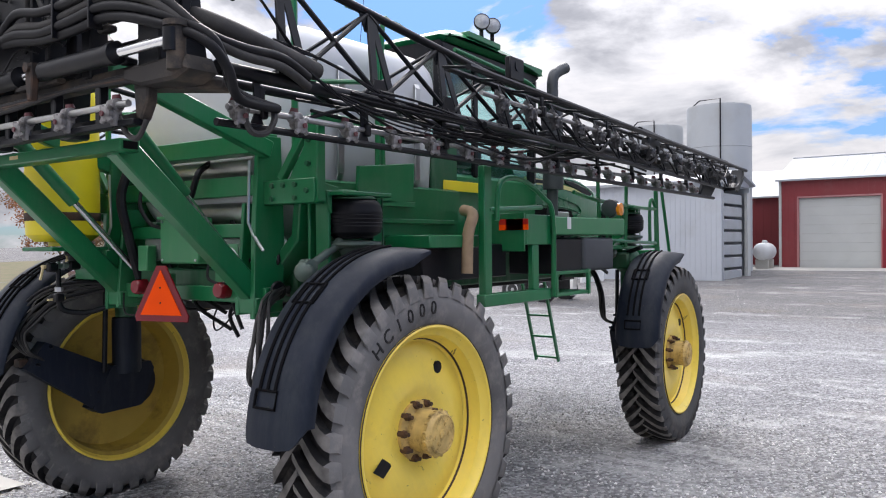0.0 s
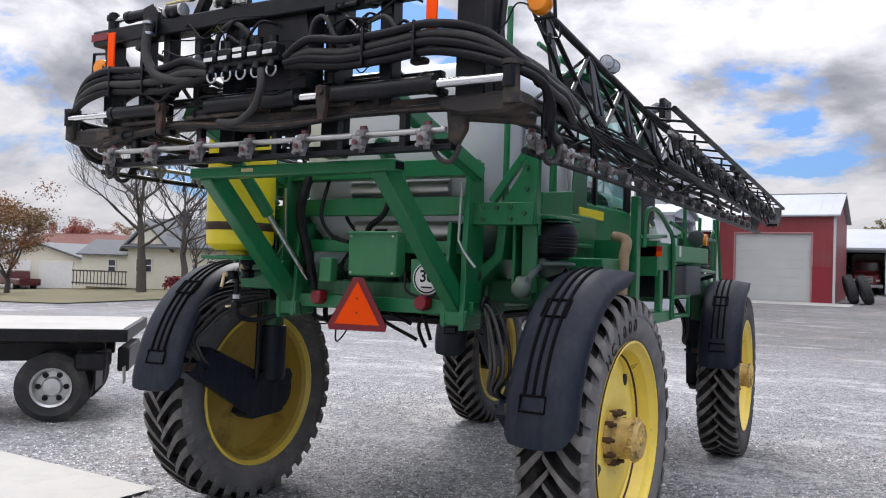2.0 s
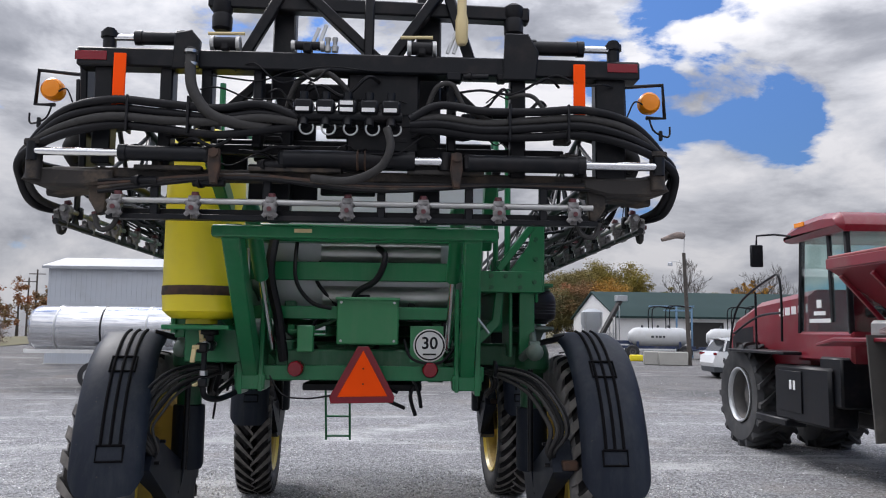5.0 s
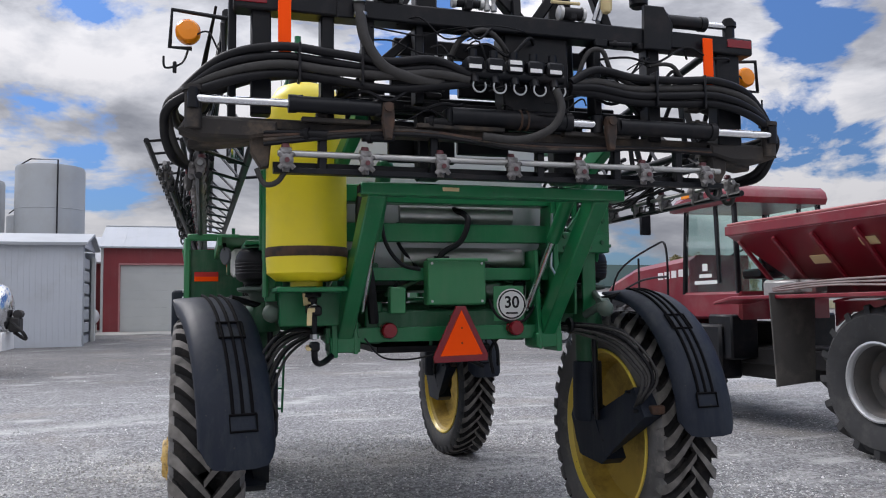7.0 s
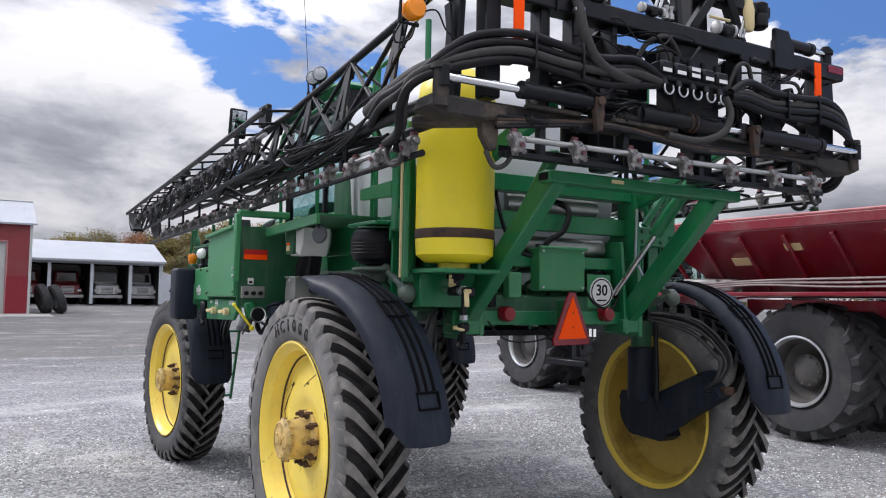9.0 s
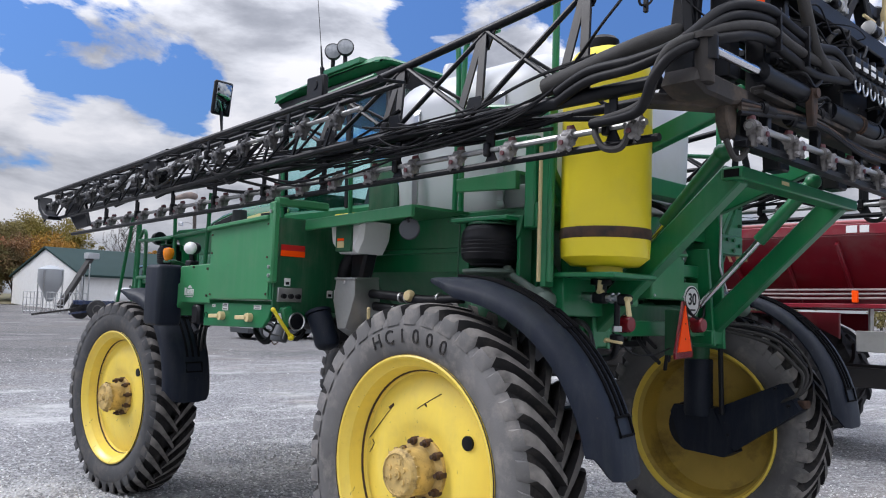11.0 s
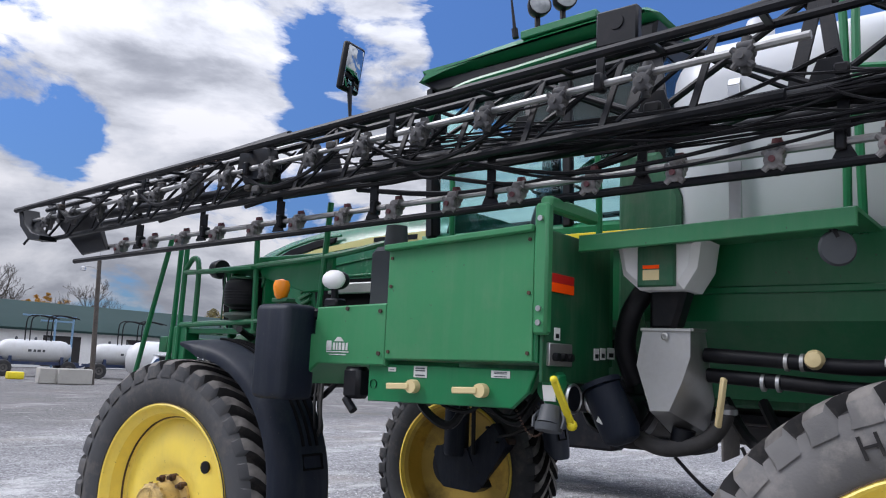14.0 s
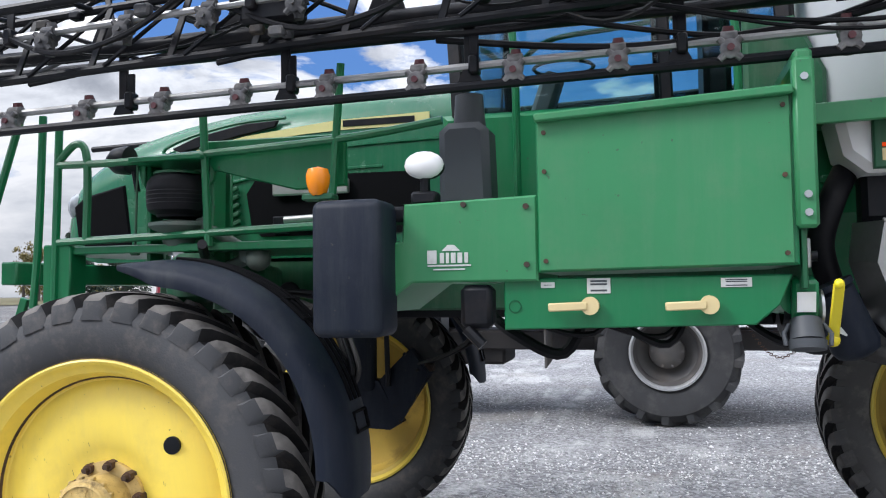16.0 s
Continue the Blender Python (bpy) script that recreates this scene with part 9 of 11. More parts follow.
def truck(x, y, z, paint, label):
    t = thing("grain_truck", pose(x, y, z), label, "truck", "trucks in the shed")
    g = G()
    g.prism([(0.0, 0.75), (0.02, 1.35), (0.25, 1.50), (1.15, 1.58), (1.35, 2.35), (1.55, 2.45), (2.6, 2.45), (2.6, 0.75)], -0.85, 0.85, "x", 0.08)
    b = part("cab_body", g, paint, t)
    q = G()
    q.prism([(-0.70, 1.70), (0.70, 1.70), (0.62, 2.28), (-0.62, 2.28)], 1.16, 1.19, "y")
    part("windscreen", q, WINDOW, b)
    q = G()
    q.box((0, -0.02, 1.05), (0.86, 0.05, 0.46), 0.02)
    gr = part("grille", q, SILVER, b)
    for i in range(4):
        k = G()
        k.box((0, -0.05, 0.90 + 0.1 * i), (0.78, 0.012, 0.03), 0.004)
        part("grille_bar", k, BLACK, gr)
    q = G()
    q.box((0, -0.12, 0.58), (2.2, 0.18, 0.26), 0.04)
    part("bumper", q, SILVER, t)
    for s in (-1, 1):
        q = G()
        q.box((s * 0.78, -0.02, 1.0), (0.36, 0.5, 0.30), 0.08)
        part("wing", q, paint, t)
        q = G()
        q.box((s * 0.76, -0.28, 1.0), (0.24, 0.03, 0.14), 0.02)
        part("headlamp", q, WHITE, t)
        q = G()
        q.lathe([(0.0, -0.13), (0.46, -0.13), (0.5, -0.08), (0.5, 0.08), (0.46, 0.13), (0.0, 0.13)], (s * 0.92, 0.35, 0.50), "x", 20)
        part("wheel", q, TYRE_FAR, t)
        q = G()
        q.box((s * 1.16, 1.2, 1.95), (0.16, 0.06, 0.32), 0.02)
        q.tube([(s * 0.85, 1.25, 1.95), (s * 1.12, 1.22, 1.95)], 0.02, 6)
        part("mirror", q, BLACK, t)
    q = G()
    q.prism([(-1.15, 1.2), (1.15, 1.2), (1.15, 2.75), (0.9, 2.95), (-0.9, 2.95), (-1.15, 2.75)], 2.8, 6.5, "y", 0.03)
    part("grain_box", q, mat("pale tarp", (0.42, 0.40, 0.36), 0.8, vary=0.1), t)
    return t


def truck_shed():
    t = thing("truck_shed", pose(0, 0, 0), "open-fronted truck shed with a grey roof", "shed")
    y0, z = 58.4, 0.88
    x0, x1 = -6.8, 9.2
    # back and stall walls hold the shed's inner shade as near-black colour
    g = G()
    g.box(((x0 + x1) / 2, y0 + 9, z + 1.7), (x1 - x0, 0.15, 3.5), 0.01)
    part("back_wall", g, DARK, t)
    for x in (x0, x1):
        g = G()
        g.prism([(y0, z), (y0 + 9, z), (y0 + 9, z + 3.1), (y0 + 4.5, z + 4.4), (y0, z + 3.1)], x - 0.07, x + 0.07, "x", 0.01)
        part("end_wall", g, SIDING, t)
    for x in (-5.2, -3.6, -1.2, 1.5, 4.3, 6.95, 9.1):
        q = G()
        q.box((x, y0, z + 1.5), (0.22, 0.22, 3.0), 0.01)
        part("post", q, SIDING, t)
        q = G()
        q.box((x, y0 + 4.5, z + 1.45), (0.08, 8.8, 2.9), 0.01)
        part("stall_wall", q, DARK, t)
    g = G()
    g.box(((x0 + x1) / 2, y0 - 0.05, z + 3.02), (x1 - x0 + 0.3, 0.2, 0.26), 0.02)
    part("lintel", g, TANKGREY, t)
    g = G()
    g.prism([(y0 - 0.6, z + 3.05), (y0 - 0.6, z + 3.20), (y0 + 4.5, z + 4.75), (y0 + 9.6, z + 3.2), (y0 + 9.6, z + 3.05), (y0 + 4.5, z + 4.6)], x0 - 0.4, x1 + 0.2, "x", 0.01)
    part("roof", g, ROOF_W, t)
    truck(2.9, y0 + 1.6, z - 0.05, TRUCKRED, "red grain truck parked nose-out in the shed")
    truck(5.6, y0 + 1.6, z - 0.05, CARWHITE, "white grain truck parked nose-out in the shed")
    truck(8.15, y0 + 1.6, z - 0.05, CARWHITE, "white grain truck parked nose-out in the shed")
    truck(0.15, y0 + 1.6, z - 0.05, TRUCKRED, "red grain truck parked nose-out in the shed")
    s = thing("lean_to", pose(11.0, 60, z), "small white lean-to shed", "shed")
    q = G()
    q.prism([(-1.75, 0), (0.2, 0), (0.2, 1.65), (0.42, 1.68), (0.42, 1.78), (-1.75, 2.45)], -1.5, 1.5, "y", 0.02)
    part("lean_to_body", q, SIDING, s)
    for i, (x, y, h) in enumerate(((0.15, 44.9, 0.0), (0.85, 44.8, 0.0))):
        a = thing("spare_tyre", pose(x, y, ground_z(x, y) + 0.80, 0, -16 - 4 * i, 12), "large worn tractor tyre leaning on the workshop", "tyre", "spare tyres")
        k = G()
        k.lathe([(0.46, -0.2), (0.70, -0.24), (0.82, -0.16), (0.84, 0.0), (0.82, 0.16), (0.70, 0.24), (0.46, 0.2), (0.44, 0.0), (0.46, -0.2)], n=40)
        for sd_ in (-1, 1):
            for j in range(20):
                aa = 2 * math.pi * (j + (0.5 if sd_ > 0 else 0)) / 20
                k.beam((0, 0.84 * math.cos(aa), 0.84 * math.sin(aa)), (sd_ * 0.2, 0.815 * math.cos(aa + 0.2), 0.815 * math.sin(aa + 0.2)), 0.05, 0.05, 0.008, (0, math.cos(aa), math.sin(aa)))
        part("tyre_carcass", k, TYRE_FAR, a)


truck_shed()


def big_tyre(parent, x, y, z, r, w, face, name="wheel"):
    """A wide flotation wheel; face is +1 or -1, the side that shows."""
    k = G()
    k.lathe([(r * 0.49, -w / 2 + 0.05), (r * 0.58, -w / 2), (r * 0.85, -w / 2 - 0.02), (r * 0.945, -w / 2 + 0.06), (r * 0.955, 0.0), (r * 0.945, w / 2 - 0.06), (r * 0.85, w / 2 + 0.02), (r * 0.58, w / 2), (r * 0.49, w / 2 - 0.05)], n=60)
    n = 17
    for side in (-1, 1):
        for i in range(n):
            a0 = 2 * math.pi * (i + (0.5 if side > 0 else 0)) / n
            vs, fs = [], []
            for j in range(5):
                f = j / 4
                xx = side * (0.0 + (w / 2 + 0.01) * f)
                a = a0 + 0.34 * f
                tp = r if f < 0.9 else r * 0.975
                bs = r * 0.93 if f < 0.9 else r * 0.84
                hw = 0.042 / r
                for da, rr in ((-hw * 1.3, bs), (-hw, tp), (hw, tp), (hw * 1.3, bs)):
                    vs.append((xx, rr * math.cos(a + da), rr * math.sin(a + da)))
            for j in range(4):
                for q in range(3):
                    fs.append((j * 4 + q, j * 4 + q + 1, (j + 1) * 4 + q + 1, (j + 1) * 4 + q))
            fs += [(0, 1, 2, 3), (16, 19, 18, 17)]
            o = len(k.v)
            k.add(vs, fs)
            k.f.append((o, o + 3, 4 * 60 + int(round(a0 / (2 * math.pi) * 60)) % 60))
    wl_ = part(name, k, TYRE_FAR, parent, "wide black flotation tyre", pose(x, y, z))
    m = G()
    f = face
    m.lathe([(r * 0.47, f * (w / 2 - 0.06)), (r * 0.44, f * (w / 2 - 0.10)), (r * 0.415, f * w * 0.14), (r * 0.30, f * w * 0.06), (0.0, f * w * 0.06)], n=44)
    rim = part("rim", m, DULLRIM, wl_, "dusty grey deep-dished rim")
    m = G()
    m.lathe([(r * 0.50, f * (w / 2 - 0.03)), (r * 0.515, f * (w / 2 + 0.012)), (r * 0.49, f * (w / 2 + 0.018)), (r * 0.465, f * (w / 2 - 0.01)), (r * 0.46, f * (w / 2 - 0.06))], n=44)
    part("rim_flange", m, SILVER, rim, "bright worn rim flange")
    h = G()
    h.lathe([(r * 0.25, f * w * 0.06), (r * 0.24, f * w * 0.20), (r * 0.17, f * w * 0.26), (r * 0.10, f * w * 0.28), (0.0, f * w * 0.29)], n=24)
    for i in range(10):
        a = 2 * math.pi * i / 10
        h.tube([(f * w * 0.18, r * 0.205 * math.cos(a), r * 0.205 * math.sin(a)), (f * w * 0.25, r * 0.205 * math.cos(a), r * 0.205 * math.sin(a))], 0.018, 6)
    part("hub", h, DULLRIM, rim)


DUSTGREY = mat("dusty rubber sheet", (0.085, 0.08, 0.075), 0.8, vary=0.3, scale=2, dirt=(0.2, 0.18, 0.16), dirt_amt=0.5)
SCUFFED_RED = mat("scuffed dusty red paint", (0.40, 0.12, 0.12), 0.6, vary=0.4, scale=3, dirt=(0.42, 0.34, 0.32), dirt_amt=0.7, dscale=2)


CAB_GLASS = glass_mat("pale green cab glass", (0.90, 0.97, 0.95))
DUSTY_PIPE = mat("dusty grey pipe", (0.30, 0.25, 0.245), 0.6, metal=0.2, vary=0.3, scale=6)


def spreader():
    t = thing("dry_spreader", pose(0, 0, 0), "large red self-propelled fertilizer spreader with a hopper body", "spreader")
    xc = 7.25
    # frame and axles
    g = G()
    for s in (-1, 1):
        g.beam((xc + s * 0.45, -0.2, 1.05), (xc + s * 0.45, 9.6, 1.05), 0.16, 0.26, 0.02)
    g.beam((xc - 1.0, 1.88, 0.95), (xc + 1.0, 1.88, 0.95), 0.30, 0.30, 0.04)
    g.beam((xc - 0.6, 8.45, 0.95), (xc + 0.6, 8.45, 0.95), 0.28, 0.26, 0.04)
    g.box((xc, 4.9, 0.95), (0.9, 1.6, 0.5), 0.04)
    part("chassis", g, DARK, t)
    for s in (-1, 1):
        big_tyre(t, xc + s * 0.86, 1.88, 0.94, 0.93, 0.78, s)
        big_tyre(t, xc + s * 0.62, 8.45, 0.93, 0.94, 0.70, s)
    # hopper
    h = G()
    h.prism([(xc - 1.38, 3.02), (xc - 1.42, 2.86), (xc - 1.36, 2.80), (xc - 0.62, 1.98), (xc + 0.62, 1.98), (xc + 1.36, 2.80), (xc + 1.42, 2.86), (xc + 1.38, 3.02), (xc + 1.28, 3.06), (xc - 1.28, 3.06)], -0.55, 4.40, "y", 0.03)
    # the front wall leans back towards its foot
    h.v = [(a, b - (2.9 - c_) * 0.9 if b > 3.5 and c_ < 2.9 else b, c_) for a, b, c_ in h.v]
    hp = part("hopper", h, RED, t, "red sloped-side steel hopper")
    q = G()
    for s in (-1, 1):
        q.box((xc + s * 1.33, 1.93, 3.045), (0.16, 4.9, 0.03), 0.008, (0, s * 12, 0))
    parts("hopper_lip", q, SCUFFED_RED, hp, "dusty pink worn hopper lip")
    for i in range(6):
        q = G()
        y = 0.55 + 0.72 * i
        for s in (-1, 1):
            q.beam((xc + s * 1.37, y, 2.78), (xc + s * 0.68, y, 2.04), 0.05, 0.06, 0.008, (s, 0, 0.8))
        parts("hopper_rib", q, RED, hp)
    q = G()
    for s in (-1, 1):
        q.box((xc + s * 1.41, 1.92, 2.94), (0.05, 4.96, 0.14), 0.015)
    parts("hopper_rail", q, RED, hp)
    for y, z, w, hh in ((2.9, 2.45, 0.34, 0.14), (1.95, 2.62, 0.26, 0.12)):
        q = G()
        q.box((xc - 0.62 - (z - 1.98) * 0.895 - 0.012, y, z), (0.012, w, hh), 0.002, (0, -42, 0))
        part("warning_label", q, CREAM, hp)
    for dy, w_ in ((0.35, 0.13), (0.20, 0.11)):
        q = G()
        q.box((xc - 1.437, dy, 2.70 + 0.24), (0.004, w_, 0.09), 0.001)
        part("code_bar", q, WHITE, hp)
    # fender rail with bright pipes
    for s in (-1, 1):
        f = G()
        f.prism([(-0.55, 2.02), (4.30, 1.98), (4.75, 1.90), (4.75, 1.86), (4.30, 1.93), (-0.55, 1.96)], xc + s * 1.42, xc + s * 0.80, "x", 0.01)
        fe = part("fender_rail", f, RED, t)
        for i in range(3):
            q = G()
            q.tube(smooth([(xc + s * 1.30, -0.5, 2.10 + 0.05 * i), (xc + s * 1.31, 1.1, 2.07 + 0.055 * i), (xc + s * 1.32, 2.4, 2.10 + 0.03 * i), (xc + s * 1.20, 3.4, 2.06 + 0.03 * i), (xc + s * 0.9, 4.2, 2.05)], 6), 0.016, 7)
            part("dusty_pipe", q, DUSTY_PIPE, fe)
        m = G()
        m.prism([(xc + s * 1.50, 2.02), (xc + s * 0.75, 2.02), (xc + s * 0.80, 0.80), (xc + s * 1.43, 0.75)], 3.38, 3.41, "y", 0.006)
        part("mud_flap", m, DUSTGREY, t, "dusty grey rubber mud flap")
        k = G()
        k.box((xc + s * 0.9, 3.75, 2.08), (0.30, 0.7, 0.25), 0.04)
        k.box((xc + s * 0.85, 3.3, 2.10), (0.25, 0.3, 0.2), 0.03)
        part("valve_block", k, ALU, t)
        w = G()
        w.prism([(0.8, 1.90), (3.2, 1.90), (3.2, 1.55), (2.9, 1.75), (1.2, 1.75), (0.8, 1.55)], xc + s * 0.55, xc + s * 0.60, "x", 0.01)
        part("wheel_well", w, RED, t)
    # cab
    c = G()
    c.prism([(4.85, 1.62), (6.45, 1.62), (6.40, 2.06), (4.85, 2.06)], xc - 0.86, xc + 0.86, "x", 0.04)
    cab = part("cab_base", c, RED, t)
    p = G()
    for x in (-0.82, 0.82):
        for y, y2 in ((4.92, 5.0), (6.38, 6.28)):
            p.beam((xc + x, y, 2.02), (xc + x * 0.98, y2, 3.55), 0.075, 0.075, 0.015)
        p.beam((xc + x, 5.4, 2.2), (xc + x, 5.45, 3.55), 0.05, 0.08, 0.01)
    parts("cab_pillar", p, BLACK, cab)
    for x in (-0.83, 0.83):
        q = G()
        q.prism([(4.96, 2.06), (6.36, 2.06), (6.26, 3.52), (5.02, 3.52)], xc + x - 0.004, xc + x + 0.004, "x")
        ob = part("side_window", q, CAB_GLASS, cab)
        ob.visible_shadow = False
    for y in (4.95, 6.33):
        q = G()
        q.prism([(xc - 0.78, 2.06), (xc + 0.78, 2.06), (xc + 0.77, 3.52), (xc - 0.77, 3.52)], y - 0.004, y + 0.004, "y")
        ob = part("end_window", q, CAB_GLASS, cab)
        ob.visible_shadow = False
    q = G()
    q.prism([(4.90, 3.46), (6.50, 3.44), (6.66, 3.47), (6.62, 3.56), (6.45, 3.66), (6.0, 3.74), (5.4, 3.77), (5.0, 3.74), (4.90, 3.66), (4.86, 3.55)], xc - 0.98, xc + 0.98, "x", 0.09)
    roof = part("roof", q, RED, cab, "rounded red cab roof")
    for s in (-1, 1):
        q = G()
        q.box((xc + s * 0.985, 6.0, 3.68), (0.02, 0.30, 0.07), 0.008)
        part("amber_strip", q, AMBER, roof)
        q = G()
        q.tube([(xc + s * 0.93, 6.20, 3.52), (xc + s * 1.10, 6.60, 3.60), (xc + s * 1.30, 6.80, 3.60), (xc + s * 1.31, 6.80, 3.44)], 0.018, 7)
        q.box((xc + s * 1.31, 6.80, 3.27), (0.20, 0.07, 0.36), 0.03)
        part("mirror", q, BLACK, cab)
    q = G()
    q.box((xc, 5.35, 2.35), (0.5, 0.5, 0.16), 0.05)
    q.box((xc, 5.12, 2.75), (0.48, 0.14, 0.75), 0.05)
    q.box((xc + 0.45, 5.7, 2.5), (0.2, 0.5, 0.3), 0.03)
    part("seat", q, BLACK, cab)
    q = G()
    for yy, zz, w_, h_ in ((5.75, 2.22, 0.62, 0.06), (5.75, 2.33, 0.34, 0.06), (5.76, 2.47, 0.14, 0.12)):
        q = G()
        q.box((xc - 0.838, yy, zz), (0.005, w_, h_), 0.001)
        part("window_lettering_bar", q, WHITE, cab)
    # hood
    h = G()
    h.prism([(6.42, 1.45), (9.6, 1.40), (9.72, 1.62), (9.70, 2.02), (9.40, 2.30), (8.4, 2.58), (6.42, 2.72)], xc - 0.62, xc + 0.62, "x", 0.09)
    hd = part("hood", h, RED, t, "sloping red hood with white lettering bars")
    for s in (-1, 1):
        for i, w in enumerate((0.17, 0.17, 0.16, 0.14, 0.05)):
            q = G()
            q.box((xc + s * 0.623, 7.45 - 0.22 * i, 2.38 + 0.012 * i), (0.006, w, 0.13), 0.002)
            part("name_bar", q, WHITE, hd)
        q = G()
        q.prism([(8.6, 1.55), (9.5, 1.55), (9.55, 1.95), (9.2, 2.1), (8.6, 2.15)], xc + s * 0.618, xc + s * 0.626, "x")
        part("side_grille", q, BLACK, hd)
        r = G()
        for pts in ([(s, 6.6, 1.9), (s, 6.62, 2.85), (s, 7.0, 2.92), (s, 8.3, 2.50), (s, 8.7, 1.75)], [(s, 7.55, 1.75), (s, 7.55, 2.72)], [(s, 6.6, 2.35), (s, 7.5, 2.30), (s, 8.5, 2.02)]):
            r.tube(smooth([(xc + s * 1.02, b, c_) for _, b, c_ in pts], 5), 0.02, 7)
        parts("hand_rail", r, BLACK, t)
        d = G()
        d.box((xc + s * 0.9, 7.4, 1.72), (0.5, 2.2, 0.05), 0.01)
        part("walkway", d, BLACK, t)
        b = G()
        b.box((xc + s * 0.86, 5.95, 1.12), (0.42, 1.7, 0.85), 0.04)
        bx = part("tool_box", b, BLACK, t, "dark side tool box")
        q = G()
        q.box((xc + s * 1.08, 6.25, 1.15), (0.02, 0.72, 0.62), 0.01)
        part("tool_box_door", q, BLACK, bx)
        for dy in (6.10, 6.22):
            q = G()
            q.box((xc + s * 1.092, dy, 1.25), (0.004, 0.07, 0.14), 0.001)
            part("label", q, WHITE, bx)
        st = G()
        st.box((xc + s * 0.95, 6.9, 0.66), (0.34, 1.1, 0.12), 0.02)
        st.box((xc + s * 0.75, 5.2, 1.35), (0.5, 0.6, 0.7), 0.03)
        parts("step", st, BLACK, t)
    # spinner gear at the back
    q = G()
    q.box((xc, -0.55, 1.65), (1.2, 0.5, 0.6), 0.05)
    q.lathe([(0.0, 0.0), (0.36, 0.0), (0.36, 0.04), (0.0, 0.05)], (xc - 0.42, -0.85, 0.95), "z", 24)
    q.lathe([(0.0, 0.0), (0.36, 0.0), (0.36, 0.04), (0.0, 0.05)], (xc + 0.42, -0.85, 0.95), "z", 24)
    part("spinner_gear", q, ALU, t)
    for s in (-1, 1):
        q = G()
        q.box((xc + s * 1.44, 0.31, 2.10), (0.03, 0.075, 0.15), 0.008)
        part("marker_lamp", q, ORANGE, t)
        q = G()
        q.box((xc + s * 1.25, 0.13, 1.55), (0.03, 0.46, 0.26), 0.01)
        q.beam((xc + s * 1.22, 0.20, 1.65), (xc + s * 1.22, 0.20, 1.98), 0.05, 0.05)
        part("side_plate", q, ALU, t)


spreader()


def flatbed():
    t = thing("flatbed_truck", pose(-6.12, 0.835, 0.0, 0, 0, -45), "flatbed truck with a pale deck and black frame", "truck")
    g = G()
    g.box((-0.39, -2.60, 1.115), (2.22, 7.62, 0.03), 0.006)
    part("deck", g, CONCRETE, t, "pale worn deck")
    g = G()
    for x in (0.71, -1.49):
        g.beam((x, -6.1, 1.055), (x, 1.24, 1.055), 0.05, 0.15, 0.008)
    g.beam((-1.5, 1.25, 1.055), (0.72, 1.25, 1.055), 0.05, 0.15, 0.008)
    for x in (0.10, -0.75):
        g.beam((x, -6.1, 0.80), (x, 0.95, 0.80), 0.10, 0.22, 0.01)
    g.box((-0.35, 1.18, 0.72), (1.2, 0.14, 0.30), 0.02)
    g.box((0.40, 0.86, 0.74), (0.5, 0.35, 0.22), 0.03)
    part("bed_frame", g, BLACK, t)
    for x in (0.42, 0.15, -0.85, -1.12):
        k = G()
        k.lathe([(0.22, -0.10), (0.34, -0.125), (0.41, -0.09), (0.42, 0.0), (0.41, 0.09), (0.34, 0.125), (0.22, 0.10)], n=36)
        w = part("wheel", k, TYRE_FAR, t, "", pose(x, 0.42, 0.42))
        k = G()
        f = 1 if x > -0.3 else -1
        k.lathe([(0.225, f * 0.11), (0.235, f * 0.125), (0.21, f * 0.11), (0.19, f * 0.02), (0.12, f * 0.03), (0.10, f * 0.08), (0.0, f * 0.09)], n=32)
        rim = part("rim", k, SILVER, w, "silver truck wheel rim")
        for i in range(6):
            a = 2 * math.pi * i / 6
            # rim holes are black discs, their shade given by colour alone
            q = G()
            q.lathe([(0.035, f * 0.035), (0.03, f * 0.043), (0.0, f * 0.044)], (0, 0.155 * math.cos(a), 0.155 * math.sin(a)), "x", 10)
            part("rim_hole", q, BLACK, rim)
    m = G()
    m.box((0.25, 0.90, 0.62), (0.55, 0.02, 0.5), 0.005)
    part("mud_flap", m, BLACK, t)
    ch = G()
    for i in range(2):
        ch.tube([(0.55 - 0.12 * i, 1.22, 0.66), (0.55 - 0.12 * i, 1.23, 0.46)], 0.012, 5)
    part("tow_chain", ch, STEEL, t)


flatbed()


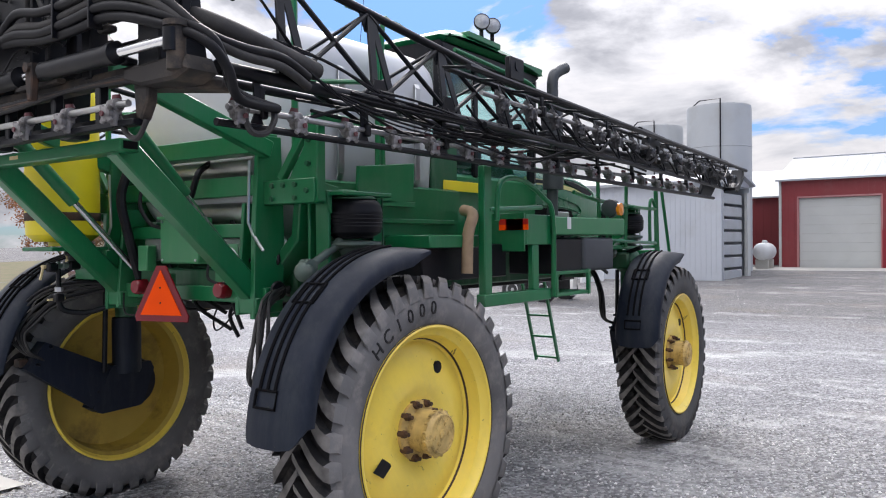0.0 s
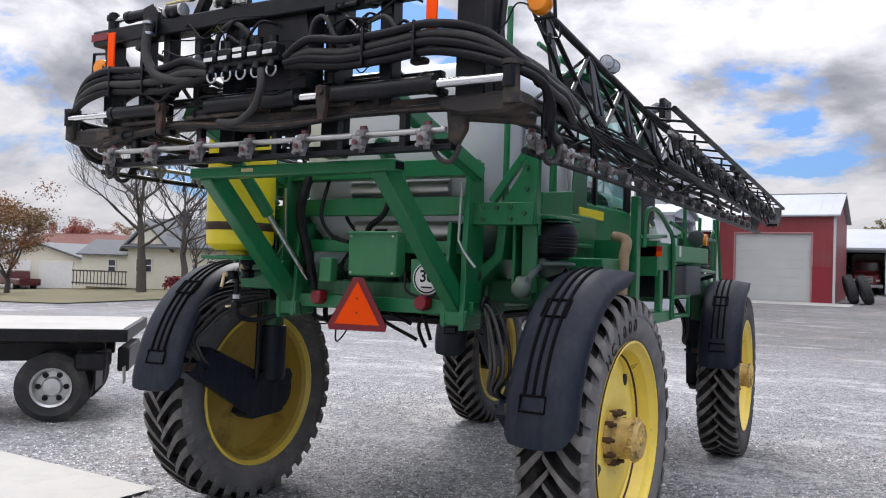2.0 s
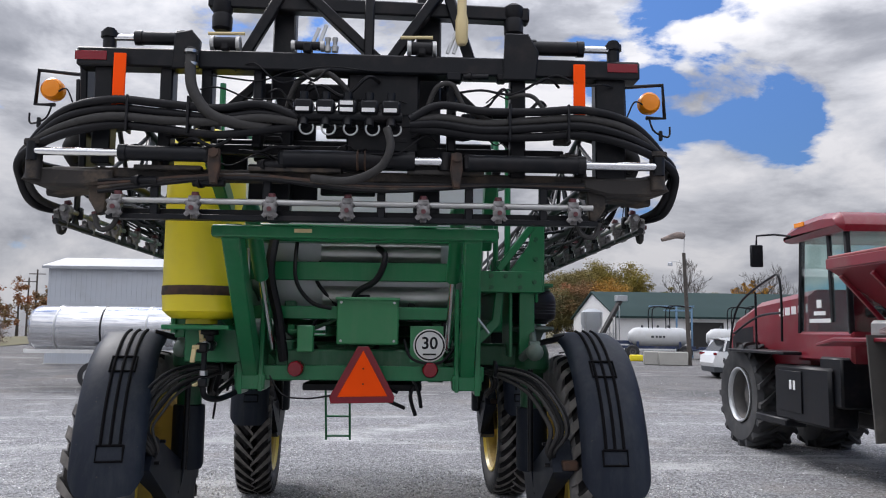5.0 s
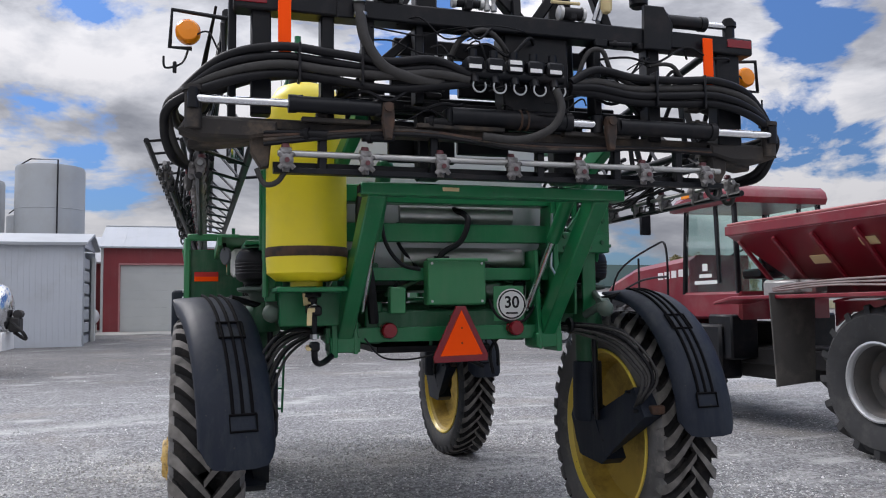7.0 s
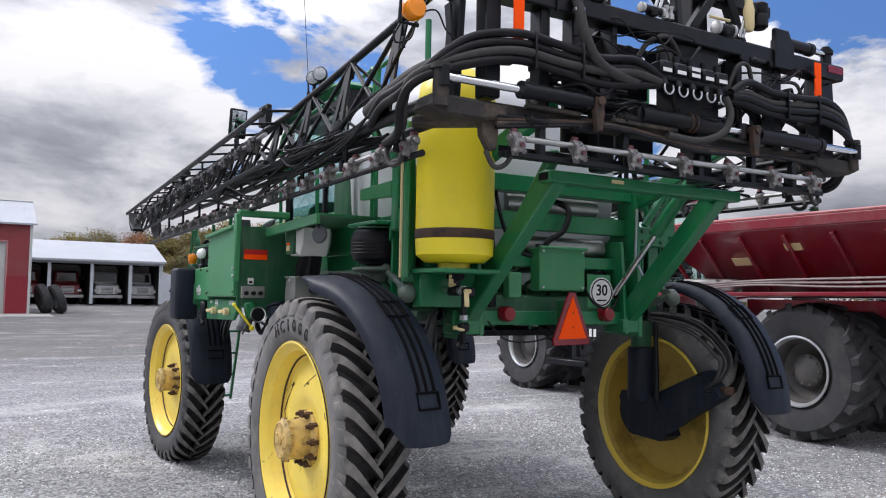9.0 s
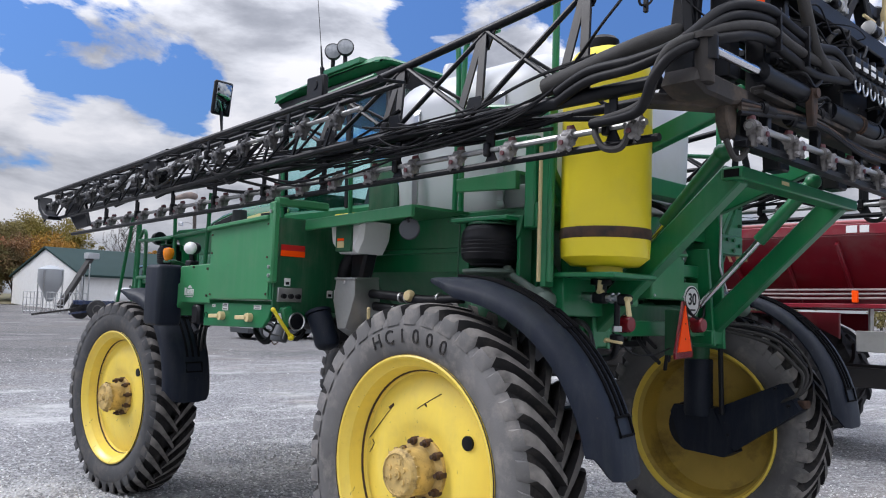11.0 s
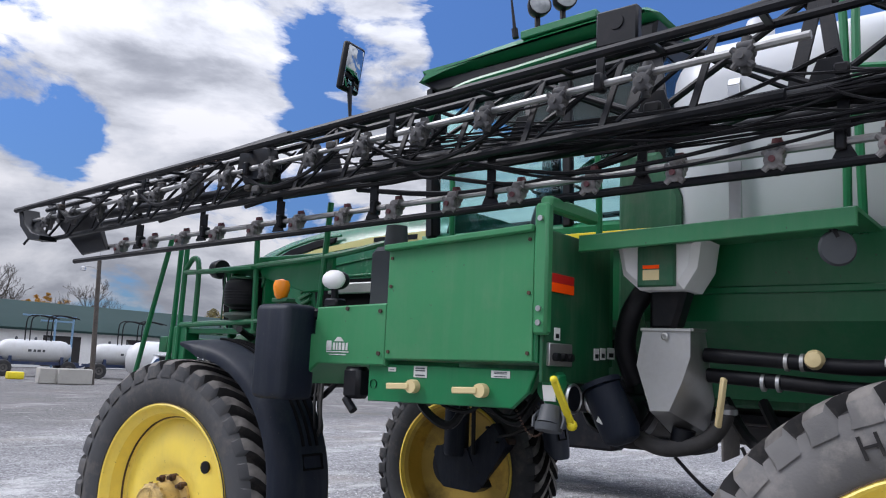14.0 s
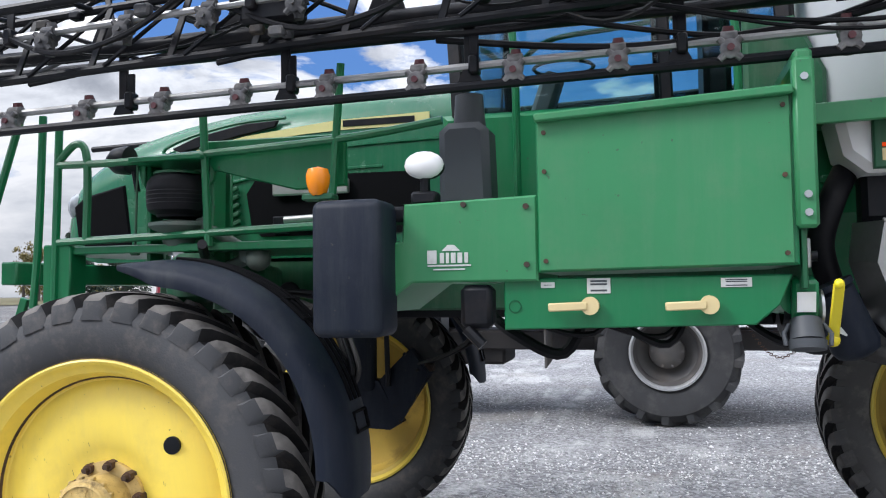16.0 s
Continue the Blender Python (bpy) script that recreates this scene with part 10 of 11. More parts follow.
def tanker():
    t = thing("tanker_trailer", pose(-8.0, 20.1, 0.05), "polished steel tanker trailer on white frame", "trailer")
    g = G()
    g.lathe([(0.0, -3.6), (0.35, -3.58), (0.62, -3.45), (0.72, -3.3), (0.72, 1.05), (0.62, 1.18), (0.35, 1.28), (0.0, 1.3)], (0, 0, 1.86), "x", 40)
    k = part("tank_shell", g, POLISHED, t)
    for x in (-2.6, -1.2, 0.2):
        q = G()
        q.lathe([(0.722, x - 0.03), (0.732, x - 0.02), (0.732, x + 0.02), (0.722, x + 0.03)], (0, 0, 1.86), "x", 40)
        part("tank_band", q, BLACK if x == -1.2 else STEEL, k)
    g = G()
    g.beam((-3.6, -0.4, 1.16), (1.2, -0.4, 1.16), 0.10, 0.12)
    g.beam((-3.6, 0.4, 1.16), (1.2, 0.4, 1.16), 0.10, 0.12)
    g.box((1.15, 0, 0.95), (0.08, 1.6, 0.5), 0.01)
    g.box((0.70, -0.45, 0.75), (0.10, 0.3, 0.95), 0.01)
    part("trailer_frame", g, WHITE, t)
    for x in (-1.35, -0.2):
        for y in (-0.75, 0.75):
            q = G()
            q.lathe([(0.0, -0.1), (0.24, -0.12), (0.40, -0.11), (0.43, 0.0), (0.40, 0.11), (0.24, 0.12), (0.0, 0.1)], (x, y, 0.43), "y", 28)
            w = part("wheel", q, TYRE_FAR, t)
            q = G()
            s = -1 if y < 0 else 1
            q.lathe([(0.235, y + s * 0.122), (0.22, y + s * 0.13), (0.12, y + s * 0.09), (0.0, y + s * 0.12)], (x, 0, 0.43), "y", 24)
            part("rim", q, SILVER, w)
    q = G()
    q.box((1.38, 0, 1.42), (0.30, 0.5, 0.42), 0.05)
    q.lathe([(0.0, -0.22), (0.12, -0.2), (0.13, 0.0), (0.12, 0.2), (0.0, 0.22)], (1.45, 0, 1.72), "y", 16)
    q.tube(smooth([(1.3, -0.2, 1.5), (1.62, -0.3, 1.2), (1.62, 0.1, 1.0), (1.3, 0.2, 1.2)], 6), 0.05, 8)
    part("pump_set", q, DARK, t)


tanker()


def nurse_area():
    # white pressure tanks on blue running gear
    for i, (x, y, rz) in enumerate(((15.0, 41.4, -12), (19.2, 40.0, -14))):
        z = ground_z(x, y)
        t = thing("nurse_tank", pose(x, y, z, 0, 0, rz), "white pressure tank on a blue wheeled frame", "nurse tank", "nurse tanks")
        g = G()
        g.lathe([(0.0, -1.75), (0.28, -1.70), (0.50, -1.45), (0.56, -1.2), (0.56, 1.2), (0.50, 1.45), (0.28, 1.70), (0.0, 1.75)], (0, 0, 1.26), "x", 32)
        tk_ = part("tank", g, VESSEL, t)
        q = G()
        for dx, w_ in ((-0.35, 0.16), (-0.12, 0.12), (0.08, 0.16), (0.3, 0.12)):
            q.box((dx, -0.563, 1.28), (w_, 0.006, 0.12), 0.001)
        parts("lettering_bar", q, GREY, tk_)
        for dx in (-0.9, 0.0, 0.6):
            q = G()
            q.lathe([(0.0, 0.0), (0.07, 0.0), (0.07, 0.1), (0.04, 0.16), (0.0, 0.17)], (dx, 0, 1.80), "z", 10)
            part("valve", q, GREY, tk_)
        g = G()
        g.beam((-2.1, -0.35, 0.66), (2.1, -0.35, 0.66), 0.1, 0.16)
        g.beam((-2.1, 0.35, 0.66), (2.1, 0.35, 0.66), 0.1, 0.16)
        g.box((-1.2, 0, 0.80), (0.14, 1.1, 0.4), 0.01)
        g.box((1.2, 0, 0.80), (0.14, 1.1, 0.4), 0.01)
        g.beam((-2.1, 0, 0.6), (-4.0, -0.2, 0.30), 0.09, 0.10)
        part("frame", g, BLUE, t)
        for xx in (-1.5, 1.5):
            for yy in (-0.66, 0.66):
                q = G()
                q.lathe([(0.0, -0.06), (0.2, -0.1), (0.36, -0.10), (0.40, 0.0), (0.36, 0.10), (0.2, 0.1), (0.0, 0.06)], (xx, yy, 0.40), "y", 22)
                wh_ = part("wheel", q, TYRE_FAR, t)
                q = G()
                sg_ = -1 if yy < 0 else 1
                q.lathe([(0.20, sg_ * 0.10), (0.19, sg_ * 0.112), (0.08, sg_ * 0.07), (0.0, sg_ * 0.08)], (xx, yy, 0.40), "y", 18)
                part("rim", q, DULLRIM, wh_)
        for xx, ht in ((-0.55, 3.05), (0.45, 3.1)):
            for dd in (0.0, 0.22):
                q = G()
                q.tube(smooth([(xx + dd, -0.2, 1.75), (xx + dd, -0.2, ht - 0.35), (xx + dd + 0.14, -0.2, ht - 0.05), (xx + dd + 0.6, -0.2, ht), (xx + dd + 1.3, -0.2, ht - 0.12)], 6), 0.032, 7)
                part("fill_hose", q, HOSE, t)
    x, y = 17.0, 42.6
    st = thing("loading_stand", pose(x, y, ground_z(x, y), 0, 0, -10), "blue steel loading stand with a swung arm", "loading stand")
    for xx in (-0.45, 0.45):
        q = G()
        q.beam((xx, 0, 0), (xx, 0, 3.1), 0.09, 0.09, 0.008)
        part("post", q, BLUE_PALE, st)
    for zz, x0_, x1_ in ((3.1, -2.1, 0.6), (2.85, -1.2, 0.5), (1.6, -0.5, 0.5), (1.2, -0.5, 0.5)):
        q = G()
        q.beam((x0_, 0, zz), (x1_, 0, zz), 0.08, 0.09, 0.008)
        part("arm", q, BLUE_PALE, st)
    q = G()
    q.box((0.0, -0.1, 1.4), (0.7, 0.4, 0.5), 0.02)
    part("pump_box", q, CARWHITE, st)
    x, y = 22.7, 35.5
    b = thing("storage_vessel", pose(x, y, ground_z(x, y), 0, 0, -40), "long white horizontal storage vessel on concrete saddles", "storage tank")
    g = G()
    g.lathe([(0.0, -5.4), (0.5, -5.3), (0.9, -4.9), (1.0, -4.4), (1.0, 4.4), (0.9, 4.9), (0.5, 5.3), (0.0, 5.4)], (0, 0, 1.12), "x", 40)
    vs_ = part("vessel", g, VESSEL, b)
    for xx in (-3.2, 3.2):
        q = G()
        q.box((xx, 0, 0.13), (0.5, 1.6, 0.4), 0.03)
        part("saddle", q, CONCRETE, b)
    q = G()
    q.box((0.3, -1.005, 1.05), (0.35, 0.01, 0.10), 0.002)
    part("red_label", q, RED, vs_)
    for i, (x, y, w_) in enumerate(((12.75, 35.3, 0.75), (13.75, 34.9, 1.45))):
        k = thing("concrete_block", pose(x, y, ground_z(x, y), 0, 0, -14), "rough tan concrete barrier block", "block", "concrete blocks")
        q = G()
        q.box((0, 0, 0.34), (w_, 0.7, 0.68), 0.04)
        part("block", q, CONCRETE, k)
    x, y = 12.9, 38.6
    k = thing("yellow_bin", pose(x, y, ground_z(x, y), 0, 0, -10), "small yellow plastic tub on the gravel", "tub")
    q = shift(rounded((0.70, 0.5, 0.34), 0.06, 3), (0, 0, 0.17))
    part("tub", q, YPOLY, k)
    x, y = 14.4, 34.9
    p = thing("light_pole", pose(x, y, ground_z(x, y)), "grey wooden light pole with a windsock", "pole")
    q = G()
    q.tube([(0.22, 0, 0), (0.0, 0, 5.75)], [0.12, 0.09], 12)
    part("pole", q, BARK, p)
    q = G()
    q.tube(smooth([(0.0, 0, 5.15), (-0.3, 0, 5.28), (-0.68, 0, 5.28)], 5), 0.02, 6)
    q.lathe([(0.05, 0.0), (0.11, -0.05), (0.13, -0.20), (0.0, -0.22)], (-0.72, 0, 5.28), "z", 14)
    part("lamp_arm", q, STEEL, p)
    q = G()
    q.tube(smooth([(0.06, 0, 6.62), (-0.35, 0, 6.66), (-0.8, 0, 6.52), (-1.15, 0, 6.40)], 4), [0.13, 0.17, 0.18, 0.18, 0.17, 0.16, 0.15, 0.14, 0.13, 0.12, 0.11, 0.10, 0.09][:13], 12, False)
    part("windsock", q, mat("faded grey-orange cloth", (0.30, 0.235, 0.20), 0.85, vary=0.5, scale=3, dark=(0.14, 0.12, 0.115)), p)
    q = G()
    q.tube([(0.0, 0, 5.7), (0.07, 0, 6.9)], 0.02, 6)
    part("windsock_mast", q, STEEL, p)
    # running gear of a farm wagon, parked with its tongue on the ground
    x, y = 12.3, 42.2
    c = thing("wagon_gear", pose(x, y, ground_z(x, y), 0, 0, -8), "dark blue wagon running gear with dusty wheels", "wagon")
    q = G()
    q.beam((-0.9, -0.35, 0.92), (1.5, -0.35, 0.92), 0.12, 0.20)
    q.beam((-0.9, 0.35, 0.92), (1.5, 0.35, 0.92), 0.12, 0.20)
    q.box((-0.7, 0, 0.90), (0.2, 1.2, 0.22), 0.02)
    q.box((1.3, 0, 0.80), (0.2, 1.2, 0.5), 0.02)
    q.beam((0, -0.7, 0.58), (0, 0.7, 0.58), 0.12, 0.12)
    q.beam((0, 0.3, 0.6), (0, 0.3, 0.95), 0.12, 0.12)
    q.beam((0, -0.3, 0.6), (0, -0.3, 0.95), 0.12, 0.12)
    parts("frame", q, BLUE, c)
    q = G()
    q.beam((-3.0, -0.1, 0.22), (-0.4, 0, 0.62), 0.08, 0.10)
    q.beam((-1.6, -0.05, 0.44), (-0.5, 0.4, 0.66), 0.06, 0.07)
    parts("tongue", q, DARK, c)
    for xx, yy in ((0.1, -0.75), (-0.45, 0.75)):
        q = G()
        q.lathe([(0.0, -0.12), (0.26, -0.13), (0.50, -0.1), (0.54, 0.0), (0.50, 0.1), (0.26, 0.13), (0.0, 0.12)], (xx, yy, 0.54), "y", 24)
        wh_ = part("wheel", q, TYRE_FAR, c)
        q = G()
        sg_ = -1 if yy < 0 else 1
        q.lathe([(0.28, yy + sg_ * 0.125), (0.26, yy + sg_ * 0.14), (0.10, yy + sg_ * 0.10), (0.0, yy + sg_ * 0.11)], (xx, 0, 0.54), "y", 20)
        part("rim", q, DULLRIM, wh_)
    x, y = 14.3, 50.4
    c = thing("auger_conveyor", pose(x, y, ground_z(x, y), 0, 0, 6), "dark inclined grain conveyor by the barn", "conveyor")
    q = G()
    q.beam((-1.0, 0, 0.35), (0.85, 0, 3.55), 0.6, 0.24, 0.03)
    tr_ = part("trough", q, DARK, c)
    q = G()
    q.box((0.92, 0, 3.72), (0.75, 0.62, 0.40), 0.03)
    part("head_box", q, TANKGREY, tr_)
    q = G()
    for dy in (-0.35, 0.35):
        q.beam((0.65, dy, 0.0), (0.65, dy, 3.2), 0.07, 0.07)
        q.beam((0.2, dy, 0.0), (0.2, dy, 2.4), 0.06, 0.06)
        q.beam((-0.2, dy, 1.6), (0.65, dy, 0.4), 0.05, 0.05)
    parts("conveyor_leg", q, STEEL, c)
    x, y = 13.9, 54.0
    hpr = thing("hopper_bin", pose(x, y, ground_z(x, y)), "grey cone-bottomed hopper bin on legs", "bin")
    q = G()
    q.lathe([(0.18, 0.6), (0.80, 1.9), (0.80, 2.75), (0.3, 3.0), (0.0, 3.02)], n=28, axis="z")
    part("bin_shell", q, TANKGREY, hpr)
    for i in range(4):
        a = math.pi / 4 + i * math.pi / 2
        q = G()
        q.tube([(0.83 * math.cos(a), 0.83 * math.sin(a), 0), (0.83 * math.cos(a), 0.83 * math.sin(a), 2.7)], 0.04, 6)
        part("leg", q, STEEL, hpr)
    for i in range(3):
        x, y = 11.6 + 1.25 * i, 50.0 - 0.3 * i
        k = thing("cage_pallet", pose(x, y, ground_z(x, y), 0, 0, -10), "grey wire cage pallet", "pallet cage", "cage pallets")
        for j in range(6):
            q = G()
            q.tube([(-0.5 + 0.2 * j, 0, 0), (-0.5 + 0.2 * j, 0, 1.3)], 0.022, 5)
            part("bar", q, STEEL, k)
        for zz in (0.1, 0.5, 0.9, 1.28):
            q = G()
            q.tube([(-0.5, 0, zz), (0.5, 0, zz)], 0.022, 5)
            part("rail", q, STEEL, k)


nurse_area()


def long_barn():
    t = thing("long_barn", pose(15.5, 52.8, ground_z(20, 52), 0, 0, 2), "long low white barn with a dull green roof", "barn")
    g = G()
    g.box((12.5, 0, 1.25), (25.0, 0.2, 2.5), 0.01)
    w = part("front_wall", g, WHITE, t)
    # dark slabs on the solid wall stand for the shade in two bays
    for x0, x1 in ((5.4, 8.0), (11.4, 13.6)):
        q = G()
        q.box(((x0 + x1) / 2, -0.06, 1.1), (x1 - x0, 0.14, 2.0), 0.01)
        part("bay_shade_panel", q, DARK, w)
    q = G()
    for xx in (0.0, 25.0):
        q.prism([(0.15, 0), (13, 0), (13, 2.5), (6.5, 4.4), (0.15, 2.5)], xx - 0.1, xx + 0.1, "x", 0.01)
    parts("gable_wall", q, WHITE, t)
    q = G()
    q.prism([(-0.5, 2.36), (-0.5, 2.50), (6.5, 4.60), (13.5, 2.50), (13.5, 2.36), (6.5, 4.45)], -0.25, 25.4, "x", 0.01)
    part("roof", q, ROOF_G, t)


long_barn()


def car(x, y, rz, paint, label, pickup=False):
    t = thing("parked_pickup" if pickup else "parked_car", pose(x, y, ground_z(x, y), 0, 0, rz), label, "pickup" if pickup else "car")
    g = G()
    if pickup:
        prof = [(-2.6, 0.40), (-2.6, 0.92), (-0.75, 0.95), (-0.70, 1.45), (-0.55, 1.52), (0.45, 1.50), (1.15, 1.02), (2.35, 0.92), (2.5, 0.75), (2.5, 0.40)]
    else:
        prof = [(-2.15, 0.38), (-2.2, 0.85), (-2.05, 1.10), (-1.6, 1.50), (-0.6, 1.58), (0.35, 1.54), (1.15, 1.08), (2.05, 0.92), (2.25, 0.70), (2.2, 0.38)]
    o = G()
    o.prism(prof, -0.86, 0.86, "y", 0.08)
    b = part("body", o, paint, t)
    win = [(-0.62, 1.02), (-0.58, 1.40), (0.40, 1.40), (0.95, 1.04)] if pickup else [(-1.85, 1.08), (-1.45, 1.42), (-0.5, 1.49), (0.32, 1.46), (0.98, 1.08)]
    for s in (-1, 1):
        q = G()
        q.prism(win, s * 0.858, s * 0.866, "y")
        part("side_window", q, WINDOW, b)
    for xx in (-1.45, 1.42):
        for s in (-1, 1):
            q = G()
            q.lathe([(0.0, s * 0.70), (0.22, s * 0.88), (0.31, s * 0.88), (0.34, s * 0.80), (0.34, s * 0.66)], (xx, 0, 0.34), "y", 24)
            w = part("wheel", q, TYRE_FAR, t)
            q = G()
            q.lathe([(0.21, s * 0.882), (0.19, s * 0.888), (0.06, s * 0.875), (0.0, s * 0.885)], (xx, 0, 0.34), "y", 20)
            part("rim", q, SILVER, w)


def crossover(x, y, rz):
    t = thing("parked_car", pose(x, y, ground_z(x, y), 0, 0, rz), "white crossover car parked on gravel", "car")

    def solid(name, pts, paint, parent, label=""):
        q = G()
        hull(q, [(a, s * b, c) for a, b, c in pts for s in (-1, 1)])
        return part(name, q, paint, parent, label, angle=25)
    b = solid("body", ((-2.22, 0.72, 0.42), (-2.30, 0.74, 0.62), (-2.24, 0.80, 0.92), (-2.12, 0.82, 1.08), (-1.9, 0.88, 0.46), (-1.9, 0.905, 0.74), (1.5, 0.90, 0.74), (1.6, 0.88, 0.46),
                       (1.15, 0.86, 1.06), (2.05, 0.72, 0.95), (2.28, 0.66, 0.72), (2.25, 0.64, 0.42)), CARWHITE, t)
    solid("cladding", ((-2.24, 0.70, 0.26), (-2.26, 0.73, 0.47), (-1.9, 0.91, 0.44), (-1.9, 0.88, 0.26), (1.7, 0.88, 0.26), (1.7, 0.90, 0.42), (2.22, 0.62, 0.44), (2.2, 0.60, 0.26)), GREY, b)
    solid("glasshouse", ((-2.10, 0.78, 1.06), (-1.72, 0.66, 1.52), (-1.0, 0.66, 1.58), (0.15, 0.64, 1.56), (1.12, 0.80, 1.04), (-1.5, 0.835, 1.05), (0.6, 0.83, 1.05)), WINDOW, b, "dark tinted windows")
    solid("roof", ((-1.98, 0.62, 1.56), (-1.72, 0.68, 1.51), (-1.4, 0.65, 1.63), (-0.4, 0.66, 1.66), (0.30, 0.66, 1.53), (0.2, 0.60, 1.60), (-2.0, 0.60, 1.60)), CARWHITE, b)
    for s in (-1, 1):
        for x0, x1, w in ((-1.92, -1.58, 0.15), (-0.72, -0.62, 0.04), (0.36, 1.04, 0.05)):
            q = G()
            top = x0 + 0.18 if x0 < -1 else (x0 if x0 < 0 else x0 - 0.15)
            q.beam((x1 if x0 > 0 else x0, s * 0.826, 1.06), (top, s * 0.675, 1.53), w * 2, 0.03, 0.005, (1, 0, 0))
            part("pillar", q, CARWHITE, b)
        q = G()
        q.box((-2.19, s * 0.66, 0.98), (0.12, 0.34, 0.10), 0.02, (0, 0, s * 18))
        part("tail_light", q, TAIL, b)
        q = G()
        q.box((0.62, s * 0.98, 1.10), (0.10, 0.18, 0.13), 0.03)
        part("door_mirror", q, CARWHITE, b)
        for xx in (-1.42, 1.44):
            q = G()
            q.lathe([(0.40, s * 0.86), (0.41, s * 0.915), (0.34, s * 0.92), (0.34, s * 0.86)], (xx, 0, 0.36), "y", 28)
            part("wheel_arch", q, GREY, b)
            q = G()
            q.lathe([(0.0, s * 0.70), (0.24, s * 0.90), (0.32, s * 0.915), (0.355, s * 0.86), (0.355, s * 0.66)], (xx, 0, 0.355), "y", 28)
            w = part("wheel", q, TYRE_FAR, t)
            q = G()
            q.lathe([(0.235, s * 0.91), (0.22, s * 0.922), (0.20, s * 0.90), (0.0, s * 0.90)], (xx, 0, 0.355), "y", 24)
            for k in range(5):
                a = k * 2 * math.pi / 5
                q.beam((xx, s * 0.915, 0.355), (xx + 0.21 * math.sin(a), s * 0.92, 0.355 + 0.21 * math.cos(a)), 0.05, 0.03, 0.005, (0, 1, 0))
            part("rim", q, SILVER, w)


crossover(14.7, 26.6, 0)
car(-58.6, 33.0, 172, MAROON, "maroon pickup parked on the lawn's edge", True)


def garage():
    x, y = -57.2, 34.8
    z = ground_z(x, y) + 0.55
    t = thing("garage", pose(x, y, z, 0, 0, 12), "cream garage with white doors", "garage")
    g = G()
    g.prism([(-5.4, -0.6), (3.9, -0.6), (3.9, 1.85), (-0.8, 3.05), (-5.4, 1.85)], 0, 7, "y", 0.01)
    b = part("garage_body", g, CREAMW, t)
    for xx in (-3.4, 0.9):
        q = G()
        q.box((xx, -0.03, 0.6), (3.4, 0.08, 2.2), 0.02)
        part("garage_door", q, WHITE, b)
    q = G()
    q.prism([(-5.8, 1.75), (-0.8, 3.07), (4.3, 1.75), (4.3, 1.9), (-0.8, 3.22), (-5.8, 1.9)], -0.4, 7.3, "y", 0.01)
    part("roof", q, SHINGLE, t)


garage()


def house():
    x, y = -43.4, 36.0
    z = ground_z(x, y) - 0.05
    t = thing("farm_house", pose(x, y, z, 0, 0, 20), "cream farmhouse with a grey shingled roof", "house")
    g = G()
    g.box((0.1, 3.2, 1.55), (8.6, 6.0, 3.1), 0.02)
    b = part("wall", g, CREAMW, t)
    for i in range(14):
        q = G()
        q.box((0.1, 0.19, 0.25 + 0.21 * i), (8.62, 0.03, 0.02), 0.004)
        part("clapboard_edge", q, CREAMW, b)
    q = G()
    q.prism([(-0.3, 3.0), (3.2, 5.2), (6.7, 3.0), (6.7, 3.15), (3.2, 5.4), (-0.3, 3.15)], -4.5, 4.7, "x", 0.01)
    part("roof", q, SHINGLE, t)
    q = G()
    for xx in (-4.2, 4.3):
        q.prism([(0.2, 3.05), (6.2, 3.05), (3.2, 5.0)], xx, xx + 0.1, "x")
    parts("gable", q, CREAMW, t)
    q = G()
    q.box((-6.4, 3.0, 1.2), (4.2, 4.2, 2.4), 0.02)
    part("side_wing", q, CREAMW, t)
    q = G()
    q.prism([(0.6, 2.4), (3.0, 3.5), (5.4, 2.4), (5.4, 2.5), (3.0, 3.65), (0.6, 2.5)], -8.8, -4.2, "x", 0.01)
    part("side_roof", q, SHINGLE, t)
    q = G()
    q.prism([(-4.4, 2.9), (-2.6, 4.7), (-0.8, 2.9)], 0.02, 0.16, "y")
    part("front_gable", q, CREAMW, t)
    q = G()
    q.prism([(-4.7, 2.75), (-2.6, 4.75), (-0.5, 2.75), (-0.5, 2.95), (-2.6, 4.95), (-4.7, 2.95)], -0.15, 2.6, "y", 0.01)
    part("gable_roof", q, SHINGLE, t)
    q = G()
    q.box((-1.3, 3.2, 5.5), (0.7, 0.6, 0.8), 0.02)
    part("chimney", q, SHINGLE, t)
    for xx, zz, w in ((-3.2, 1.75, 0.5), (-2.5, 1.75, 0.5), (2.6, 1.75, 0.5), (1.2, 1.1, 0.4), (-5.9, 1.6, 0.55)):
        q = G()
        q.box((xx, 0.18 if xx > -4.3 else 0.86, zz), (w, 0.06, 0.9), 0.01)
        wn_ = part("window", q, WINDOW, t)
        k = G()
        yy = 0.16 if xx > -4.3 else 0.84
        for dx in (-w / 2 - 0.04, w / 2 + 0.04):
            k.box((xx + dx, yy, zz), (0.08, 0.06, 1.06), 0.01)
        for dz in (-0.49, 0.49, 0):
            k.box((xx, yy, zz + dz), (w, 0.06, 0.07), 0.01)
        part("window_frame", k, WHITE, wn_)
    # weathered deck rail beside the wing
    q = G()
    for i in range(16):
        q.box((-7.4 + 0.28 * i, -1.6, 0.75), (0.05, 0.05, 1.1), 0.005)
    for zz in (0.35, 1.25):
        q.box((-5.3, -1.6, zz), (4.4, 0.06, 0.10), 0.005)
    part("deck_rail", q, BARK, t)
    f = thing("brick_outbuilding", pose(-66.0, 46.0, ground_z(-66, 46), 0, 0, 20), "long low red-brown building behind the houses", "building")
    q = G()
    q.box((5.0, 3.0, 1.5), (26, 6, 3.6), 0.02)
    part("wall", q, SHINGLE_R, f)
    q = G()
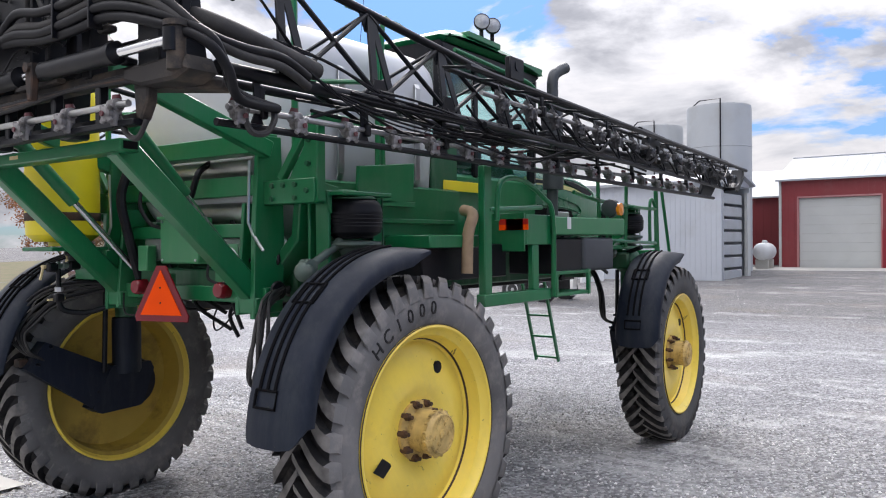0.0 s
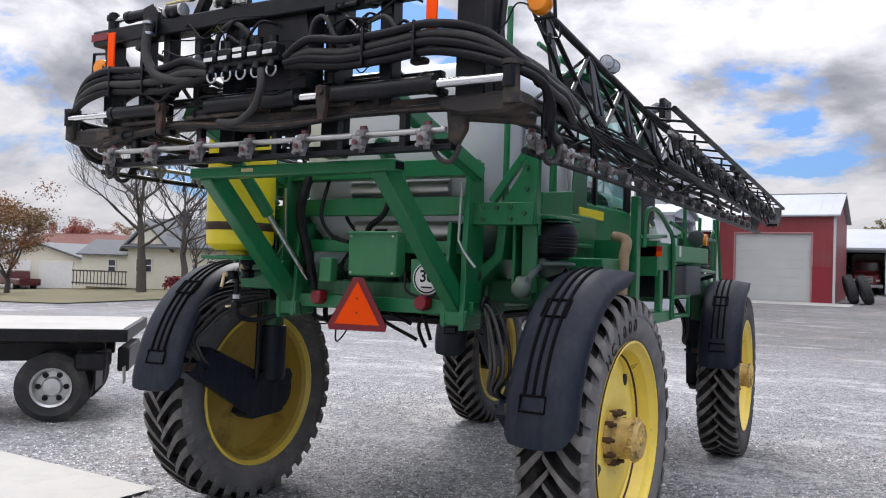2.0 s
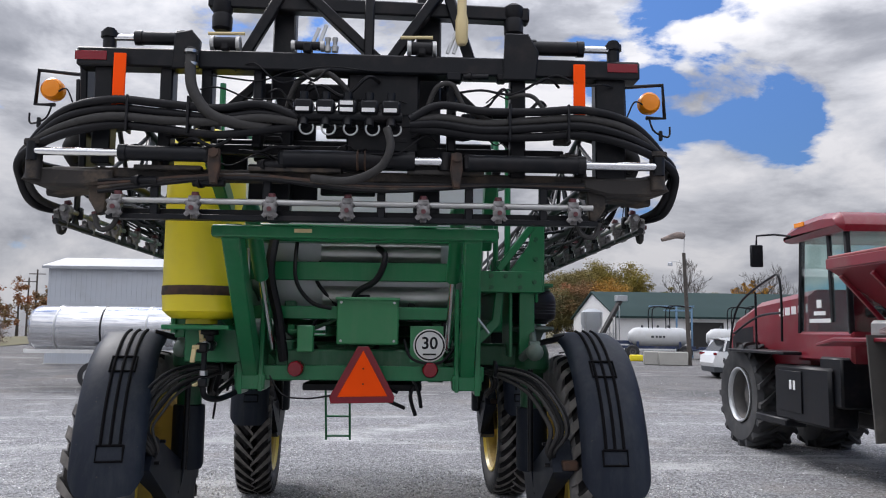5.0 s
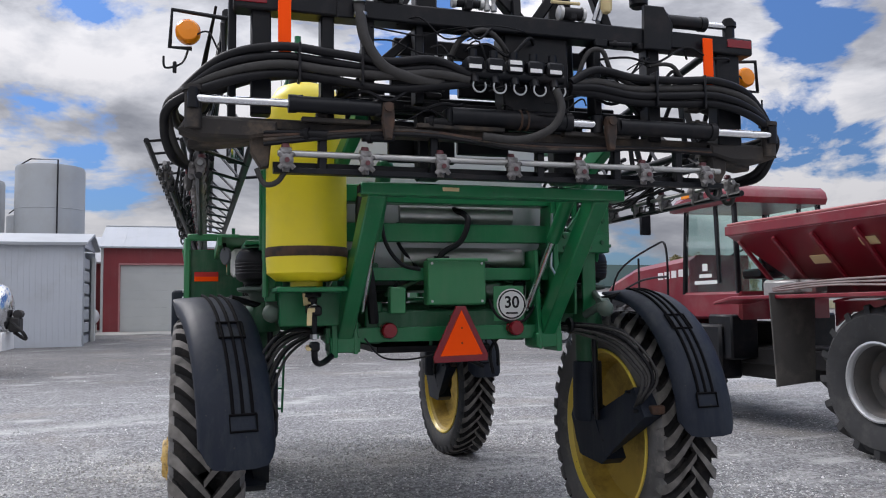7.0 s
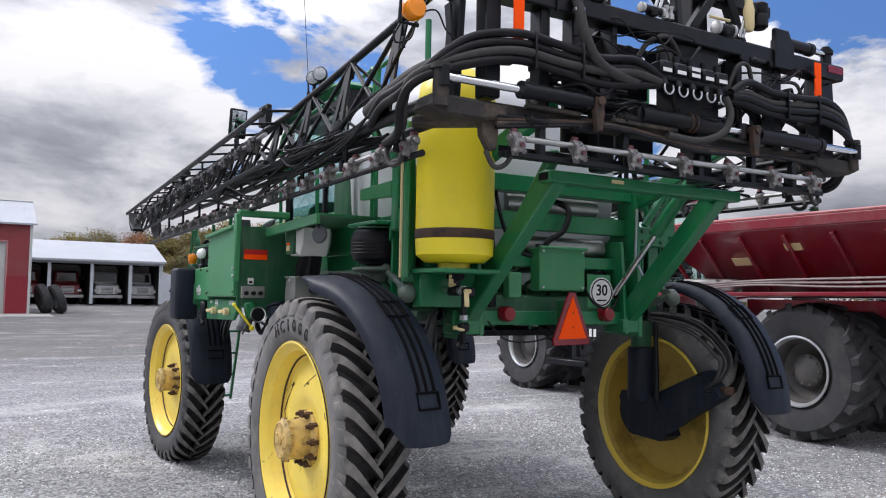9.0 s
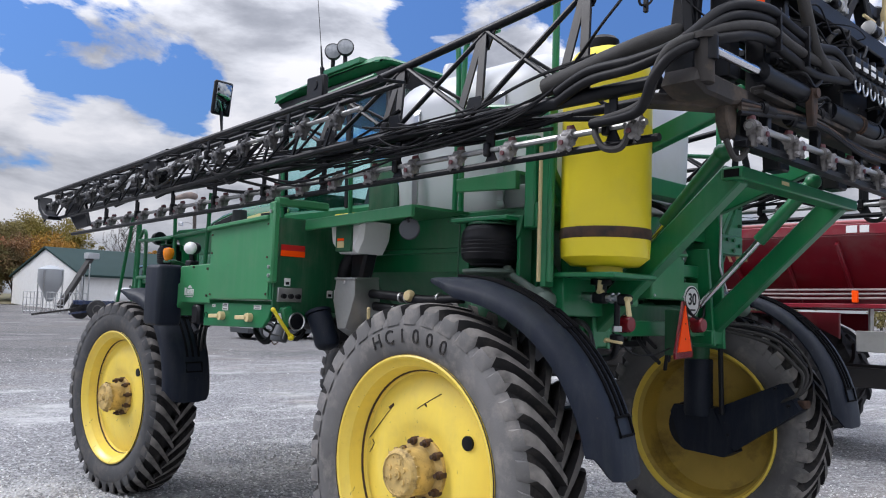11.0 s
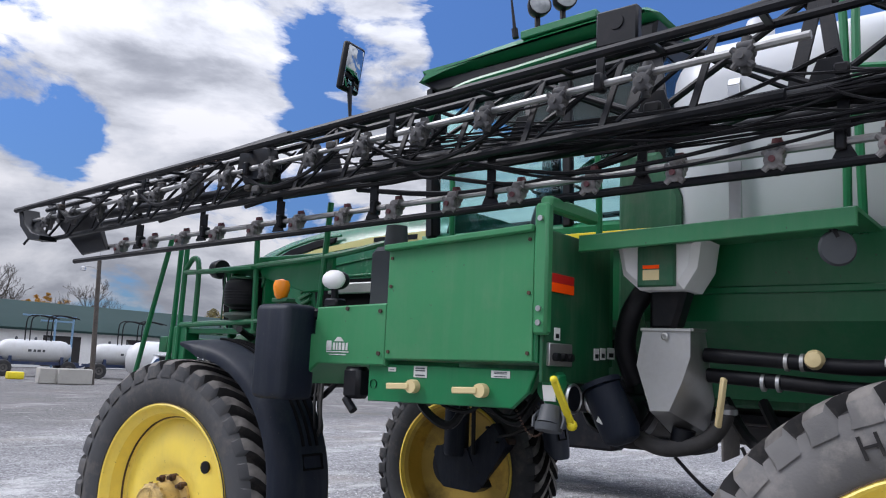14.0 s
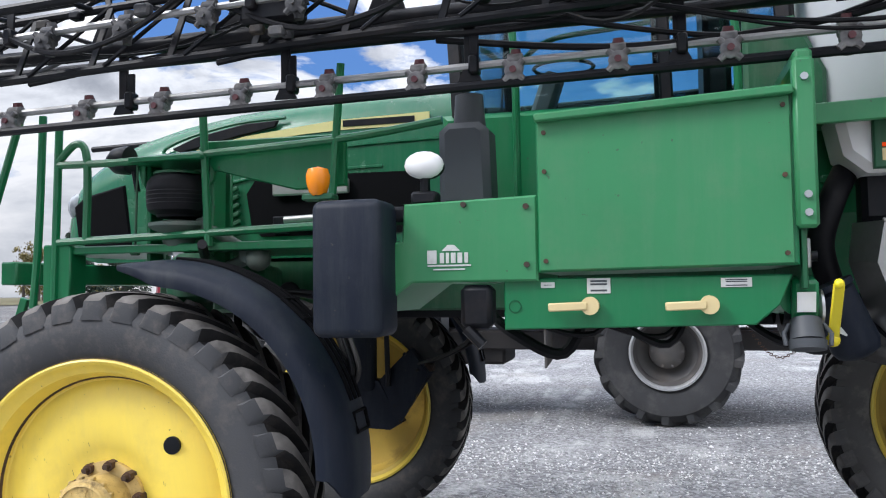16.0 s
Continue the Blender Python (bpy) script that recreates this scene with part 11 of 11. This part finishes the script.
    q.prism([(-0.4, 3.2), (3.0, 4.9), (6.4, 3.2), (6.4, 3.35), (3.0, 5.05), (-0.4, 3.35)], -8.4, 18.4, "x", 0.01)
    part("roof", q, SHINGLE_R, f)


house()


# ---- trees ----
LEAF_RED = leaf_mat("red autumn leaves", (0.36, 0.075, 0.045), (0.17, 0.050, 0.035))
LEAF_RUST = leaf_mat("russet and olive leaves", (0.34, 0.125, 0.050), (0.13, 0.118, 0.052))
LEAF_OLIVE = leaf_mat("fading olive leaves", (0.25, 0.20, 0.060), (0.115, 0.105, 0.045))
LEAF_GOLD = leaf_mat("golden autumn leaves", (0.48, 0.26, 0.020), (0.30, 0.15, 0.02))
LEAF_GOLD2 = leaf_mat("yellow-green leaves", (0.30, 0.235, 0.030), (0.14, 0.115, 0.025))
LEAF_PINE = leaf_mat("dark evergreen needles", (0.030, 0.055, 0.030), (0.016, 0.030, 0.020))
LEAF_BUSH = leaf_mat("crimson bush leaves", (0.26, 0.022, 0.028), (0.12, 0.016, 0.02))


def limbs(g, rnd, p, d, length, r, depth, tips, spread=0.55):
    n = 4
    pts, q, dd = [p.copy()], p.copy(), d.copy()
    for i in range(n):
        dd = (dd + Vector((rnd.uniform(-1, 1), rnd.uniform(-1, 1), rnd.uniform(-.4, .95))) * 0.20).normalized()
        q = q + dd * (length / n)
        pts.append(q.copy())
    g.tube(pts, [max(0.011, r * (1 - 0.55 * i / n)) for i in range(n + 1)], 6 if depth > 2 else 4, False)
    tips.append(q)
    if depth <= 0:
        return
    k = 3 if depth > 1 else 2
    for i in range(k):
        s = pts[rnd.choice((2, 3, 4))] if i else pts[-1]
        nd = (dd + Vector((rnd.uniform(-1, 1), rnd.uniform(-1, 1), rnd.uniform(-.35, .8))) * spread * 1.5).normalized()
        limbs(g, rnd, s, nd, length * rnd.uniform(.58, .8), r * 0.5, depth - 1, tips, spread)


def leaves(rnd, centres, count, spread, size, clumps=0):
    """Many small folded leaf clumps about the branch tips; clumps gathers them in that many tufts."""
    rng = np.random.default_rng(rnd.randrange(1 << 30))
    c = np.array([tuple(p) for p in centres])
    if clumps:
        c = c[rng.integers(0, len(c), clumps)] + rng.normal(0, 1, (clumps, 3)) * spread * 0.62
        spread = spread * rng.uniform(0.26, 0.52, clumps)
    pick = rng.integers(0, len(c), count)
    s = (spread[pick] if clumps else np.full(count, spread))[:, None]
    p = c[pick] + np.clip(rng.normal(0, 1, (count, 3)), -1.9, 1.9) * s * (1, 1, 0.8)
    a = rng.normal(0, 1, (count, 3)) * (1, 1, 0.8)
    a /= np.linalg.norm(a, axis=1)[:, None]
    w = rng.normal(0, 1, (count, 3))
    b = np.cross(a, w)
    b /= np.linalg.norm(b, axis=1)[:, None] + 1e-9
    n = np.cross(a, b) * size * 0.2
    a = a * (size * rng.uniform(.5, 1.2, count))[:, None]
    b = b * (size * rng.uniform(.35, .75, count))[:, None]
    v = np.stack([p - a, p + b + n, p + a, p - b + n], 1).reshape(-1, 3)
    o = np.arange(count)[:, None] * 4
    g = G()
    g.v = [tuple(q) for q in v.tolist()]
    g.f = [tuple(q) for q in np.concatenate([o + (0, 1, 2), o + (0, 2, 3)], 1).reshape(-1, 3).tolist()]
    return g


def tree(name, x, y, h, seed, leaf=None, label="", count=1400, spread=0.7, size=0.32, trunk=0.16, depth=4):
    rnd = random.Random(seed)
    t = thing(name, pose(x, y, ground_z(x, y)), label, "tree")
    g, tips = G(), []
    if leaf:
        th = h * 0.17
        g.tube([(0, 0, -0.2), (rnd.uniform(-.1, .1), rnd.uniform(-.1, .1), th * 0.5), (rnd.uniform(-.15, .15), 0, th)], [trunk * 1.25, trunk, trunk * 0.85], 9, False)
        for i in range(4):
            d = Vector((math.cos(i * 1.7 + rnd.random()) * 0.75, math.sin(i * 1.7 + rnd.random()) * 0.75, 1.0)).normalized()
            limbs(g, rnd, Vector((0, 0, th * rnd.uniform(.75, 1.0))), d, h * 0.30, trunk * 0.62, depth - 1, tips)
    else:
        # a wandering leader with limbs all the way up, ending in fine twigs
        lead = [Vector((0, 0, -0.2))]
        for i in range(8):
            lead.append(Vector((lead[-1].x + rnd.uniform(-.16, .16), lead[-1].y + rnd.uniform(-.16, .16), h * 0.085 * (i + 1))))
        g.tube(lead, [trunk * (1.25 - 0.135 * i) for i in range(9)], 9, False)
        for i in range(11):
            k = min(8, 3 + i // 2)
            a = i * 2.4 + rnd.uniform(-.4, .4)
            up = 0.35 + 0.16 * (k - 3)
            d = Vector((math.cos(a), math.sin(a), up)).normalized()
            limbs(g, rnd, lead[k].copy(), d, h * (0.26 - 0.018 * (k - 3)), trunk * 0.42, depth - 1, tips, 0.5)
    part("trunk", g, BARK, t, angle=80)
    if leaf:
        cr = part("crown", leaves(rnd, tips, count * 11, spread, size * 0.30, int(count * 0.075)), leaf, t, angle=10)
        tagged(cr, kind="stuff")
    return t


def conifer(x, y, h, seed):
    rnd = random.Random(seed)
    t = thing("evergreen_tree", pose(x, y, ground_z(x, y)), "dark green pointed evergreen tree", "tree", "evergreens")
    g = G()
    g.tube([(0, 0, 0), (0, 0, h)], [0.22, 0.02], 8)
    part("trunk", g, BARK, t)
    cs = []
    # drooping whorls of branches
    for i in range(int(h * 2.2)):
        f = i / (h * 2.2)
        for k in range(7):
            a = k * 0.9 + i * 0.5 + rnd.uniform(-.2, .2)
            reach = (1 - f) * h * 0.26 * rnd.uniform(.7, 1.1)
            for j in (0.35, 0.6, 0.85, 1.0):
                cs.append(Vector((reach * j * math.cos(a), reach * j * math.sin(a), h * (0.10 + 0.88 * f) - 0.15 * reach * j)))
    tagged(part("crown", leaves(rnd, cs, 6000, 0.13, 0.15), LEAF_PINE, t, angle=10), kind="stuff")


tree("bare_tree", -39.3, 29.5, 11.5, 3, None, "tall bare dark-limbed tree beside the house", trunk=0.27, depth=5)
tree("bare_tree", -34.9, 29.0, 9.2, 8, None, "bare dark-limbed tree on the lawn", trunk=0.20, depth=5)
tree("bare_tree", -38.4, 33.0, 5.4, 14, None, "small bare grey-limbed tree on the lawn", trunk=0.14, depth=4)
tree("red_maple", -45.0, 45.0, 6.4, 21, LEAF_RED, "round red autumn maple", 1900, 0.75, 0.30)
tree("red_maple", -74.0, 50.0, 7.4, 22, LEAF_RED, "rust-red autumn tree behind the garage", 1600, 0.8, 0.36)
tree("autumn_tree", -47.0, 65.0, 7.6, 23, LEAF_RUST, "russet autumn tree past the lawn", 2200, 0.8, 0.36)
tree("autumn_tree", -50.5, 68.0, 8.6, 24, LEAF_RUST, "tall russet and olive autumn tree", 2200, 0.8, 0.36)
tree("autumn_tree", -54.0, 64.0, 8.4, 25, LEAF_OLIVE, "olive and russet autumn tree", 2000, 0.8, 0.36)
tree("autumn_tree", -59.0, 66.0, 8.2, 26, LEAF_RUST, "russet autumn tree past the lawn", 2000, 0.9, 0.36)
tree("autumn_tree", -47.5, 25.6, 7.0, 27, LEAF_RUST, "thin russet autumn tree by the garage", 1000, 0.95, 0.30)


def shrub(x, y, w, h, seed):
    rnd = random.Random(seed)
    t = thing("shrub", pose(x, y, ground_z(x, y), 0, 0, 35), "low brown leafless brush at the yard's far edge", "shrub", "shrubs past the lawn")
    g, tips = G(), []
    for i in range(16):
        a = i * 0.7 + rnd.random()
        limbs(g, rnd, Vector((rnd.uniform(-1, 1) * w, rnd.uniform(-.8, .8), 0)), Vector((math.cos(a) * 0.5, math.sin(a) * 0.5, 0.8)).normalized(), h * 0.45, 0.03, 2, tips)
    low = [Vector((p.x, p.y, p.z * k)) for p in tips for k in (0.2, 0.5, 0.8, 1.0)]
    tagged(part("brushwood", g, BARK, t, angle=80), kind="stuff")
    tagged(part("foliage", leaves(rnd, low, 9000, 0.34, 0.075), LEAF_TAN, t, angle=10), kind="stuff")


LEAF_TAN = leaf_mat("brown brush twigs", (0.20, 0.135, 0.10), (0.11, 0.082, 0.066))
for i, (x, y, w, h) in enumerate(((-34.5, 39.5, 2.2, 1.9), (-35.5, 42.5, 2.4, 2.1), (-34.5, 45.5, 2.4, 2.0), (-35.5, 49.0, 2.4, 2.1), (-34.5, 52.5, 2.4, 2.2), (-36.5, 56.0, 2.2, 2.4), (-35.0, 60.0, 2.2, 2.3),
                                   (-39.0, 47.0, 2.4, 2.2), (-40.0, 52.0, 2.4, 2.4))):
    shrub(x, y, w, h, 120 + i)
tree("golden_tree", 68.0, 152.0, 11.5, 31, LEAF_GOLD, "golden autumn tree behind the barn", 2000, 0.7, 0.5)
tree("bare_tree", 41.0, 85.0, 8.0, 33, None, "bare tree behind the barn", trunk=0.16, depth=5)
tree("bare_tree", 32.0, 86.0, 8.5, 35, None, "pale bare tree behind the barn", trunk=0.16, depth=5)
tree("autumn_tree", -41.5, 67.0, 5.9, 51, LEAF_RUST, "round russet and green tree at the field's edge", 2400, 0.7, 0.30)
for i, (x, y, h, leaf) in enumerate(((8.4, 84.0, 6.6, LEAF_OLIVE), (5.0, 88.0, 6.0, LEAF_GOLD2), (12.2, 82.0, 7.0, LEAF_RUST), (16.0, 80.0, 8.0, LEAF_OLIVE), (17.4, 74.0, 5.4, LEAF_RUST),
                                     (20.2, 82.0, 8.2, LEAF_GOLD2), (23.6, 83.0, 8.6, LEAF_GOLD2), (19.6, 73.0, 5.6, LEAF_GOLD), (14.6, 73.0, 4.6, LEAF_OLIVE))):
    tree("willow_tree", x, y, h, 60 + i, leaf, "yellow-green autumn tree behind the truck shed", 2000, 0.95, 0.34)
for x, y in ((-21.1, 29.7), (-24.3, 37.1)):
    p_ = thing("fence_post", pose(x, y, ground_z(x, y)), "grey steel fence post at the yard's edge", "post", "fence posts")
    q_ = G()
    q_.tube([(0, 0, 0), (0, 0, 1.25)], 0.05, 10)
    part("post", q_, BARK, p_)
for x, y in ((-58.0, 120.0), (-50.0, 105.0)):
    p_ = thing("utility_pole", pose(x, y, ground_z(x, y)), "distant wooden utility pole", "pole", "utility poles")
    q_ = G()
    q_.tube([(0, 0, 0), (0, 0, 9.0)], [0.16, 0.11], 8)
    part("pole", q_, BARK, p_)
    q_ = G()
    q_.beam((-1.1, 0, 8.4), (1.1, 0, 8.4), 0.1, 0.12)
    part("cross_arm", q_, BARK, p_)
b_ = thing("red_bush", pose(-40.6, 33.4, ground_z(-40.6, 33.4)), "small crimson bush by the house", "bush")
rn_ = random.Random(5)
tagged(part("foliage", leaves(rn_, [Vector((rn_.uniform(-.7, .7), rn_.uniform(-.4, .4), rn_.uniform(.2, .9))) for _ in range(30)], 500, 0.12, 0.14), LEAF_BUSH, b_, angle=10), kind="stuff")
for i, (x, y, h) in enumerate(((57, 47, 9.2), (66, 43, 11.2), (80, 45, 10), (58, 52, 8), (76, 33, 11), (66, 60, 8), (60, 66, 9))):
    conifer(x, y, h, 40 + i)


def far_woods():
    """The wooded skyline round the yard."""
    rnd = random.Random(77)
    for leaf, tone, a0, a1, n in ((LEAF_OLIVE, "olive and yellow", -8, 30, 34), (LEAF_RUST, "russet", -62, -12, 30), (LEAF_OLIVE, "olive", 30, 75, 24)):
        g, w = [], G()
        for i in range(n):
            a = radians(rnd.uniform(a0, a1))
            d = rnd.uniform(105, 135)
            x, y = d * math.sin(a), d * math.cos(a)
            h = rnd.uniform(5.5, 9.5) if a0 < -10 else (rnd.uniform(4.5, 7.5) if a0 < 30 else rnd.uniform(4.0, 7.0))
            z = ground_z(x, y)
            w.tube([(x, y, z), (x, y, z + h * 0.6)], [0.22, 0.08], 5)
            for k in range(22):
                f = rnd.uniform(.2, 1.0)
                r = 1.9 * math.sin(math.pi * min(1.0, 0.15 + 0.8 * f))
                g.append(Vector((x + rnd.gauss(0, r), y + rnd.gauss(0, r), z + h * f)))
        ob = part("far_woods", leaves(rnd, g, 1500 * n, 0.75, 0.19, 26 * n), leaf, angle=10)
        tagged(ob, "distant " + tone + " autumn woods on the skyline", "woods", kind="stuff")
        tagged(part("far_trunks", w, BARK), "bare trunks of the distant woods", "woods", kind="stuff")


far_woods()
